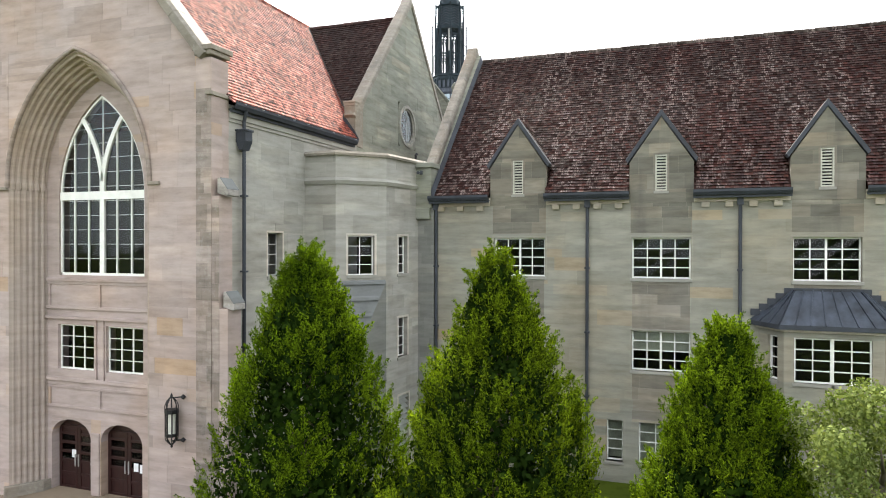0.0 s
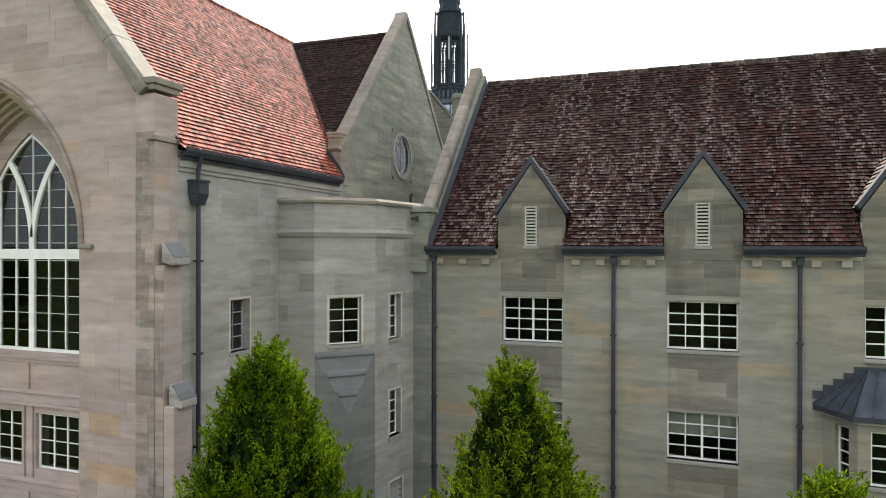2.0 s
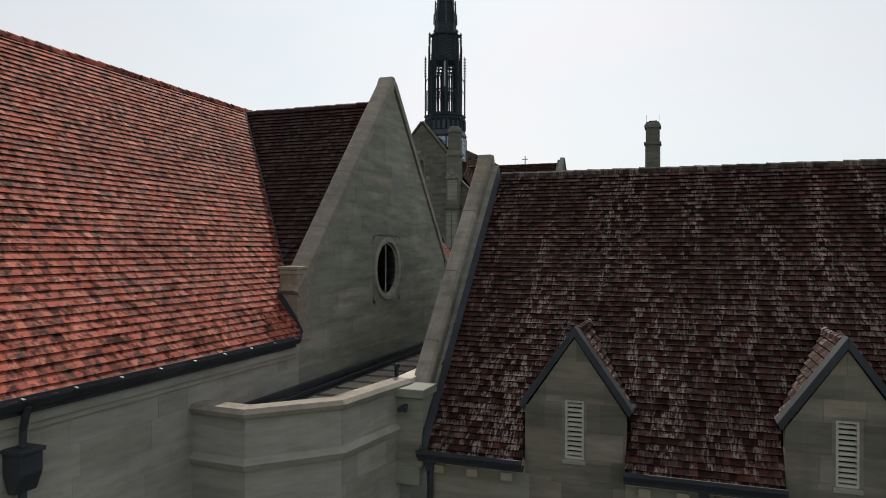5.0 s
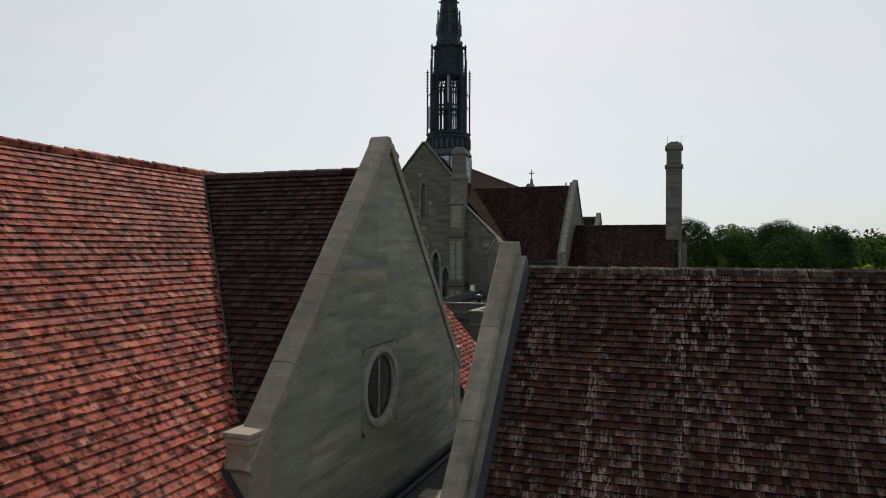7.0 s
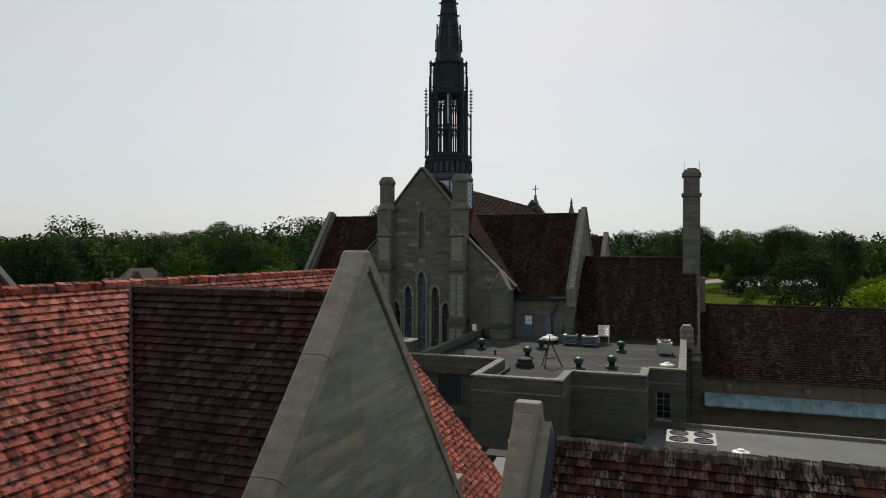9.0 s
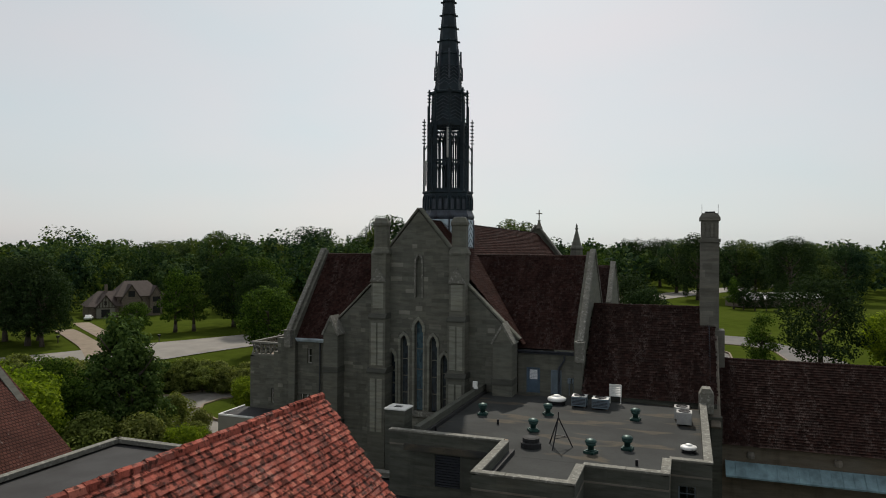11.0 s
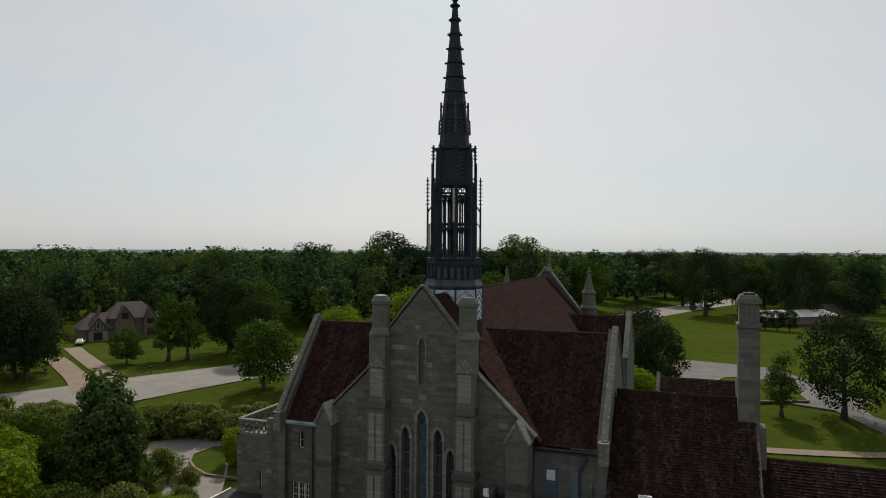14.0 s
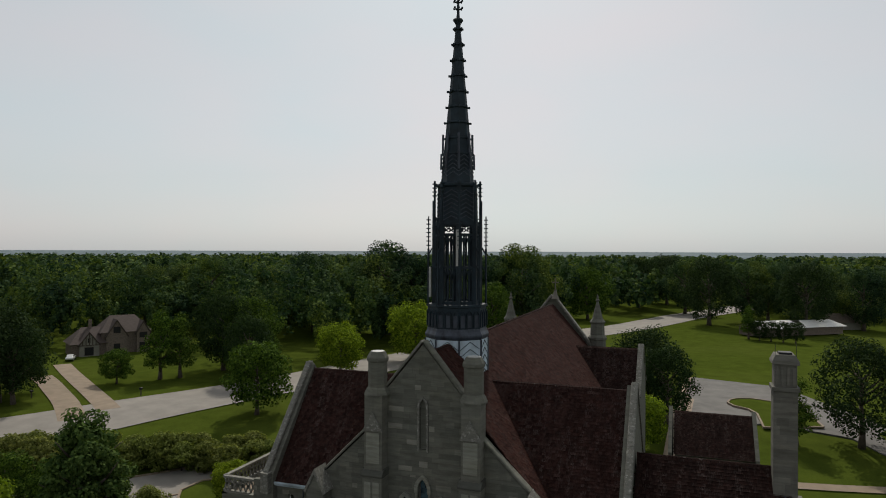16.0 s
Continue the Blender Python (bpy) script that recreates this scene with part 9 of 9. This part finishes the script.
woods("near_woods", "dense dark green woodland beyond the road", 165, 300, 11.5, 1300, 0.43, 19.2, 81)
woods("middle_woods", "dense dark green woodland stretching away", 300, 560, 13.5, 210, 1.06, 18.4, 82)
woods("far_woods", "far dark green woodland to the horizon", 560, 1350, 17, 30, 3.0, 16, 83)
rg = random.Random(44)
for k in range(11):
    x = -140 + 18 * k + rg.uniform(-4, 4)
    plant(9, x, -38 + rg.uniform(-12, 6), rg.uniform(0.8, 1.1), "large green tree across the front lawn", group="trees across the lawn")
# sheet of far woods, its colour turned blue to stand for haze
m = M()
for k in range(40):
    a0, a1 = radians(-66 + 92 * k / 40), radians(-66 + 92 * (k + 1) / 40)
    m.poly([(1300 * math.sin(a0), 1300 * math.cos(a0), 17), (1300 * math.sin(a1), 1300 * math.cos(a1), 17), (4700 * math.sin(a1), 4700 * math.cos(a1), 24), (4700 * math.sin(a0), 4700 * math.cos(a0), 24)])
tagged(part("backdrop", m, plain("haze_blue_woods", (0.075, 0.11, 0.125), 0.95, 0, 0.3, 0.004, 0)), "far wooded plain tinted blue-green for haze at the horizon", "distance", kind="structure")

# ---- houses and small things beyond the road ----
def house_frame(o, u, size=(1.0, 1.0, 1.0)):
    u = Vector((*u, 0)).normalized()
    n = Vector((u.y, -u.x, 0))
    o = Vector(o)
    return lambda a, b, z: tuple(o + u * a * size[0] - n * b * size[1] + Vector((0, 0, z * size[2])))


def slab_from(m, P, a0, a1, b0, b1, z0, z1):
    m.prism([P(a0, b0, z0), P(a1, b0, z0), P(a1, b1, z0), P(a0, b1, z0)], (0, 0, z1 - z0))


hs = thing("timbered_house", "brown brick house with half-timbered gables and a grey-brown shingle roof", "house")
P = house_frame((-159.8, 161.5, 3.6), (0.54, 0.84), (0.66, 0.8, 0.96))
w = M()
slab_from(w, P, 0, 13, 0, 11, 0, 3.6)
slab_from(w, P, 11, 29, 0.6, 12, 0, 6.2)
part("wall", w, M_BRICK, hs, "brown brick walls")


def gable(a0, a1, b0, b1, ze, zr, material=M_SHING, over=0.5):
    """Roof with its ridge running back from the front."""
    m = M()
    c = (a0 + a1) / 2
    for s, e in ((-1, a0 - over), (1, a1 + over)):
        zz = ze - over * (zr - ze) / (c - a0)
        m.prism([P(e, b0, zz), P(c, b0, zr), P(c, b0, zr + 0.25), P(e, b0, zz + 0.25)], Vector(P(c, b1, zr)) - Vector(P(c, b0, zr)))
    return m


r = M()
r.poly([P(-0.8, -0.8, 3.5), P(13, -0.8, 3.5), P(13, 5.5, 7.6), P(4.5, 5.5, 7.6)])
r.poly([P(-0.8, -0.8, 3.5), P(4.5, 5.5, 7.6), P(-0.8, 11.8, 3.5)])
r.poly([P(-0.8, 11.8, 3.5), P(4.5, 5.5, 7.6), P(13, 5.5, 7.6), P(13, 11.8, 3.5)])
r.poly([P(10, -0.2, 6.1), P(29.8, -0.2, 6.1), P(24.5, 6.2, 10.4), P(15.0, 6.2, 10.4)])
r.poly([P(29.8, -0.2, 6.1), P(29.8, 12.8, 6.1), P(24.5, 6.2, 10.4)])
r.poly([P(10, 12.8, 6.1), P(10, -0.2, 6.1), P(15.0, 6.2, 10.4)])
r.poly([P(29.8, 12.8, 6.1), P(10, 12.8, 6.1), P(15.0, 6.2, 10.4), P(24.5, 6.2, 10.4)])
part("roof", r, M_SHING, hs, "grey-brown shingle hip roof")
for a0, a1, ze, zr, b in ((2.5, 9.5, 3.4, 6.6, -1.4), (12.2, 20.0, 5.2, 9.4, -0.6), (23.5, 28.5, 5.8, 8.8, -0.8)):
    part("gable_roof", gable(a0, a1, b - 0.4, 6.0, ze, zr), M_SHING, hs)
    c = (a0 + a1) / 2
    g = M()
    g.prism([P(a0, b, 0), P(a1, b, 0), P(a1, b, ze), P(c, b, zr), P(a0, b, ze)], Vector(P(0, 0.5, 0)) - Vector(P(0, 0, 0)))
    gw_ = part("gable_wall", g, M_BRICK if ze > 5 else M_STUCCO, hs, "gable wall")
    t = M()
    d = Vector(P(0, -0.08, 0)) - Vector(P(0, 0, 0))
    for p, q in ((P(a0 - 0.4, b, ze - 0.3), P(c, b, zr)), (P(c, b, zr), P(a1 + 0.4, b, ze - 0.3))):
        t.bar(Vector(p) + d * 1.5, Vector(q) + d * 1.5, 0.18, 0.3)
    if ze < 5:
        for k in range(5):
            a = a0 + (a1 - a0) * (k + 1) / 6
            top = ze + (zr - ze) * (1 - abs(a - c) / (c - a0))
            t.bar(Vector(P(a, b, ze - 0.2)) + d, Vector(P(a, b, top)) + d, 0.16)
        t.bar(Vector(P(a0, b, ze - 0.2)) + d, Vector(P(a1, b, ze - 0.2)) + d, 0.16, 0.2)
    part("timber", t, M_BARK, gw_, "dark timber framing")
for a, z0, z1, ww_, b in ((5.9, 0.6, 2.6, 3.2, -1.42), (5.9, 4.0, 5.0, 0.9, -1.42), (16.1, 6.0, 7.6, 2.6, -0.62), (16.1, 1.0, 3.0, 2.4, -0.62), (26, 4.4, 5.8, 3.0, -0.82), (26, 1.0, 3.0, 3.0, -0.82)):
    m = M()
    slab_from(m, P, a - ww_ / 2, a + ww_ / 2, b - 0.06, b, z0, z1)
    wi = part("window", m, M_IRON, hs, "dark window")
    for q in ((a - ww_ / 2 - 0.08, a + ww_ / 2 + 0.08, z1, z1 + 0.1), (a - ww_ / 2 - 0.08, a + ww_ / 2 + 0.08, z0 - 0.1, z0)):
        f = M()
        slab_from(f, P, q[0], q[1], b - 0.1, b, q[2], q[3])
        part("window_frame", f, M_BARK, wi)
m = M()
slab_from(m, P, 7.2, 8.2, 5, 6, 6.5, 9.4)
part("chimney", m, M_BRICK, hs)

lo = thing("low_white_roofed_house", "low house with a pale roof behind dark shrubs", "house")
P = house_frame((9.5, 268, 4.2), (0.80, 0.60))
m = M()
slab_from(m, P, 0, 34, 0, 9, 0, 2.6)
part("wall", m, M_BRICK, lo)
r = M()
r.poly([P(-1, -1, 2.6), P(18, -1, 2.6), P(16, 4.5, 4.6), P(2, 4.5, 4.6)])
r.poly([P(18, -1, 2.6), P(35, -1, 2.6), P(33, 4.5, 4.4), P(20, 4.5, 4.4)])
r.poly([P(-1, 10, 2.6), P(2, 4.5, 4.6), P(33, 4.5, 4.5), P(35, 10, 2.6)])
part("roof", r, M_WHITE, lo, "pale bright roof")
P = house_frame((37, 303, 3.9), (0.9, 0.4), (0.6, 0.8, 0.85))
b2 = thing("distant_brown_house", "distant house with a brown roof among trees", "house")
m = M()
slab_from(m, P, 0, 16, 0, 9, 0, 3)
part("wall", m, M_STUCCO, b2)
m = M()
m.prism([P(-1, -1, 3), P(-1, 4.5, 6.5), P(-1, 10, 3)], Vector(P(17, 0, 0)) - Vector(P(-1, 0, 0)))
part("roof", m, M_BRICK, b2, "brown roof")


def car(x, y, turn, paint, label):
    t = thing("car", label, "car")
    body, cab, glass = M(), M(), M()
    prof = [(-2.25, 0.35), (-2.3, 0.65), (-2.15, 0.88), (-1.3, 0.95), (1.0, 0.92), (2.1, 0.78), (2.3, 0.6), (2.28, 0.35)]
    body.prism([(a, -0.88, b) for a, b in prof], (0, 1.76, 0))
    cab.prism([(-1.55, -0.72, 0.94), (-0.75, -0.68, 1.36), (0.25, -0.68, 1.38), (1.1, -0.72, 0.92)], (0, 1.42, 0))
    part("body", body, paint, t, "", 0.08)
    part("cabin", cab, paint, t, "", 0.06)
    for s in (-1, 1):
        glass = M()
        glass.prism([(-1.25, s * 0.73, 0.98), (-0.7, s * 0.71, 1.28), (0.2, s * 0.71, 1.30), (0.8, s * 0.73, 0.97)], (0, s * 0.012, 0))
        part("side_window", glass, M_IRON, t)
        for a in (-1.4, 1.4):
            wm = M()
            wm.tube((a, s * 0.72, 0.33), (a, s * 0.92, 0.33), 0.33, n=16)
            wh = part("wheel", wm, M_TYRE, t)
            rm = M()
            rm.tube((a, s * 0.9, 0.33), (a, s * 0.93, 0.33), 0.2, n=12)
            part("rim", rm, M_GALV, wh)
    t.matrix_basis = pose(x, y, gz(x, y) + 0.14, 0, 0, turn)
    return t


car(-155.5, 157.5, 130, M_GALV, "silver car parked beside a house")
for x, y in ((-109, 132), (-126, 123)):
    mb = thing("mailbox", "black mailbox on a dark post beside the road", "mailbox", "mailboxes")
    p_, b_ = M(), M()
    p_.box(-0.07, 0.07, -0.07, 0.07, 0, 1.2)
    b_.box(-0.18, 0.18, -0.3, 0.3, 1.1, 1.5)
    part("post", p_, M_BARK, mb)
    part("box", b_, M_IRON, mb, "", 0.06)
    mb.matrix_basis = pose(x, y, gz(x, y))
for x, y in ((-3.5, 322), (-9, 321)):
    plant(2, x, y, 0.22, "low dark round shrub on a lawn", "shrub", "shrubs on a lawn")
